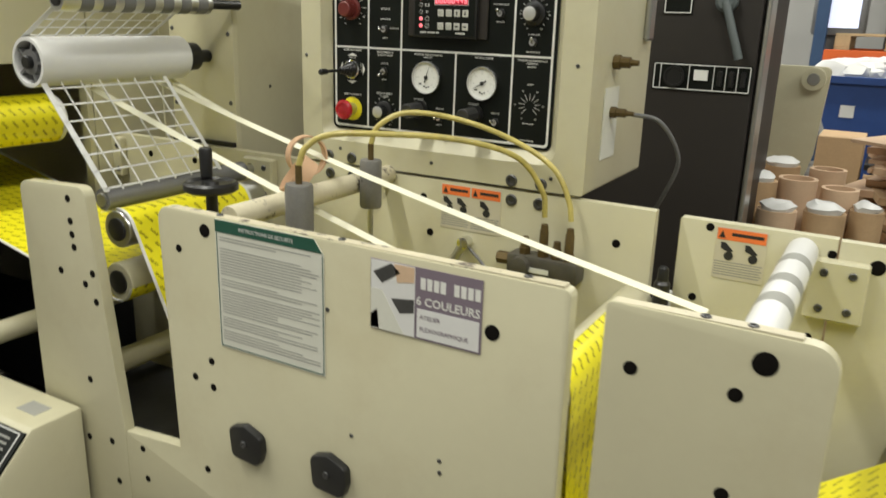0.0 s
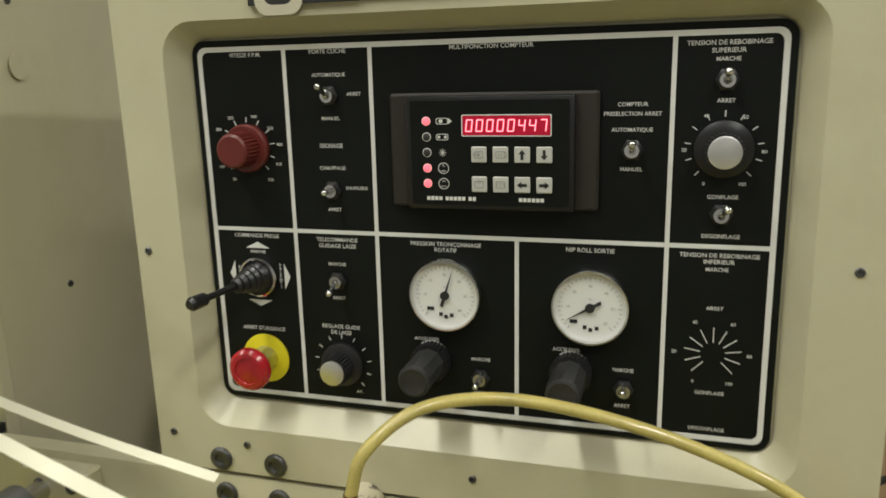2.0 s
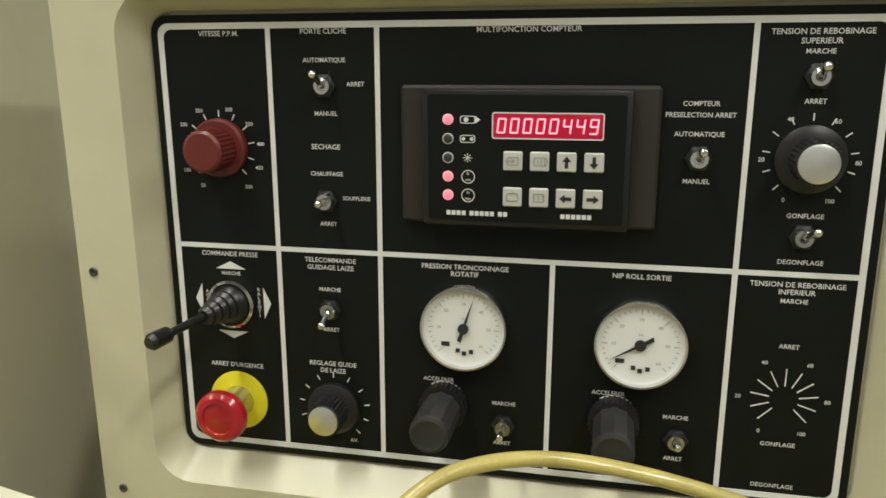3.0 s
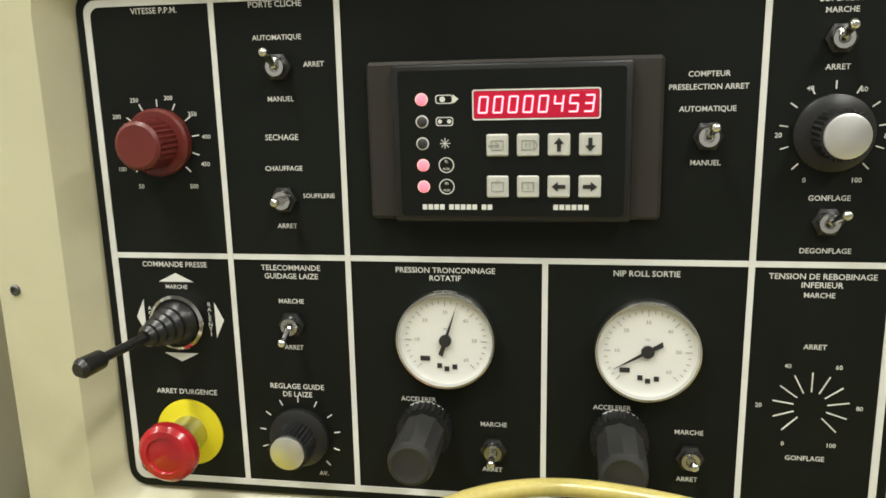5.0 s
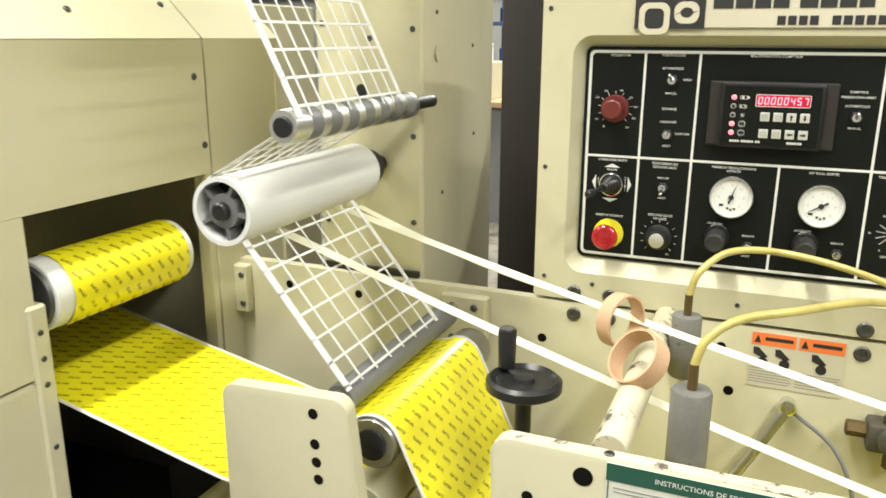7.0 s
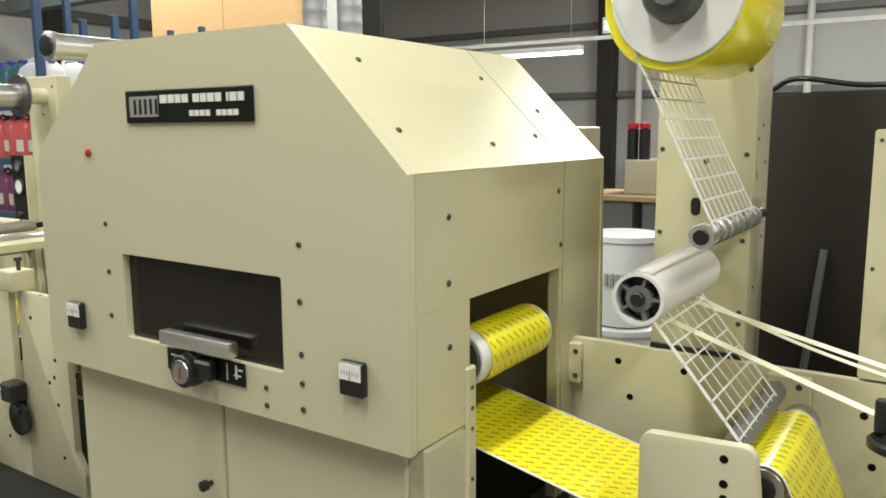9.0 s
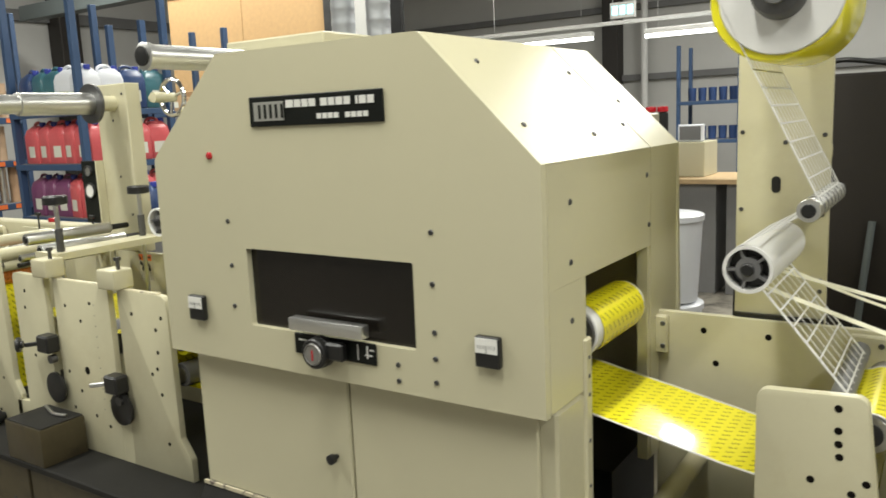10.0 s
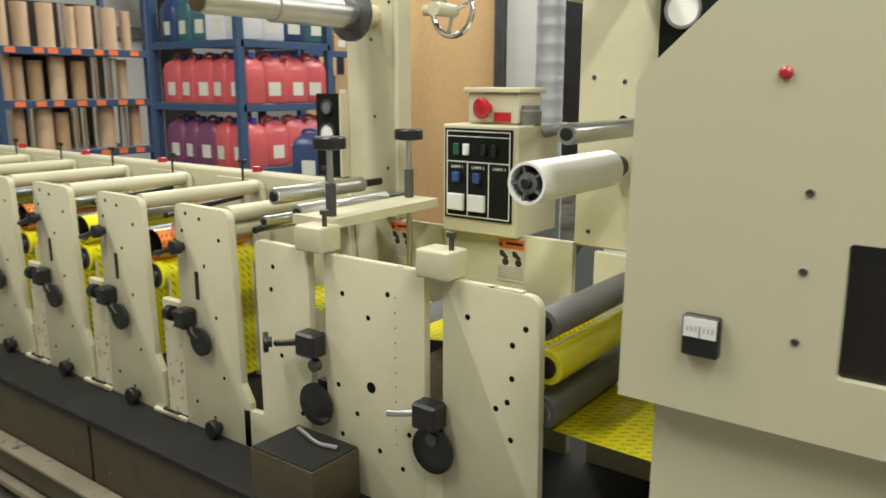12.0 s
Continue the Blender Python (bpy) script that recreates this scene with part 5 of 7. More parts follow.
film = thing("yellow_film", "yellow printed label film running through the press", "label film")
part("film_run", web_sheet(BM(), arc(-0.702, 1.018, 0.0565, 200, -60, 18), W0 + 0.006, W1 - 0.035), WEB, film)
part("film_run", web_sheet(BM(), [(-1.00, 0.905), (-0.70, 0.842), (-0.40, 0.781)] + arc(-0.172, 0.787, 0.0375, 258, 350, 8), W0, W1), WEB, film)
part("film_run", web_sheet(BM(), [(-0.200, 0.915)] + arc(-0.150, 0.893, 0.0355, 125, 20, 8) + [(-0.05, 0.76), (0.05, 0.55), (0.09, 0.46)], W0, W1), WEB, film)
for y in (W0 - 0.004, W1):
    part("film_margin", web_sheet(BM(), [(-1.00, 0.906), (-0.70, 0.843), (-0.40, 0.782)] + arc(-0.172, 0.787, 0.0367, 258, 350, 8), y, y + 0.006), WHITE, film)
    part("film_margin", web_sheet(BM(), [(-0.199, 0.916)] + arc(-0.150, 0.893, 0.0363, 125, 20, 8) + [(-0.049, 0.7605), (0.051, 0.5505), (0.091, 0.4605)], y, y + 0.006), WHITE, film)
part("film_run", web_sheet(BM(), [(0.09, 0.46), (0.60, 0.44), (0.69, 0.50), (0.716, 0.62), (0.712, 0.80)] + arc(0.675, 0.80, 0.037, 0, 90, 6), W0, W1), WEB, film)
part("film_run", web_sheet(BM(), [(0.675, 0.837), (0.635, 0.80), (0.66, 0.42), (0.95, 0.57), (1.09, 0.68), (1.40, 0.80), (1.70, 0.86)], W0, W1), WEB, film)
roller("idler_roller", 0.675, 0.80, 0.035, -0.44, -0.03, CREAM, "cream guide roller in the outfeed well")
roller("idler_roller", 1.13, 0.655, 0.034, -0.44, -0.03, STEEL, "steel guide roller at the outfeed end")


def lattice(name, a, b, cell, n_long, label, y0=W0, y1=W1):
    """A waste ladder: edge strips, long threads and cross threads between two points in x and z."""
    ob = thing(name, label, "waste film")
    d = Vector((b[0] - a[0], b[1] - a[1]))
    length = d.length
    d.normalize()
    nrm = Vector((-d.y, d.x)) * 0.0006

    def strip(ya, yb, s0, s1, nm, tilt=0.0):
        bm = BM()
        quad = []
        for s, y in ((s0, ya), (s0, yb), (s1 + tilt, yb), (s1 + tilt, ya)):
            quad.append((a[0] + d.x * s, y, a[1] + d.y * s))
        f = [bm.verts.new((x - nrm.x, y, z - nrm.y)) for x, y, z in quad]
        g = [bm.verts.new((x + nrm.x, y, z + nrm.y)) for x, y, z in quad]
        bm.faces.new(f), bm.faces.new(g[::-1])
        for i in range(4):
            bm.faces.new((f[i], g[i], g[(i + 1) % 4], f[(i + 1) % 4]))
        return part(nm, bm, WHITE, ob)
    strip(y0, y0 + 0.012, 0, length, "edge_strip")
    strip(y1 - 0.009, y1, 0, length, "edge_strip")
    for i in range(1, n_long):
        y = y0 + (y1 - y0) * i / n_long
        strip(y - 0.0016, y + 0.0016, 0, length, "long_thread")
    s = cell * 0.4
    while s < length:
        strip(y0, y1, s - 0.0017, s + 0.0017, "cross_thread")
        s += cell
    return ob


lattice("waste_lattice", (-0.337, 1.137), (-0.187, 0.954), 0.036, 7, "white lattice of label waste peeled off the film")
lattice("waste_lattice", (-0.243, 1.295), (-0.438, 1.69), 0.036, 9, "white lattice of label waste rising to the rewinder")
lattice("waste_lattice", (-0.383, 1.213), (-0.279, 1.272), 0.03, 9, "short white lattice of waste between two rollers")


def strip_line(p, q, w, label):
    p, q = Vector(p), Vector(q)
    d = (q - p).normalized()
    side = Vector((0, 0.93, 0.37)) * (w / 2)
    up = d.cross(side).normalized() * 0.0005
    bm = BM()
    n = 12
    prev = None
    for i in range(n + 1):
        t = i / n
        c = p.lerp(q, t) - Vector((0, 0, 0.012 * math.sin(math.pi * t)))
        ring = [bm.verts.new(c + s * side + u * up) for s, u in ((-1, -1), (1, -1), (1, 1), (-1, 1))]
        if prev:
            for k in range(4):
                bm.faces.new((prev[k], prev[(k + 1) % 4], ring[(k + 1) % 4], ring[k]))
        prev = ring
    return solo("waste_strip", bm, PALE, label, "waste strip", "waste strips")


strip_line((-0.372, -0.30, 1.118), (0.70, -0.20, 0.765), 0.014, "pale waste strip running down into the outfeed well")
strip_line((-0.385, -0.12, 1.118), (0.85, -0.33, 0.918), 0.013, "pale waste strip stretched towards the end plate")
strip_line((-0.385, -0.10, 1.129), (0.02, -0.06, 0.99), 0.010, "loose pale waste strip beside the tower")

# waste rewind reel
reel = thing("rewind_reel", "large reel of wound yellow waste with a white side disc", "reel", at=(-0.318, 0, 1.660))
part("wound_waste", lathe(BM(), (0.006, -0.425, -0.006), (0, 1, 0), [(0, 0.110), (0.01, 0.114), (0.27, 0.114), (0.28, 0.110)], 64), YELLOW_PLAIN, reel, "wound yellow waste")
part("side_disc", lathe(BM(), (0, -0.432, 0), (0, 1, 0), [(0, 0.102), (0.003, 0.104), (0.006, 0.104)], 64), WHITE, reel, "white cardboard side disc")
hubp = part("hub", lathe(BM(), (0, -0.472, 0), (0, 1, 0), [(0, 0.03), (0.002, 0.040), (0.01, 0.044), (0.040, 0.046)], 40), DARK_STEEL, reel, "dark steel chuck")
part("hub_boss", lathe(BM(), (0, -0.482, 0), (0, 1, 0), [(0, 0.008), (0.002, 0.022), (0.012, 0.024)], 32), GREY_ROLL, hubp)
part("axle", lathe(BM(), (0, -0.15, 0), (0, 1, 0), [(0, 0.03), (0.151, 0.03)], 24), STEEL, reel)

# striped roller at the outfeed end
sr = roller("striped_roller", 0.928, 0.938, 0.0235, -0.478, -0.022, WHITE, "white roller with grey worn bands", hub=False)
for y in (-0.36, -0.27, -0.16):
    part("grey_band", lathe(BM(), (0, y, 0), (0, 1, 0), [(0, 0.0238), (0.035, 0.0238)], 28), GREY_INK, sr)

# hand wheel
hw = thing("hand_wheel", "black hand wheel with crank grip behind the front plate", "hand wheel")
hx, hy, hz = 0.030, -0.385, 0.985
part("rim", lathe(BM(), (hx, hy, hz - 0.008), (0, 0, 1), [(0, 0.040), (0.004, 0.046), (0.014, 0.046), (0.018, 0.041), (0.013, 0.034), (0.013, 0.014), (0.018, 0.012), (0.019, 0.006)], 44), BLACK, hw)
part("shaft", tube(BM(), (hx, hy, 0.62), (hx, hy, hz - 0.008), 0.010, n=16), BLACK, hw)
part("grip", lathe(BM(), (hx - 0.028, hy + 0.018, hz + 0.008), (0, 0, 1), [(0, 0.006), (0.004, 0.0105), (0.05, 0.0115), (0.054, 0.009)], 20), BLACK, hw)

# cross bar with paper cores
roller("cross_bar", 0.150, 0.965, 0.019, -0.466, -0.022, CREAM_WORN, "worn cream cross bar between the side plates", hub=False, category="bar")


def core(c, axis, r, w, name_label):
    bm = BM()
    q = Vector(axis).to_track_quat("Z", "Y").to_matrix()
    prof = [(-w / 2, r), (w / 2, r), (w / 2, r - 0.003), (-w / 2, r - 0.003)]
    rings = [[bm.verts.new(Vector(c) + q @ Vector((rr * math.cos(2 * math.pi * i / 36), rr * math.sin(2 * math.pi * i / 36), h))) for i in range(36)] for h, rr in prof]
    for k in range(4):
        for i in range(36):
            bm.faces.new((rings[k][i], rings[k][(i + 1) % 36], rings[(k + 1) % 4][(i + 1) % 36], rings[(k + 1) % 4][i]))
    return solo("paper_core", bm, KRAFT, name_label, "paper core", "paper cores")


core((0.115, -0.235, 1.028), (0.85, -0.5, 0.05), 0.036, 0.022, "tan paper core hanging on the cross bar")
core((0.150, -0.30, 1.004), (-0.55, -0.55, 0.62), 0.037, 0.026, "tan paper core leaning on the cross bar")


def dashpot(x, y, z, r, h, label):
    d = thing("air_cylinder", label, "air cylinder", "air cylinders")
    part("body", lathe(BM(), (x, y, z - h), (0, 0, 1), [(0, r * 0.9), (0.003, r), (h - 0.004, r), (h, r * 0.92)], 28), GREY_CYL, d)
    part("stem", tube(BM(), (x, y, z), (x, y, z + 0.030), 0.0055, n=12), BRASS, d)
    part("push_rod", tube(BM(), (x, y, 0.62), (x, y, z - h), 0.005, n=12), STEEL, d)


dashpot(0.190, -0.142, 1.016, 0.0205, 0.09, "grey air cylinder with a steel push rod")
dashpot(0.222, -0.385, 1.015, 0.0225, 0.10, "worn grey air cylinder behind the front plate")
solo("air_hose", rod(BM(), curve([(0.190, -0.142, 1.044), (0.200, -0.135, 1.077), (0.235, -0.105, 1.102), (0.295, -0.07, 1.100), (0.38, -0.06, 1.085), (0.465, -0.055, 1.056), (0.52, -0.05, 1.02), (0.548, -0.05, 0.97), (0.555, -0.05, 0.935)]), 0.0050, 12), HOSE, "amber plastic air hose arching to the valve block", "hose", "air hoses")
solo("air_hose", rod(BM(), curve([(0.222, -0.385, 1.043), (0.232, -0.38, 1.072), (0.262, -0.36, 1.093), (0.32, -0.31, 1.095), (0.40, -0.20, 1.082), (0.47, -0.11, 1.048), (0.503, -0.065, 0.985), (0.507, -0.055, 0.937)]), 0.0050, 12), HOSE, "amber plastic air hose arching to the valve block", "hose", "air hoses")
vb = thing("valve_block", "grey pneumatic valve block with brass fittings on the rear plate", "valve")
part("block", box(BM(), 0.44, 0.578, -0.066, RF - 0.0005, 0.820, 0.862, 0.006, 2), VALVE_GREY, vb)
part("block_boss", lathe(BM(), (0.47, -0.066, 0.842), (0, -1, 0), [(0, 0.019), (0.010, 0.017), (0.012, 0.012)], 20), VALVE_GREY, vb)
for i, x in enumerate((0.470, 0.506, 0.532, 0.555)):
    h = 0.06 if i in (1, 3) else 0.032
    part("fitting", lathe(BM(), (x, -0.05, 0.862), (0, 0, 1), [(0, 0.011), (0.012, 0.011), (0.013, 0.009), (h - 0.012, 0.0085), (h - 0.01, 0.0075), (h, 0.0065)], 6), BRASS, vb, "brass hose fitting")
part("side_plug", lathe(BM(), (0.44, -0.045, 0.845), (-1, 0, 0), [(0, 0.012), (0.025, 0.012), (0.027, 0.009)], 6), BRASS, vb)
part("drain_plug", lathe(BM(), (0.475, -0.05, 0.815), (0, 0, -1), [(0, 0.010), (0.02, 0.010), (0.022, 0.006)], 6), BRASS, vb)
bars([(0.47, 0.525, 0.833, 0.842)], -0.0675, -0.066, PAPER, "type_label", vb)
gs = thing("gas_strut", "steel strut fixed to the rear plate", "strut")
part("cylinder", rod(BM(), [(0.335, -0.035, 0.853), (0.29, -0.05, 0.77), (0.25, -0.06, 0.70)], 0.009, 12), STEEL, gs)
part("clevis", lathe(BM(), (0.335, -0.02, 0.855), (0, -1, 0), [(0, 0.012), (0.022, 0.012), (0.024, 0.008)], 16), CHROME, gs)
solo("fine_hose", rod(BM(), curve([(0.345, -0.03, 0.845), (0.40, -0.06, 0.815), (0.43, -0.08, 0.76), (0.44, -0.09, 0.68)]), 0.003, 8), GREY_ROLL, "thin grey hose drooping into the outfeed well", "hose")
bv = thing("bleed_valve", "small black bleed valve beside the rear plate", "valve")
part("body", lathe(BM(), (0.722, -0.04, 0.80), (0, 0, 1), [(0, 0.014), (0.05, 0.014), (0.055, 0.010), (0.075, 0.009), (0.08, 0.006)], 16), BLACK, bv)
part("bracket", box(BM(), 0.703, 0.744, -0.018, -0.004, 0.70, 0.83, 0.002), WHITE, bv)
part("well_floor", box(BM(), -0.66, 1.7, -0.464, -0.022, 0.341, 0.36), DARK_STEEL, right_base)

# control box in front of the post plate
fb = thing("desk_box", "cream sloping control box with a black dial face", "control box")
fb.location = (-0.035, 0, 0)
bm = BM()
prof = [(-0.736, 0.0), (-0.736, 0.429), (-0.606, 0.554), (-0.506, 0.554), (-0.506, 0.0)]
va = [bm.verts.new((-0.62, y, z)) for y, z in prof]
vc = [bm.verts.new((-0.175, y, z)) for y, z in prof]
bm.faces.new(va), bm.faces.new(vc[::-1])
for i in range(5):
    bm.faces.new((va[i], vc[i], vc[(i + 1) % 5], va[(i + 1) % 5]))
bmesh.ops.bevel(bm, geom=bm.edges[:], offset=0.006, segments=2, affect="EDGES", profile=0.5)
fbb = part("body", bm, CREAM, fb)
face = part("dial_face", box(BM(), -0.60, -0.179, -0.002, 0.002, -0.085, 0.080), PANEL_BLACK, fb, "black dial face with rows of white lines")
face.matrix_basis = Matrix.Translation((0, -0.673, 0.4935)) @ Matrix.Rotation(-math.atan2(0.13, 0.125), 4, "X")
bars([(-0.585, -0.190, 0.074, 0.076), (-0.585, -0.190, -0.078, -0.076), (-0.190, -0.188, -0.078, 0.076)], -0.0032, -0.002, WHITE_INK, "border_line", face)
bars([(-0.36, -0.205, 0.060 - 0.0105 * k, 0.0635 - 0.0105 * k) for k in range(13)], -0.0032, -0.002, GREY_INK, "dial_line", face)
part("push_button", lathe(BM(), (-0.225, -0.002, 0.035), (0, -1, 0), [(0, 0.010), (0.012, 0.010), (0.014, 0.007)], 18), BLACK, face)
part("dial_knob", lathe(BM(), (-0.272, -0.002, 0.03), (0, -1, 0), [(0, 0.034), (0.004, 0.034), (0.006, 0.026), (0.022, 0.024), (0.024, 0.02)], 28), ALU, face)
part("top_patch", box(BM(), -0.27, -0.215, -0.575, -0.54, 0.5542, 0.5548), GREY_INK, fb, "grey worn patch")

# ---- printing stations ----
def star_knob(bm, c, axis, r, w):
    lathe(bm, c, axis, [(0, r * 0.5), (w * 0.4, r * 0.5), (w * 0.4, r * 0.95), (w * 0.5, r), (w * 0.9, r), (w, r * 0.9)], 24)
    return bm


def station(x, first=False):
    """One colour station; its front plate starts at x."""
    s = thing("print_station", "cream printing station with rollers and black adjusters", "print station", "printing stations", at=(x, 0, 0.045))
    tl, tr = 0.0, 0.235
    out = rounded([(tl, 0.372), (tl, 1.025), (tr, 1.023), (tr + 0.02, 0.55), (tr + 0.05, 0.50), (tr + 0.05, 0.372)], [0, 0.02, 0.03, 0.01, 0.01, 0], 4)
    part("front_plate", sheet(BM(), out, PF, PB, 0.001), CREAM, s)
    part("rear_plate", sheet(BM(), rounded([(tl - 0.02, 0.372), (tl - 0.02, 1.03), (tr, 1.03), (tr + 0.04, 0.372)], [0, 0.02, 0.03, 0], 3), RF - 0.03, RF - 0.012), CREAM, s)
    part("top_bar", tube(BM(), (tr - 0.03, PB, 1.008), (tr - 0.03, RF - 0.03, 1.008), 0.0235, n=24), CREAM, s)
    part("black_rod", tube(BM(), (tr + 0.02, PB + 0.05, 0.965), (tr - 0.10, RF - 0.03, 0.97), 0.009, n=12), BLACK, s)
    part("lower_door", box(BM(), -0.098, -0.004, PF + 0.004, PB + 0.006, 0.385, 0.735, 0.003), CREAM_WORN, s, "worn cream access cover")
    part("door_lip", box(BM(), -0.16, -0.002, PF - 0.012, PF + 0.003, 0.372, 0.384, 0.002), CREAM_WORN, s)
    part("door_pull", rod(BM(), [(-0.09, PF - 0.012, 0.40), (-0.09, PF - 0.02, 0.398), (-0.02, PF - 0.02, 0.398), (-0.02, PF - 0.012, 0.40)], 0.004, 8), BLACK, s)
    part("slot", box(BM(), 0.075, 0.092, PF - 0.0012, PF - 0.0002, 0.76, 0.84), BLACK, s)
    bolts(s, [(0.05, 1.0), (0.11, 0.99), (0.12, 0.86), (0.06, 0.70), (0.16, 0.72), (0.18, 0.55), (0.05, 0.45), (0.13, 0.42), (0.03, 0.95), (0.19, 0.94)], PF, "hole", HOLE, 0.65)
    # adjusters
    ad = part("adjuster", star_knob(BM(), (0.106, PF, 0.645), (0, -1, 0), 0.040, 0.024), BLACK, s, "black round adjuster knob")
    bm = box(BM(), 0.03, 0.075, PF - 0.05, PF - 0.0005, 0.68, 0.735, 0.006)
    lathe(bm, (0.03, PF - 0.025, 0.71), (-1, 0, 0), [(0, 0.012), (0.03, 0.012), (0.032, 0.022), (0.055, 0.022), (0.058, 0.016)], 16)
    part("adjuster_block", bm, BLACK, s)
    part("adjuster_link", rod(BM(), [(0.06, PF - 0.02, 0.69), (0.075, PF - 0.02, 0.665), (0.10, PF - 0.015, 0.65)], 0.012, 10), BLACK, s)
    bm = BM()
    lathe(bm, (0.028, PF, 0.905), (0, -1, 0), [(0, 0.012), (0.012, 0.012), (0.014, 0.020), (0.035, 0.020), (0.038, 0.014)], 18)
    part("latch_knob", bm, BLACK, s)
    part("latch_arm", rod(BM(), [(0.028, PF - 0.03, 0.905), (-0.03, PF - 0.03, 0.885), (-0.075, PF - 0.02, 0.875)], 0.008, 10), BLACK, s)
    part("foot_knob", star_knob(BM(), (0.150, PF - 0.0005, 0.400), (0, -1, 0), 0.026, 0.035), BLACK, s)
    tk = part("tension_screw", tube(BM(), (tr - 0.09, -0.05, 1.0), (tr - 0.09, -0.05, 1.085), 0.004, n=8), BLACK, s)
    part("screw_wing", box(BM(), tr - 0.11, tr - 0.07, -0.056, -0.044, 1.085, 1.10, 0.004), BLACK, tk)
    # cylinders between the plates
    part("impression_roll", lathe(BM(), (-0.165, PB + 0.012, 0.785), (0, 1, 0), [(0, 0.040), (0.002, 0.043), (0.35, 0.043), (0.352, 0.040)], 28), YELLOW_PLAIN, s, "roller carrying yellow film")
    part("roll_end", lathe(BM(), (-0.165, PB + 0.001, 0.785), (0, 1, 0), [(0, 0.012), (0.002, 0.016), (0.0105, 0.016), (0.0106, 0.036)], 24), DARK_STEEL, s)
    part("ink_roll", lathe(BM(), (-0.110, PB + 0.06, 0.925), (0, 1, 0), [(0, 0.03), (0.30, 0.03)], 28), STEEL, s)
    bm = web_sheet(BM(), arc(-0.178, 0.876, 0.047, 0, 360, 32), PB + 0.02, PB + 0.35)
    part("plate_roll", bm, ORANGE_ROLL if first else YELLOW_PLAIN, s, "printing plate roll")
    part("plate_roll_end", lathe(BM(), (-0.235, PB + 0.001, 0.876), (0, 1, 0), [(0, 0.014), (0.016, 0.016), (0.018, 0.046), (0.35, 0.046)], 24), BLACK, s)
    part("film_drop", web_sheet(BM(), arc(-0.165, 0.785, 0.0442, 120, 0, 8) + [(-0.119, 0.70), (-0.117, 0.52), (-0.115, 0.40)], PB + 0.03, PB + 0.34), WEB, s, "yellow film hanging in the station")
    for y in (PB + 0.024, PB + 0.34):
        part("film_margin", web_sheet(BM(), [(-0.1205, 0.78), (-0.119, 0.70), (-0.117, 0.52), (-0.115, 0.40)], y, y + 0.006), WHITE, s)
    part("inner_wall", box(BM(), -0.150, -0.130, RF - 0.10, RF - 0.03, 0.373, 0.9), CREAM, s)
    return s


X1, PITCH = -3.148, 0.402
for i in range(7):
    if i == 0:
        st0 = station(X1, True)
    elif i == 1:
        st1 = station(X1 - PITCH)
    else:
        copy_thing(st0 if i % 2 == 0 else st1, pose(X1 - PITCH * i, 0, 0.045))
rail = thing("rear_rail", "cream rear rail along the printing stations", "machine rail")
part("rail", box(BM(), -6.4, -2.90, RF - 0.006, RF + 0.07, 0.4175, 1.095, 0.006), CREAM, rail)
for i in range(4):
    x = -3.4 - 0.56 * i
    part("red_cap", lathe(BM(), (x, RF + 0.03, 1.095), (0, 0, 1), [(0, 0.018), (0.015, 0.018), (0.018, 0.012)], 16), RED, rail)

# ---- die station ----
die = thing("die_station", "cream die-cutting station with two bearing slots", "die station")
part("front_plate", sheet(BM(), rounded([(-2.89, 0.4175), (-2.89, 0.525), (-2.808, 0.53), (-2.815, 1.006), (-2.618, 1.003), (-2.618, 0.4175)], [0, 0.004, 0, 0.02, 0.004, 0], 4), PF, PB, 0.001), CREAM, die)
part("front_plate", sheet(BM(), rounded([(-2.565, 0.4175), (-2.565, 1.002), (-2.262, 1.000), (-2.262, 0.4175)], 0.003, 2), PF, PB, 0.001), CREAM, die)
part("front_plate", sheet(BM(), rounded([(-2.212, 0.4175), (-2.212, 0.996), (-1.977, 0.990), (-1.972, 0.55), (-1.93, 0.49), (-1.93, 0.4175)], [0, 0.003, 0.03, 0.01, 0.02, 0], 4), PF, PB, 0.001), CREAM, die)
part("worn_edge", box(BM(), -2.555, -2.275, PF + 0.002, PB - 0.002, 0.9985, 1.0024), CREAM_WORN, die)
part("worn_edge", box(BM(), -2.20, -2.02, PF + 0.002, PB - 0.002, 0.9905, 0.9958), CREAM_WORN, die)
for x0, x1 in ((-2.6175, -2.5655), (-2.2615, -2.2125)):
    part("slot_back", box(BM(), x0, x1, PB - 0.001, PB + 0.02, 0.4175, 0.67), BLACK, die)
    part("slot_lower", box(BM(), x0, x1, PF + 0.001, PB - 0.002, 0.4175, 0.60), CREAM, die)
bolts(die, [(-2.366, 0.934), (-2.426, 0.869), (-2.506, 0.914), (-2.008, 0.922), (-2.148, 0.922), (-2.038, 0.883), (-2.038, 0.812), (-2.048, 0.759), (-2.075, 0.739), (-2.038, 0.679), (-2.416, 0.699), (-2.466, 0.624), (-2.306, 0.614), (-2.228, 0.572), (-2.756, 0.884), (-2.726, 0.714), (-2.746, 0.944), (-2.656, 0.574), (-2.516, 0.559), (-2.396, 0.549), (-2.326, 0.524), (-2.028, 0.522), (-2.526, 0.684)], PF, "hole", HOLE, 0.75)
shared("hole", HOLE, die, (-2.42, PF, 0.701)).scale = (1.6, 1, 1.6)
bolts(die, [(-2.345, 0.93 - 0.035 * i) for i in range(11)], PF, s=0.35)
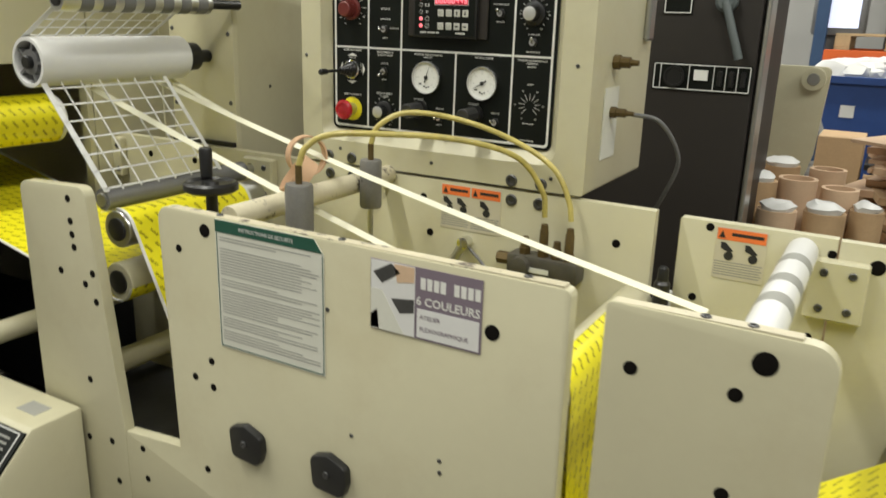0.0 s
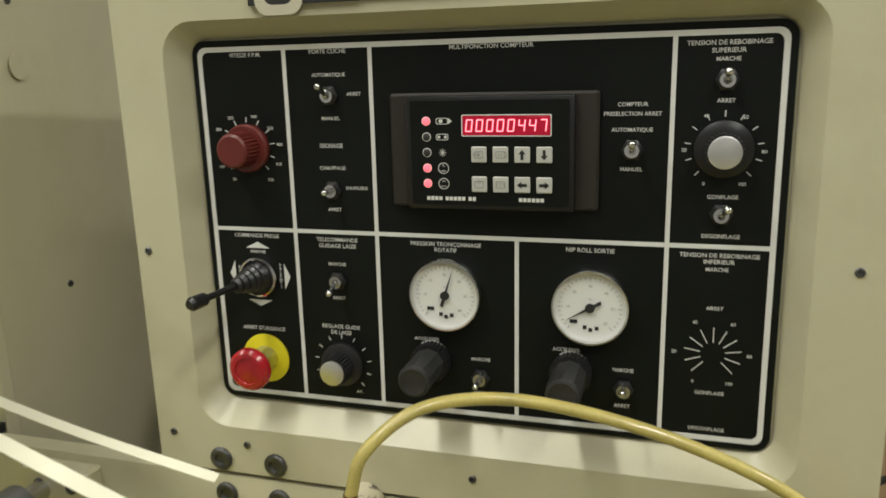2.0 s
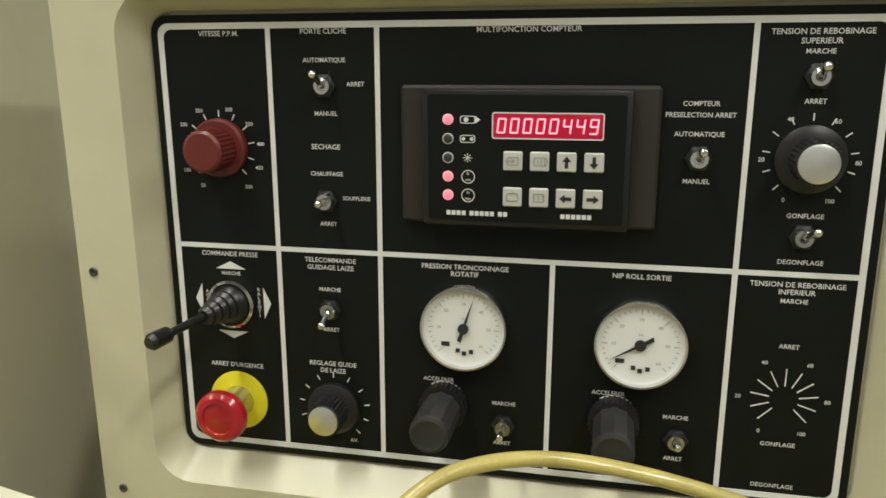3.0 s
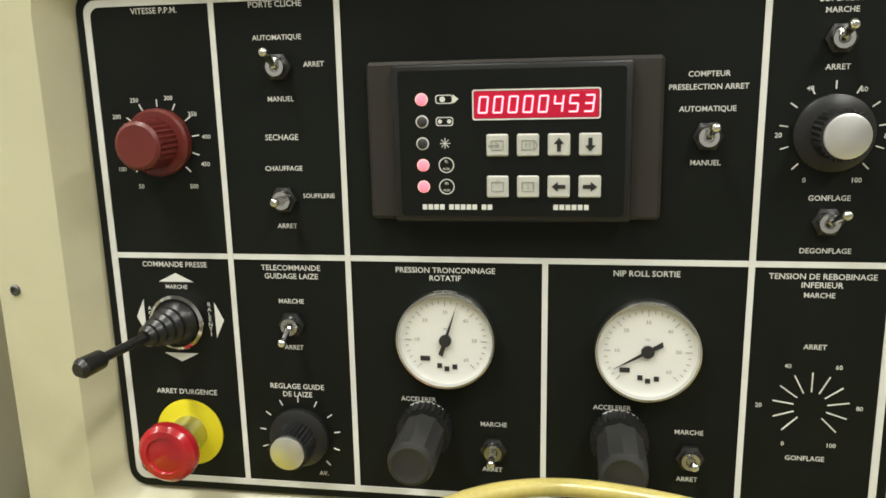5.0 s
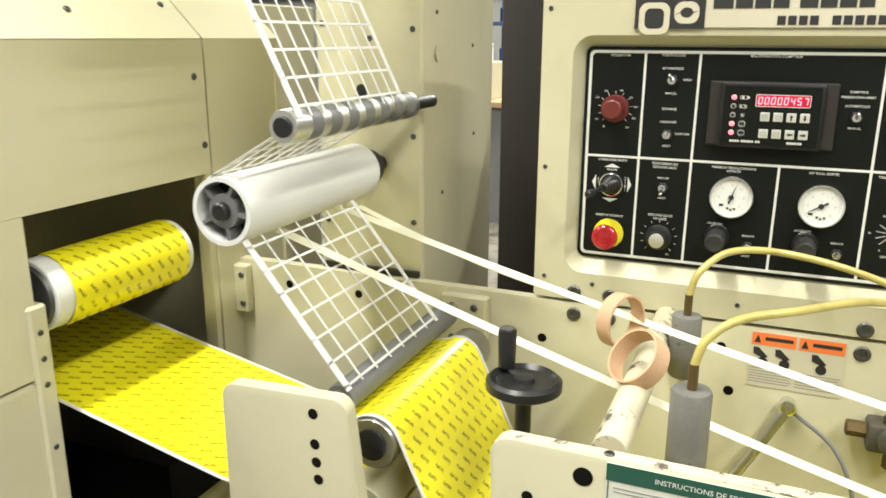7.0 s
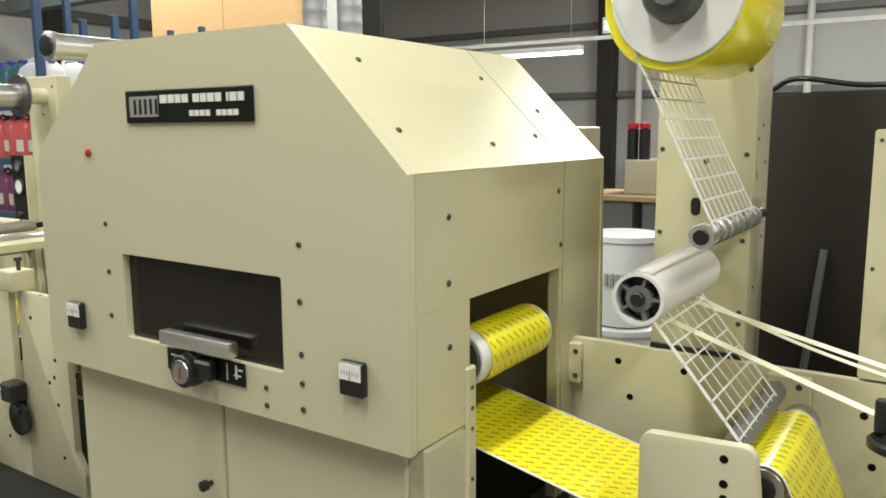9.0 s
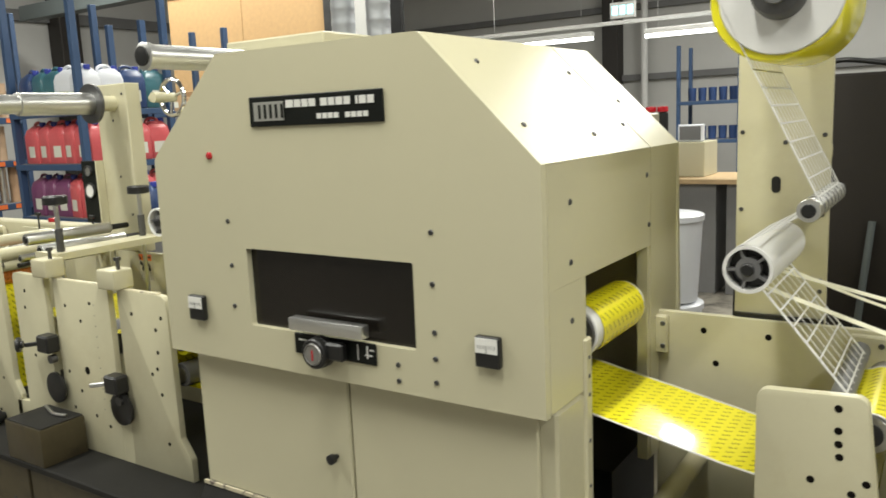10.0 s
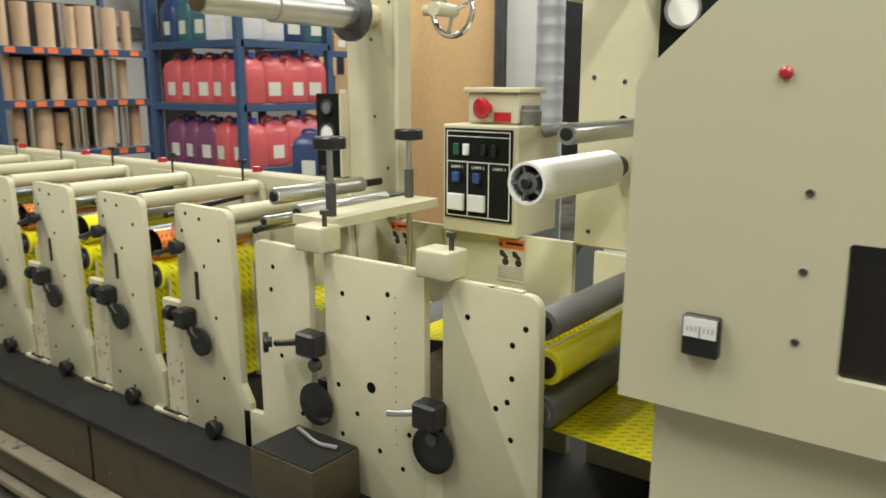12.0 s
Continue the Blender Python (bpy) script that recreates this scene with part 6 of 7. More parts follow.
for x, z in ((-2.588, 1.028), (-2.220, 1.018)):
    bk = part("bearing_block", box(BM(), x - 0.044, x + 0.044, PF - 0.030, PB + 0.02, z - 0.022, z + 0.04, 0.006, 3), CREAM, die, "rounded cream bearing block")
    part("block_screw", tube(BM(), (x + 0.03, PF + 0.0, z + 0.04), (x + 0.03, PF + 0.0, z + 0.068), 0.006, n=12), DARK_STEEL, bk)
    part("screw_head", tube(BM(), (x + 0.03, PF, z + 0.068), (x + 0.03, PF, z + 0.078), 0.011, n=12), DARK_STEEL, bk)
for x, z, up in ((-2.590, 0.622, 0.158), (-2.228, 0.607, 0.085)):
    part("crank_disc", star_knob(BM(), (x, PF, z), (0, -1, 0), 0.054, 0.022), BLACK, die, "black crank disc")
    bm = box(BM(), x - 0.035, x + 0.03, PF - 0.05, PF - 0.0005, z + up - 0.03, z + up + 0.03, 0.006)
    part("crank_block", bm, BLACK, die)
    part("crank_screw", rod(BM(), [(x - 0.03, PF - 0.03, z + up), (x - 0.075, PF - 0.045, z + up - 0.008), (x - 0.10, PF - 0.05, z + up - 0.012)], 0.008, 10), STEEL if x > -2.5 else BLACK, die)
    part("crank_gauge", lathe(BM(), (x + 0.005, PF - 0.01, z + up - 0.055), (0, -1, 0), [(0, 0.015), (0.02, 0.015), (0.02, 0.011)], 16), DARK_STEEL, die)
part("star_grip", star_knob(BM(), (-2.70, PF - 0.052, 0.770), (-0.6, -0.7, 0), 0.026, 0.022), BLACK, die)
part("foot_knob", star_knob(BM(), (-2.53, PF - 0.0005, 0.45), (0, -1, 0), 0.028, 0.035), BLACK, die)
bridge = thing("bridge_plate", "cream bridge plate with two adjusting screws", "bridge plate")
bm = BM()
quad = [(-2.70, -0.47), (-2.56, -0.47), (-2.58, -0.03), (-2.72, -0.03)]
va, vb2 = [bm.verts.new((x, y, 1.055)) for x, y in quad], [bm.verts.new((x, y, 1.032)) for x, y in quad]
bm.faces.new(va), bm.faces.new(vb2[::-1])
for i in range(4):
    bm.faces.new((va[i], vb2[i], vb2[(i + 1) % 4], va[(i + 1) % 4]))
part("plate", bm, CREAM, bridge)
bridge.location = (0, 0, 0.024)
for x, y in ((-2.600, -0.435), (-2.655, -0.07)):
    sc = part("adjusting_screw", tube(BM(), (x, y, 1.055), (x, y, 1.225), 0.008, n=14), STEEL, bridge)
    part("screw_sleeve", tube(BM(), (x, y, 1.056), (x, y, 1.135), 0.013, n=16), DARK_STEEL, sc)
    part("screw_knob", lathe(BM(), (x, y, 1.215), (0, 0, 1), [(0, 0.018), (0.004, 0.040), (0.028, 0.040), (0.032, 0.036)], 24), BLACK, sc)
    part("lower_screw", tube(BM(), (x, y, 0.75), (x, y, 1.031), 0.008, n=12), STEEL, sc)
rear4 = side_plate("rear_side_plate", [(-2.90, 0.4175), (-2.90, 1.0), (-2.16, 1.0), (-2.16, 0.4175)], 0, "cream rear plate behind the die station", RF, RB)
rear5 = side_plate("rear_side_plate", [(-2.10, 0.4175), (-2.10, 0.985), (-1.66, 0.975), (-1.66, 0.4175)], 0, "cream rear plate beside the dryer hood", RF, RB)
bolts(rear5, [(-2.02, 0.93), (-2.02, 0.89), (-1.95, 0.86), (-1.85, 0.9), (-2.05, 0.8)], RF, "hole", HOLE, 0.7)
warning(-2.385, 0.99, 0.085, 0.12, RF)
warning(-2.765, 0.995, 0.08, 0.11, RF)
for x, z in ((-2.79, 1.112), (-2.704, 1.078)):
    roller("chrome_roller", x, z, 0.0215, -0.45, -0.12, ALU, "polished steel guide roller with black end", shaft=0.08, group="chrome rollers")
roller("cross_bar", -2.82, 1.045, 0.014, -0.46, -0.03, STEEL, "grey steel cross bar", category="bar")
roller("cross_bar", -2.955, 1.01, 0.022, -0.46, -0.03, CREAM, "cream cross bar before the die station", category="bar")
sp2 = roller("spoked_roller", -2.045, 1.202, 0.043, -0.45, -0.09, MATT_WHITE, "white film-covered roller with spoked dark end", spokes=5)
part("axle_stub", lathe(BM(), (0, -0.09, 0), (0, 1, 0), [(0, 0.025), (0.07, 0.025)], 24), BLACK, sp2)
roller("idler_roller", -1.96, 1.302, 0.0205, -0.45, -0.03, STEEL, "grey steel idler roller beside the hood", cap=BLACK)
gr1 = roller("idler_roller", -1.995, 0.922, 0.033, -0.455, -0.06, GREY_ROLL, "grey rubber roller over the yellow film", cap=BLACK, shaft=0.03)
yr = roller("film_roller", -1.985, 0.835, 0.037, -0.455, -0.07, YELLOW_PLAIN, "roller wrapped in yellow film", cap=BLACK)
gr2 = roller("idler_roller", -1.995, 0.735, 0.037, -0.455, -0.06, GREY_ROLL, "grey steel roller under the yellow film", cap=STEEL)
part("film_run", web_sheet(BM(), [(-2.75, 0.86), (-2.5, 0.80), (-2.2, 0.84), (-2.035, 0.86), (-2.028, 0.80), (-2.0335, 0.735)] + arc(-1.995, 0.735, 0.0382, 190, 270, 8) + [(-1.70, 0.69), (-1.4, 0.68)], -0.44, -0.13), WEB, film)
drum = roller("die_roll", -2.44, 0.78, 0.06, -0.45, -0.06, GREY_ROLL, "dark die roll inside the die station", cap=STEEL)

# lamp control box
lb = thing("lamp_control_box", "cream lamp control box with black switch face", "control box")
lb.location = (-0.02, 0, 0.01)
part("body", box(BM(), -2.53, -2.29, -0.05, 0.16, 0.985, 1.278, 0.004), CREAM, lb)
lf = part("switch_face", box(BM(), -2.52, -2.305, -0.0535, -0.0505, 1.025, 1.268), PANEL_BLACK, lb, "black switch face with white lines")
part("face_border", frame_ring(BM(), -2.514, -2.311, 1.031, 1.262, 0.003, 0.0025, -0.0545, -0.0535), WHITE_INK, lf)
for r in ((-2.512, -2.313, 1.178, 1.181), (-2.512, -2.313, 1.246, 1.248), (-2.446, -2.4435, 1.034, 1.18), (-2.378, -2.3755, 1.034, 1.18)):
    bars([r], -0.0545, -0.0535, WHITE_INK, "face_line", lf)
text_mesh([("LAMPE 1", -2.479, 1.165, 0.008, "CENTER"), ("LAMPE 2", -2.411, 1.165, 0.008, "CENTER"), ("LAMPE 3", -2.344, 1.165, 0.008, "CENTER")], -0.054, WHITE_INK, "lettering", lf, 0.01)
for x, z, w, h, mt, nm in ((-2.478, 1.213, 0.016, 0.03, GREEN, "green_button"), (-2.447, 1.213, 0.016, 0.03, WHITE, "white_button"), (-2.39, 1.213, 0.012, 0.03, BLACK, "switch"), (-2.357, 1.213, 0.012, 0.03, BLACK, "switch"),
                          (-2.479, 1.138, 0.022, 0.026, BLUE_BIN, "rocker"), (-2.411, 1.138, 0.022, 0.026, BLUE_BIN, "rocker"), (-2.479, 1.07, 0.052, 0.045, WHITE, "meter_cover"), (-2.411, 1.07, 0.052, 0.045, WHITE, "meter_cover")):
    part(nm, box(BM(), x - w / 2, x + w / 2, -0.066, -0.0538, z - h / 2, z + h / 2, 0.002), mt, lf)
sb = thing("stop_box", "small cream box with a red emergency stop", "stop box")
sb.location = (-0.02, 0, 0.01)
part("body", box(BM(), -2.49, -2.33, 0.01, 0.13, 1.2795, 1.36, 0.004), CREAM, sb)
part("lid", box(BM(), -2.50, -2.32, 0.0, 0.14, 1.361, 1.375, 0.003), CREAM, sb)
part("stop_button", lathe(BM(), (-2.42, 0.01, 1.32), (-0.3, -1, 0), [(0, 0.014), (0.02, 0.014), (0.021, 0.028), (0.034, 0.028), (0.038, 0.022)], 28), RED, sb)
part("red_tag", box(BM(), -2.40, -2.35, 0.004, 0.0095, 1.285, 1.31), RED, sb)
solo("glass_jar", lathe(BM(), (-2.335, 0.05, 1.2885), (0, 0, 1), [(0, 0.03), (0.035, 0.03), (0.04, 0.026), (0.05, 0.026)], 20), GREY_CYL, "small grey jar on the lamp control box", "jar")
solo("cable_hose", rod(BM(), curve([(-2.295, 0.06, 1.27), (-2.22, 0.05, 1.28), (-2.15, 0.04, 1.22), (-2.13, 0.03, 1.08), (-2.18, 0.02, 0.97)]), 0.016, 12), GREY_ROLL, "ribbed grey cable hose behind the roller", "hose")

# unwind / rewind columns
ac = thing("unwind_column", "cream column with a reel shaft and hand wheel", "machine column")
part("column", box(BM(), -2.890, -2.702, -0.02, 0.03, 1.001, 1.66, 0.004), CREAM, ac)
part("column_edge", box(BM(), -2.7015, -2.684, -0.026, 0.036, 1.001, 1.66, 0.003), CREAM_HOOD, ac)
bolts(ac, [(-2.79, 1.52), (-2.78, 1.30), (-2.72, 1.62), (-2.73, 1.15)], -0.02, s=0.9)
part("reel_shaft", lathe(BM(), (-2.78, -0.62, 1.585), (0, 1, 0), [(0, 0.028), (0.003, 0.034), (0.22, 0.034), (0.222, 0.041), (0.50, 0.041)], 24), ALU, ac, "aluminium reel shaft")
part("shaft_cap", lathe(BM(), (-2.78, -0.625, 1.585), (0, 1, 0), [(0, 0.02), (0.002, 0.03), (0.005, 0.03)], 24), BRASS, ac)
part("flange", lathe(BM(), (-2.78, -0.12, 1.585), (0, 1, 0), [(0, 0.075), (0.014, 0.075)], 40), DARK_STEEL, ac, "dark steel flange")
part("boss", lathe(BM(), (-2.78, -0.106, 1.585), (0, 1, 0), [(0, 0.03), (0.086, 0.03)], 24), CREAM, ac)
whl = part("hand_wheel", rod(BM(), [(-2.60 + 0.07 * math.cos(a), 0.12, 1.60 + 0.07 * math.sin(a)) for a in np.linspace(0, 2 * math.pi, 33)], 0.009, 10), CHROME, ac, "chrome hand wheel")
for a in (0.3, 2.4, 4.5):
    part("wheel_spoke", tube(BM(), (-2.60, 0.12, 1.60), (-2.60 + 0.068 * math.cos(a), 0.12, 1.60 + 0.068 * math.sin(a)), 0.006, n=10), CHROME, whl)
part("wheel_hub", lathe(BM(), (-2.60, 0.03, 1.60), (0, 1, 0), [(0, 0.02), (0.06, 0.02), (0.062, 0.018), (0.10, 0.018)], 20), CREAM, ac)
part("wheel_axle", tube(BM(), (-2.66, 0.07, 1.60), (-2.60, 0.07, 1.60), 0.016, n=12), CREAM, ac)
gp = thing("gauge_panel", "black gauge panel with two dials on the column", "gauge panel")
ac.location = gp.location = (-0.045, 0, 0)
part("panel", box(BM(), -2.995, -2.892, -0.05, -0.035, 1.115, 1.365, 0.002), PANEL_BLACK, gp)
part("panel_edge", box(BM(), -2.8915, -2.884, -0.055, -0.021, 1.115, 1.365), CREAM, gp)
for z, r in ((1.325, 0.022), (1.245, 0.032)):
    gg = part("dial_rim", lathe(BM(), (-2.945, -0.05, z), (0, -1, 0), [(0, r), (0.008, r), (0.008, r * 0.85), (0.004, r * 0.84)], 28), DARK_STEEL, gp)
    part("dial", lathe(BM(), (-2.945, -0.054, z), (0, -1, 0), [(0, r * 0.83), (0.001, r * 0.83)], 28), DIAL if r > 0.03 else GREY_CYL, gg)
rc = thing("rewind_column", "cream column behind the dryer hood with a reel shaft", "machine column")
rc.location = (-0.03, 0, 0)
part("column", box(BM(), -2.14, -1.80, 0.002, 0.06, 0.99, 1.70, 0.004), CREAM, rc)
bolts(rc, [(-2.10, 1.41), (-2.02, 1.40), (-2.10, 1.03), (-1.95, 1.6), (-1.9, 1.42)], 0.002, s=1.0)
shared("hole", HOLE, rc, (-2.02, 0.002, 1.31)).scale = (1.3, 1, 1.3)
part("reel_shaft", lathe(BM(), (-1.99, -0.46, 1.685), (0, 1, 0), [(0, 0.03), (0.003, 0.040), (0.02, 0.040), (0.022, 0.036), (0.46, 0.036)], 24), ALU, rc, "aluminium reel shaft")
part("shaft_end", lathe(BM(), (-1.99, -0.468, 1.685), (0, 1, 0), [(0, 0.018), (0.002, 0.028), (0.008, 0.028)], 24), BLACK, rc)
gp2 = part("gauge_plate", box(BM(), -1.93, -1.80, -0.03, 0.001, 1.405, 1.615, 0.002), PANEL_BLACK, rc, "black gauge plate with round dial")
for z, r in ((1.555, 0.042), (1.455, 0.03)):
    gg = part("dial_rim", lathe(BM(), (-1.875, -0.03, z), (0, -1, 0), [(0, r), (0.01, r), (0.01, r * 0.86), (0.005, r * 0.85)], 28), STEEL, gp2)
    part("dial", lathe(BM(), (-1.875, -0.035, z), (0, -1, 0), [(0, r * 0.84), (0.001, r * 0.84)], 28), DIAL, gg)

# grey box on the tray
jb = thing("pedal_box", "dark grey steel box on the base tray", "steel box")
part("body", box(BM(), -2.66, -2.45, -0.668, -0.512, 0.4175, 0.545, 0.004, 2), BASE_BROWN, jb)
part("lid", box(BM(), -2.657, -2.453, -0.665, -0.515, 0.5455, 0.550, 0.002), TRAY_GREY, jb)
solo("wrench", rod(BM(), curve([(-2.63, -0.54, 0.556), (-2.585, -0.555, 0.557), (-2.53, -0.57, 0.556), (-2.475, -0.56, 0.556)]), 0.006, 8), STEEL, "steel spanner lying on the grey box", "spanner")

# ---- hall: steelwork, partition, ducts ----
for x in (-4.4, 0.9):
    solo("steel_column", box(BM(), x - 0.12, x + 0.12, 9.25, 9.49, 0, 5.5, 0.01), BROWN, "dark steel column against the hall wall", "column", "steel columns", "structure")
for y in (0.2, 4.2):
    solo("steel_column", box(BM(), -9.98, -9.7, y - 0.14, y + 0.14, 0, 5.5, 0.01), BROWN, "dark steel column against the hall wall", "column", "steel columns", "structure")
for z in (1.9, 2.9, 3.9):
    solo("wall_rail", box(BM(), -9.9, 8, 9.42, 9.495, z, z + 0.09, 0.005), SHELF, "grey steel wall rail", "rail", "wall rails", "structure")
    solo("wall_rail", box(BM(), -9.995, -9.92, -6, 9.4, z, z + 0.14, 0.005), SHELF, "grey steel wall rail", "rail", "wall rails", "structure")
part_wall = thing("partition", "chipboard partition with a grey steel top beam", "partition", kind="structure")
for x in (-6.5, -5.5):
    part("board", box(BM(), x + 0.003, x + 0.997, 3.2, 3.24, 0, 2.75, 0.002), CHIP, part_wall, "bare chipboard sheet")
part("beam", box(BM(), -9.0, -1.0, 3.15, 3.30, 2.76, 2.92, 0.004), GREY_PAINT, part_wall)
part("post", box(BM(), -4.49, -4.42, 3.15, 3.25, 0, 2.75), DARK_STEEL, part_wall)
part("board", box(BM(), -4.415, -3.95, 3.2, 3.24, 0, 2.75, 0.002), HALL, part_wall, "grey wall sheet")
part("board", box(BM(), -3.75, -3.1, 3.2, 3.24, 0, 1.35, 0.002), WHITE, part_wall, "white wall sheet")
solo("black_curtain", box(BM(), -3.94, -3.72, 3.18, 3.22, 0.9, 3.4, 0.01), BLACK, "black rubber curtain strip beside the partition", "curtain")
for x in (-3.49, -3.2):
    d = thing("air_duct", "galvanised spiral air duct rising to the ceiling", "duct", "air ducts")
    part("pipe", lathe(BM(), (x, 2.2, 0.9), (0, 0, 1), [(i * 0.1 + k * 0.012, 0.078 + (0.003 if k == 1 else 0)) for i in range(46) for k in range(3)], 24), GALV, d)
    part("flange", lathe(BM(), (x, 2.2, 0.88), (0, 0, 1), [(0, 0.092), (0.02, 0.092)], 24), GALV, d)
    part("stand", box(BM(), x - 0.06, x + 0.06, 2.14, 2.26, 0, 0.879), GREY_PAINT, d)


# ---- shelving with jugs and rolls ----
def shelving(name, x0, x1, y0, y1, levels, top, label, board_mat, n_posts=2):
    r = thing(name, label, "shelving", "storage racks")
    for x in (x0, x1):
        for y in (y0, y1):
            p = part("upright", box(BM(), x - 0.02, x + 0.02, y - 0.025, y + 0.025, 0, top, 0.003), RACK_BLUE, r)
    for z in levels:
        part("shelf_board", box(BM(), x0 + 0.021, x1 - 0.021, y0 + 0.002, y1 - 0.002, z - 0.022, z, 0.002), board_mat, r)
        part("shelf_beam", box(BM(), x0 - 0.018, x1 + 0.018, y0 - 0.03, y0 - 0.001, z - 0.045, z - 0.004, 0.002), RACK_BLUE, r)
        part("shelf_beam", box(BM(), x1 + 0.001, x1 + 0.02, y0, y1, z - 0.045, z - 0.004, 0.002), RACK_BLUE, r)
    return r


def make_jug(mat, label, h=0.29):
    """A plastic jerrycan standing at its origin."""
    j = thing("ink_jug", label, "ink jug", "ink jugs")
    bm = BM()
    w, d = 0.095, 0.075
    prof = [(0, 0.94), (0.008, 1), (h * 0.66, 1), (h * 0.80, 0.86), (h * 0.90, 0.5), (h * 0.92, 0.42)]
    rings = []
    for z, s in prof:
        ring = rounded([(-w * s, -d * s), (w * s, -d * s), (w * s, d * s), (-w * s, d * s)], 0.022 * s, 3)
        rings.append([bm.verts.new((p[0] + (0.02 * (1 - s)), p[1], z)) for p in ring])
    for a, b in zip(rings, rings[1:]):
        for i in range(len(a)):
            k = (i + 1) % len(a)
            bm.faces.new((a[i], a[k], b[k], b[i]))
    bm.faces.new(rings[0][::-1]), bm.faces.new(rings[-1])
    part("can", bm, mat, j)
    part("handle", rod(BM(), curve([(-0.055, 0, h * 0.80), (-0.05, 0, h * 0.95), (0.0, 0, h * 0.99), (0.045, 0, h * 0.90)], 5), 0.011, 8), mat, j)
    part("cap", lathe(BM(), (0.055, 0, h * 0.88), (0, 0, 1), [(0, 0.022), (0.03, 0.022), (0.033, 0.018)], 16), CAP_BLUE, j)
    part("label_patch", box(BM(), -0.03, 0.05, -d - 0.0015, -d - 0.0002, h * 0.15, h * 0.42), PAPER, j)
    return j


JUGS = {"red": (make_jug(INK_RED, "red plastic ink jug with a blue cap"), INK_RED)}
for key, mat, lab in (("purple", INK_PURPLE, "purple plastic ink jug with a blue cap"), ("blue", INK_BLUE, "dark blue plastic ink jug"), ("teal", INK_TEAL, "teal plastic ink jug"), ("white", JUG_WHITE, "white plastic jug with a blue cap")):
    JUGS[key] = (make_jug(mat, lab), mat)
used = set()


def put_jug(kind, x, y, z, turn=0.0):
    src = JUGS[kind][0]
    m = pose(x, y, z, 0, 0, turn)
    if kind not in used:
        used.add(kind)
        src.matrix_basis = m
    else:
        copy_thing(src, m)


R1X0, R1X1, R1Y0, R1Y1 = -5.69, -4.88, 1.15, 1.85
shelving("storage_rack", R1X0, R1X1, R1Y0, R1Y1, (0.12, 0.91, 1.28, 1.64), 2.45, "blue steel rack stocked with plastic ink jugs", SHELF)
random.seed(7)
for z, row in ((1.28, ("red", "red", "red", "red", "red")), (0.91, ("purple", "purple", "purple", "red", "red")), (1.64, ("blue", "teal", "teal", "white", "white")), (0.12, ("purple", "blue", "red", "red"))):
    for i, kind in enumerate(row):
        put_jug(kind, -5.57 + i * 0.152, 1.25, z, random.uniform(-12, 12))
for z, ks in ((1.28, ("red", "red", "red")), (0.91, ("red", "red", "red")), (1.64, ("white", "blue", "teal"))):
    for i, kind in enumerate(ks):
        put_jug(kind, -4.97, 1.42 + i * 0.17, z, 80 + random.uniform(-10, 10))
put_jug("blue", -4.42, 1.25, 0.866, 20)
solo("low_stand", box(BM(), -4.58, -4.28, 1.12, 1.40, 0, 0.865), SHELF, "grey stand beside the blue rack", "stand")

R2X, R2Y0, R2Y1 = -6.80, 0.70, 1.82
rk = thing("storage_rack", "blue steel rack filled with upright paper cores and rolls", "shelving", "storage racks")
for y in (R2Y0, R2Y1):
    for x in (R2X, R2X - 0.6):
        part("upright", box(BM(), x - 0.025, x + 0.025, y - 0.02, y + 0.02, 0, 2.5, 0.003), RACK_BLUE, rk)
for z in (0.45, 0.92, 1.28, 1.64):
    part("shelf_board", box(BM(), R2X - 0.59, R2X - 0.001, R2Y0 + 0.021, R2Y1 - 0.021, z - 0.02, z, 0.002), SHELF, rk)
    part("shelf_beam", box(BM(), R2X, R2X + 0.024, R2Y0 + 0.0205, R2Y1 - 0.0205, z - 0.055, z - 0.002, 0.002), RACK_BLUE, rk)
    for k in range(7):
        y = R2Y0 + 0.10 + k * 0.15 + random.uniform(-0.03, 0.03)
        part("orange_tag", box(BM(), R2X + 0.0245, R2X + 0.027, y - 0.035, y + 0.035, z - 0.045, z - 0.008), ORANGE, rk)
part("back_panel", box(BM(), R2X - 0.62, R2X - 0.60, R2Y0, R2Y1, 0.1, 2.0), BLACK, rk)
core_meshes = [mesh_of("paper_roll", lathe(BM(), (0, 0, 0), (0, 0, 1), [(0, r), (h, r), (h, r * 0.55), (h - 0.05, r * 0.5)], 16), mt) for r, h, mt in ((0.055, 0.30, CARD_PALE), (0.045, 0.32, KRAFT), (0.032, 0.30, ALU), (0.038, 0.29, CARD_PALE), (0.028, 0.31, CHROME), (0.05, 0.27, CARD))]
for z in (0.45, 0.92, 1.28, 1.64):
    y = R2Y0 + 0.09
    while y < R2Y1 - 0.08:
        k = random.choice((0, 0, 1, 2, 3, 3, 4, 4, 5))
        o = new("paper_roll", core_meshes[k])
        o.location = (R2X - 0.09 - random.uniform(0, 0.05), y, z)
        tagged(o, ("steel tube standing on the rack shelf" if k in (2, 4) else "tan paper roll standing on the rack shelf"), "roll", "rolls on the rack")
        y += (0.125, 0.105, 0.075, 0.09, 0.068, 0.115)[k] + random.choice((0, 0, 0.03))
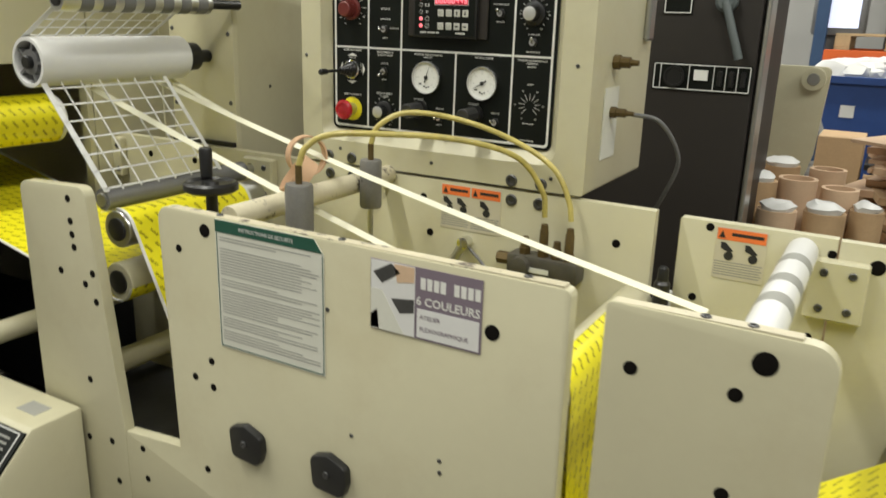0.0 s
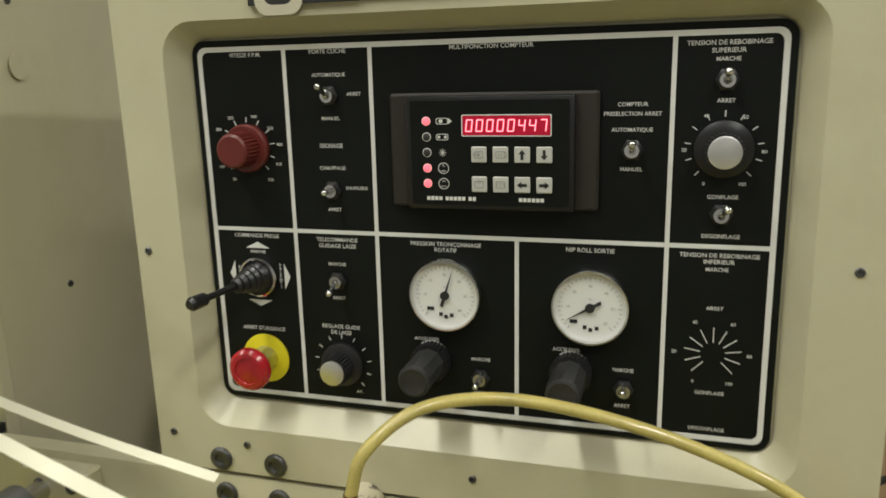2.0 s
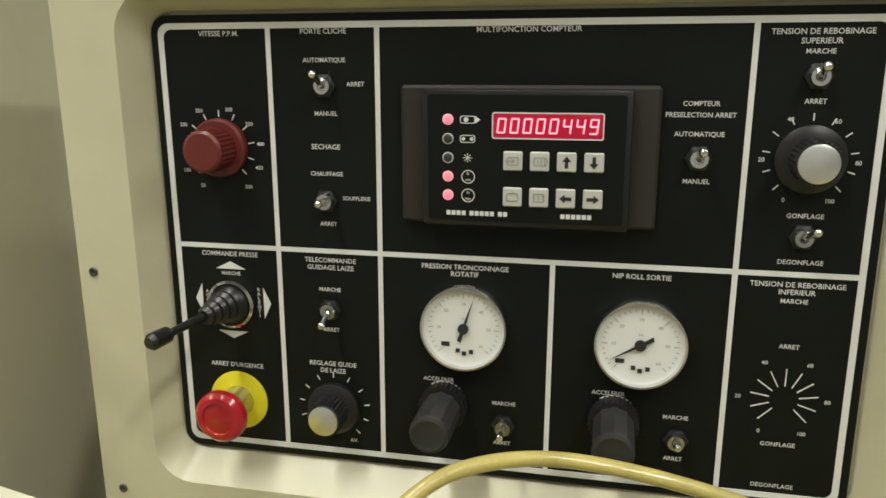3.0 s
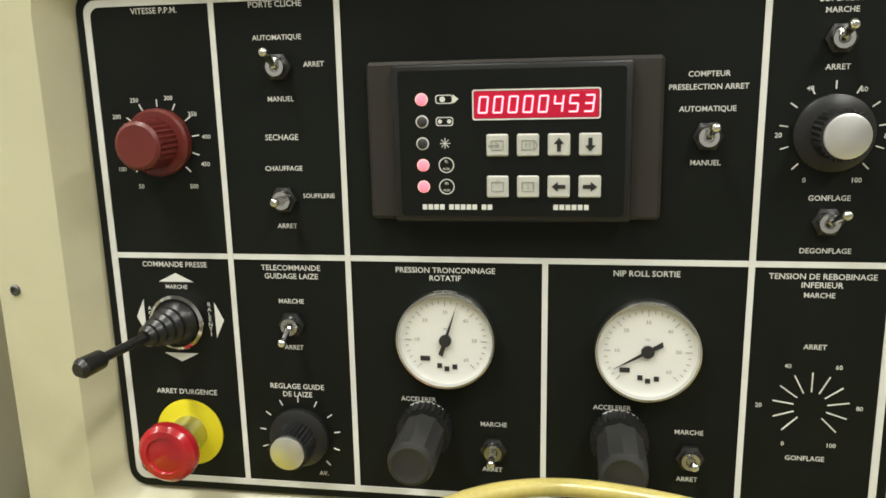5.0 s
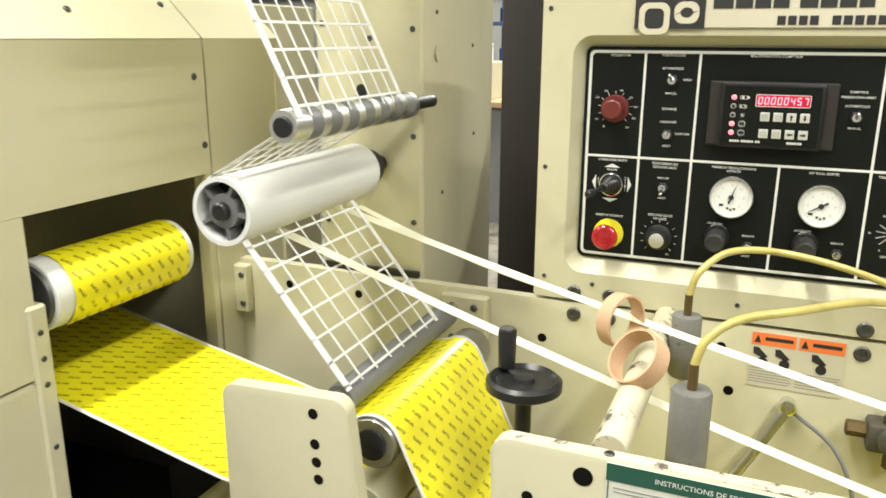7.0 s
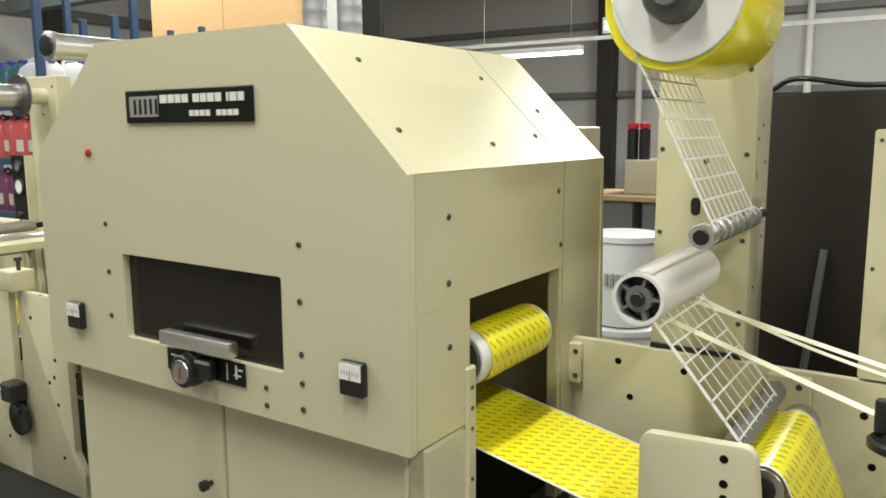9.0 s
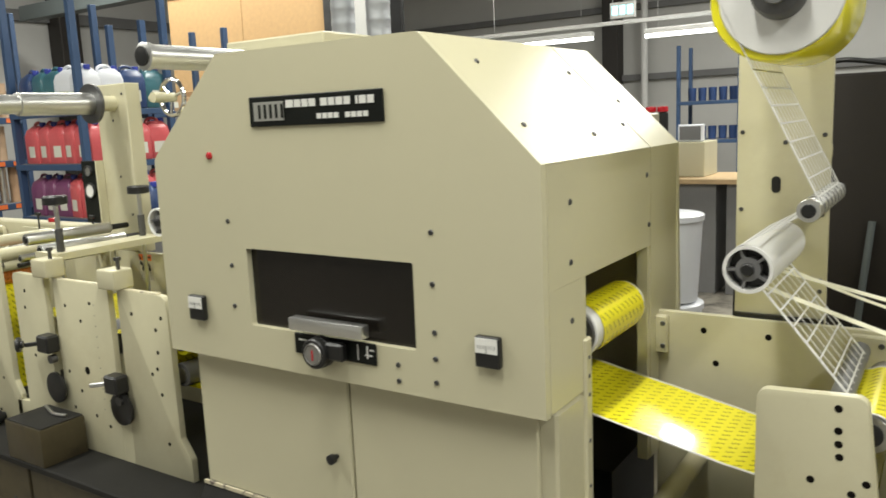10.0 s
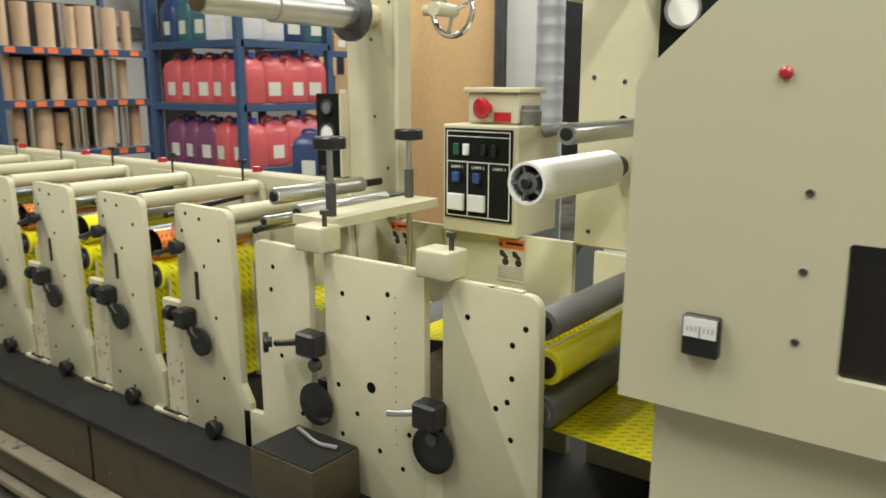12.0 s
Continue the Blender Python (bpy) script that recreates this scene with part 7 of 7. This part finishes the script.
# side rack behind with boxes
shelving("storage_rack", -5.65, -5.25, 1.95, 2.75, (0.6, 0.95, 1.28, 1.62), 2.3, "blue steel rack with small cardboard boxes", SHELF)
for z in (0.6, 0.95, 1.28, 1.62):
    for k in range(4):
        y = 2.05 + k * 0.18
        h = random.uniform(0.10, 0.19)
        b = thing("carton", "small brown cardboard carton with a white label", "carton", "cartons")
        part("box", box(BM(), -5.60, -5.30, y - 0.075, y + 0.075, z + 0.0005, z + h, 0.003), CARD, b)
        part("label_patch", box(BM(), -5.2995, -5.298, y - 0.04, y + 0.03, z + 0.03, z + 0.075), PAPER, b)

# ---- background beyond the console ----
rack = thing("pallet_rack", "blue and orange pallet rack with loaded pallets", "pallet rack")
for x in (0.35, 2.35, 4.4):
    for y in (6.4, 7.3):
        part("upright", box(BM(), x - 0.05, x + 0.05, y - 0.04, y + 0.04, 0, 3.4, 0.004), RACK_BLUE, rack)
    for k in range(4):
        part("brace", tube(BM(), (x, 6.44, 0.3 + k * 0.7), (x, 7.26, 0.9 + k * 0.7 if k % 2 == 0 else 0.1 + k * 0.7), 0.015, n=8), RACK_BLUE, rack)
for z in (0.99, 2.5):
    for y in (6.38, 7.32):
        part("beam", box(BM(), 0.40, 2.295, y - 0.02, y + 0.02, z, z + 0.11, 0.004), RACK_ORANGE, rack)
        part("beam", box(BM(), 2.405, 4.345, y - 0.02, y + 0.02, z, z + 0.11, 0.004), RACK_ORANGE, rack)


def make_pallet():
    p = thing("pallet", "raw wooden pallet with spaced deck boards", "pallet", "pallets")
    for y in (0, 0.25, 0.5, 0.75):
        part("deck_board", box(BM(), -0.45, 0.45, y, y + 0.12, 0.115, 0.137, 0.002), WOOD, p)
    for x in (-0.45, -0.06, 0.33):
        part("block", box(BM(), x, x + 0.12, 0.0, 0.87, 0.022, 0.1145, 0.003), WOOD, p)
        part("foot_board", box(BM(), x, x + 0.12, 0.0, 0.87, 0.0, 0.0215, 0.002), WOOD, p)
    return p


pal = make_pallet()
spots = [(0.92, 6.42, 1.101), (1.88, 6.42, 1.101), (2.95, 6.42, 1.101), (3.9, 6.42, 1.101), (1.45, 6.30, 0), (2.55, 6.30, 0), (3.6, 6.30, 0)]
pal.matrix_basis = pose(*spots[0])
for sp in spots[1:]:
    copy_thing(pal, pose(*sp))


def bale(x, y, z, w, d, h):
    b = thing("wrapped_load", "white film-wrapped stack on a pallet", "wrapped load", "wrapped loads")
    n = 5
    for i in range(n):
        part("layer", box(BM(), x - w / 2 + random.uniform(0, 0.015), x + w / 2 - random.uniform(0, 0.015), y + random.uniform(0, 0.015), y + d, z + h * i / n + 0.001, z + h * (i + 1) / n - 0.001, 0.012, 2), WHITE, b)


for x, y, z, w, d, h in ((1.12, 6.5, 1.239, 0.55, 0.7, 0.75), (1.80, 6.5, 1.239, 0.6, 0.7, 0.22), (2.5 + 0.25, 6.5, 1.239, 0.6, 0.7, 0.8), (3.7, 6.5, 1.239, 0.7, 0.7, 0.7), (1.40, 6.35, 0.138, 0.62, 0.7, 0.72), (2.45, 6.35, 0.138, 0.66, 0.7, 0.66), (3.5, 6.35, 0.138, 0.66, 0.7, 0.66)):
    bale(x, y, z, w, d, h)
mo = thing("monitor", "old grey cathode-ray monitor with a lit screen", "monitor")
mo.location = (-0.06, 0, -0.249)
part("case", box(BM(), 0.32, 0.74, 6.45, 6.85, 1.46, 1.87, 0.03, 2), SHELF, mo)
part("screen", box(BM(), 0.37, 0.69, 6.447, 6.4495, 1.53, 1.80), SCREEN, mo)
part("foot", box(BM(), 0.42, 0.64, 6.5, 6.75, 1.35, 1.4595), SHELF, mo)
skip = thing("waste_skip", "blue tipping waste skip heaped with white waste film", "waste skip")
bm = BM()
out = [(0.74, 0.12), (0.95, 0.12), (1.01, 0.68), (1.18, 1.04), (0.52, 1.04), (0.66, 0.68)]
f, g = [bm.verts.new((x, 4.9, z)) for x, z in out], [bm.verts.new((x, 5.8, z)) for x, z in out]
bm.faces.new(f), bm.faces.new(g[::-1])
for i in range(6):
    bm.faces.new((f[i], g[i], g[(i + 1) % 6], f[(i + 1) % 6]))
part("tub", bm, BLUE_BIN, skip)
part("rim", box(BM(), 0.50, 1.20, 4.87, 4.895, 1.02, 1.07, 0.004), BLUE_BIN, skip)
part("base", box(BM(), 0.70, 0.98, 4.95, 5.75, 0.0, 0.1195), BLACK, skip)
part("sticker", box(BM(), 0.72, 0.80, 4.896, 4.8985, 0.80, 0.88), WHITE, skip)
for i in range(26):
    bm = BM()
    bmesh.ops.create_icosphere(bm, subdivisions=2, radius=random.uniform(0.07, 0.14))
    for v in bm.verts:
        v.co *= 1 + 0.5 * noise.noise(v.co * 14 + Vector((i * 3.1, 0, 0)))
        v.co.z *= 0.6
    bmesh.ops.translate(bm, verts=bm.verts[:], vec=(random.uniform(0.58, 1.12), random.uniform(4.98, 5.7), 1.05 + random.uniform(0, 0.06)))
    part("film_wad", bm, WHITE, skip)
skip.location = (0.0, -0.70, 0)
skip.scale = (1, 1, 0.93)
tote = thing("black_tote", "black plastic tote with a yellow label", "tote")
part("tub", box(BM(), 0.96, 1.42, 3.1, 3.5, 0.0, 0.60, 0.02, 2), BLACK, tote)
part("rim", box(BM(), 0.93, 1.45, 3.07, 3.53, 0.60, 0.635, 0.006), BLACK, tote)
part("label_patch", box(BM(), 1.24, 1.37, 3.096, 3.0995, 0.38, 0.58), YELLOW, tote)
ct = thing("carton", "brown cardboard carton standing on the floor", "carton", "cartons")
part("box", box(BM(), 0.70, 0.915, 3.1, 3.4, 0, 0.75, 0.004), CARD, ct)
tube_spots = [(0.745, 1.31, 0.060, 0.72, CARD_PALE), (0.880, 1.36, 0.062, 0.72, CARD), (0.660, 1.46, 0.060, 0.78, CARD), (0.775, 1.52, 0.062, 0.79, CARD_PALE), (0.905, 1.53, 0.058, 0.77, CARD_PALE), (0.995, 1.46, 0.050, 0.72, CARD), (0.70, 1.70, 0.062, 0.80, CARD), (0.85, 1.72, 0.06, 0.80, CARD_PALE), (0.60, 1.62, 0.055, 0.80, CARD_PALE)]
for x, y, r, h, mt in tube_spots:
    t = thing("cardboard_tube", "large brown cardboard tube standing on the floor", "cardboard tube", "cardboard tubes")
    bm = BM()
    prof = [(0, r), (h, r), (h, r - 0.012), (0.02, r - 0.012)]
    lathe(bm, (x, y, 0), (0, 0, 1), prof, 28)
    part("tube_wall", bm, mt, t)
    if random.random() < 0.55:
        bm = BM()
        lathe(bm, (x, y, h - 0.06), (0, 0, 1), [(0, r - 0.016), (0.05, r - 0.014), (0.075, r - 0.004), (0.09, r - 0.03)], 14)
        for v in bm.verts:
            v.co += Vector((noise.noise(v.co * 30), noise.noise(v.co * 31 + Vector((5, 0, 0))), noise.noise(v.co * 29))) * 0.012
        part("film_liner", bm, WHITE, t, "crumpled clear film liner")
z = 0.0
for i in range(41):
    th = random.uniform(0.012, 0.026)
    w, d = random.uniform(0.26, 0.42), random.uniform(0.22, 0.34)
    q = [(-w, -d), (w, -d), (w, d * 0.5), (w * 0.6, d), (-w, d)]
    bm = BM()
    va = [bm.verts.new((x, y, 0)) for x, y in q]
    vb3 = [bm.verts.new((x, y, th)) for x, y in q]
    bm.faces.new(va[::-1]), bm.faces.new(vb3)
    for k in range(5):
        bm.faces.new((va[k], va[(k + 1) % 5], vb3[(k + 1) % 5], vb3[k]))
    o = solo("flat_carton", bm, random.choice((CARD, CARD_PALE, CARD_PALE, KRAFT)), "flattened brown carton in a loose stack", "flat carton", "flattened cartons")
    o.matrix_basis = pose(1.34 + random.uniform(-0.07, 0.07), 2.08 + random.uniform(-0.08, 0.08), z, random.uniform(-2.5, 2.5), random.uniform(-3, 3), random.uniform(-28, 28))
    z += th * 1.02
fp = thing("frame_plate", "cream machine frame plate with a roller stub", "machine plate")
part("plate", sheet(BM(), rounded([(0.44, 0.0), (0.44, 1.135), (0.79, 1.135), (0.77, 0.80), (0.72, 0.60), (0.72, 0.0)], [0, 0.01, 0.02, 0.02, 0.02, 0], 3), 2.00, 2.03, 0.002), CREAM, fp)
part("roller_stub", lathe(BM(), (0.735, 2.00, 1.09), (0, -1, 0), [(0, 0.042), (0.04, 0.042), (0.042, 0.024)], 24), CREAM, fp)
part("steel_stub", lathe(BM(), (0.735, 1.958, 1.09), (0, -1, 0), [(0, 0.023), (0.006, 0.021)], 20), STEEL, fp)
part("lock_nut", lathe(BM(), (0.54, 2.00, 0.83), (0, -1, 0), [(0, 0.028), (0.03, 0.028), (0.032, 0.014)], 6), DARK_STEEL, fp)

# ---- background beyond the hood ----
for z in (0.0, 0.40):
    p = thing("plastic_pail", "white plastic pail with printed marks", "pail", "pails")
    part("pail", lathe(BM(), (-1.13, 1.55, 0.22 + z), (0, 0, 1), [(0, 0.13), (0.36, 0.15), (0.362, 0.158), (0.385, 0.158), (0.39, 0.15)], 32), JUG_WHITE, p)
    for k in range(4):
        part("print_mark", box(BM(), -1.16 + k * 0.025, -1.145 + k * 0.025, 1.395, 1.405, 0.40 + z, 0.45 + z), GREY_INK, p)
solo("pail_stand", box(BM(), -1.40, -0.90, 1.3, 1.8, 0, 0.2195), WOOD, "low wooden stand under the pails", "stand")
bench = thing("work_bench", "work bench with a wooden top and dark cabinets", "bench")
part("bench_top", box(BM(), -2.6, -1.0, 4.3, 5.0, 0.88, 0.92, 0.004), WOOD, bench)
for x in (-2.55, -2.05, -1.55):
    part("drawer_unit", box(BM(), x, x + 0.42, 4.36, 4.95, 0.0, 0.879, 0.004), SHELF, bench)
dv = thing("bench_device", "cream bench device with a small screen", "device")
dv.location = (-0.21, 0, 0)
part("case", box(BM(), -2.05, -1.55, 4.5, 4.9, 0.921, 1.20, 0.006), CREAM_HOOD, dv)
part("screen_case", box(BM(), -1.78, -1.58, 4.55, 4.62, 1.201, 1.34, 0.008), JUG_WHITE, dv)
part("screen", box(BM(), -1.765, -1.595, 4.547, 4.5495, 1.215, 1.325), SHELF, dv)
for x in (-2.23, -2.13):
    c = thing("spray_bottle", "black bottle with a red cap on the bench device", "bottle", "bottles")
    part("bottle", lathe(BM(), (x, 4.6, 1.201), (0, 0, 1), [(0, 0.045), (0.24, 0.045), (0.25, 0.03)], 16), BLACK, c)
    part("cap", lathe(BM(), (x, 4.6, 1.451), (0, 0, 1), [(0, 0.045), (0.04, 0.045), (0.045, 0.03)], 16), RED, c)
for i, x in enumerate((-1.35, -1.2)):
    pp = thing("plastic_pail", "small dark blue pail on the bench", "pail", "pails")
    part("pail", lathe(BM(), (x, 4.6, 0.921), (0, 0, 1), [(0, 0.05), (0.12, 0.06), (0.13, 0.06)], 16), INK_BLUE, pp)
shelving("storage_rack", -2.9, -2.2, 7.6, 8.1, (0.6, 1.1, 1.55), 2.2, "blue steel rack with dark tins far behind", SHELF)
for z in (1.1, 1.55):
    for k in range(5):
        pp = thing("plastic_pail", "dark blue pail on the far rack", "pail", "pails")
        part("pail", lathe(BM(), (-2.78 + k * 0.12, 7.75, z), (0, 0, 1), [(0, 0.045), (0.15, 0.05), (0.155, 0.045)], 12), INK_BLUE, pp)
ex = thing("exit_sign", "lit green exit sign hanging on two rods", "exit sign")
ex.location = (-0.69, 0, 0.0)
part("box", box(BM(), -2.83, -2.53, 7.0, 7.05, 2.52, 2.70, 0.006), WHITE, ex)
for k in range(3):
    part("lit_mark", box(BM(), -2.80 + k * 0.09, -2.735 + k * 0.09, 6.996, 6.9995, 2.56, 2.66), SIGN_GREEN, ex)
for x in (-2.80, -2.56):
    part("rod", tube(BM(), (x, 7.02, 2.70), (x, 7.02, 5.5), 0.005, n=6), STEEL, ex)
for x in (-3.9, -1.7):
    solo("conduit", tube(BM(), (x, 9.3, 0), (x, 9.3, 5.5), 0.05, n=12), WHITE, "white conduit pipe against the hall wall", "pipe", "conduits")
solo("black_cable", rod(BM(), curve([(-0.49, 1.15, 1.575), (-0.40, 1.12, 1.61), (-0.2, 1.15, 1.585), (0.05, 1.15, 1.60), (0.3, 1.15, 1.64), (0.65, 1.16, 1.58)]), 0.009, 10), BLACK, "black cable lying on top of the dark cabinet", "cable")
solo("black_cable", rod(BM(), curve([(-0.53, 0.42, 1.60), (-0.55, 0.38, 1.45), (-0.54, 0.36, 1.2), (-0.56, 0.36, 0.9), (-0.55, 0.36, 0.5), (-0.56, 0.36, 0.01)]), 0.010, 10), BLACK, "black cable hanging beside the tower", "cable")
solo("steel_bar", rod(BM(), [(-0.36, 0.95, 0.0), (-0.33, 1.0, 0.5), (-0.28, 1.035, 1.07)], 0.012, 10), GREY_PAINT, "steel bar leaning on the dark cabinet", "bar")
# jug on the floor
fj = thing("floor_jug", "white plastic jug with a spout standing on the floor", "jug")
bm = BM()
lathe(bm, (-2.62, -0.98, 0), (0, 0, 1), [(0, 0.085), (0.01, 0.092), (0.17, 0.092), (0.21, 0.07), (0.235, 0.035), (0.25, 0.032)], 20)
part("can", bm, JUG_WHITE, fj)
part("spout", rod(BM(), curve([(-2.62, -0.98, 0.24), (-2.615, -0.98, 0.29), (-2.60, -0.975, 0.33), (-2.585, -0.97, 0.37)], 5), 0.016, 10), JUG_WHITE, fj)
part("handle", rod(BM(), curve([(-2.69, -0.98, 0.19), (-2.71, -0.98, 0.23), (-2.68, -0.98, 0.26), (-2.64, -0.98, 0.24)], 5), 0.011, 8), JUG_WHITE, fj)
# floor joints
for x in (-6.0, -5.1, -4.2, -3.3, -2.4):
    solo("floor_joint", box(BM(), x - 0.004, x + 0.004, -5.9, -0.76, 0.0005, 0.002), HOLE_DARK, "dark joint line in the concrete floor", "floor joint", "floor joints", "structure")


def turning(ob, per_second):
    """Key a steady turn about the axle, which lies along y."""
    rows, t = [], 0.0
    while t <= 12.0001:
        rows.append((round(t, 2), pose(*ob.location, 0, per_second * t, 0)))
        t += 0.5
    walk(ob, rows)


def counting(wheel, steps):
    """Key a counter wheel: one figure on at each moment named, after the first."""
    n, rows = steps[0][1], []
    x, y, z = wheel.location
    rows.append((0.0, pose(x, y, z, 36 * n)))
    for t, m in steps[1:]:
        rows += [(round(t - 0.05, 3), pose(x, y, z, 36 * n)), (round(t + 0.05, 3), pose(x, y, z, 36 * m))]
        n = m
    rows.append((12.0, pose(x, y, z, 36 * n)))
    walk(wheel, rows)


def motions():
    counting(units_wheel, [(0.0, 3)] + [(0.5 * k - 0.2, 3 + k) for k in range(1, 25)])
    counting(tens_wheel, [(0.0, 4), (3.3, 5), (8.3, 6)])
    turning(big, 32)
    turning(small, -70)
    turning(peel, -70)
    turning(tr1, 42)
    turning(tr2, -40)
    turning(inr, 26)
    turning(reel, 12)
    turning(sp2, 33)
    turning(yr, 38)


motions()
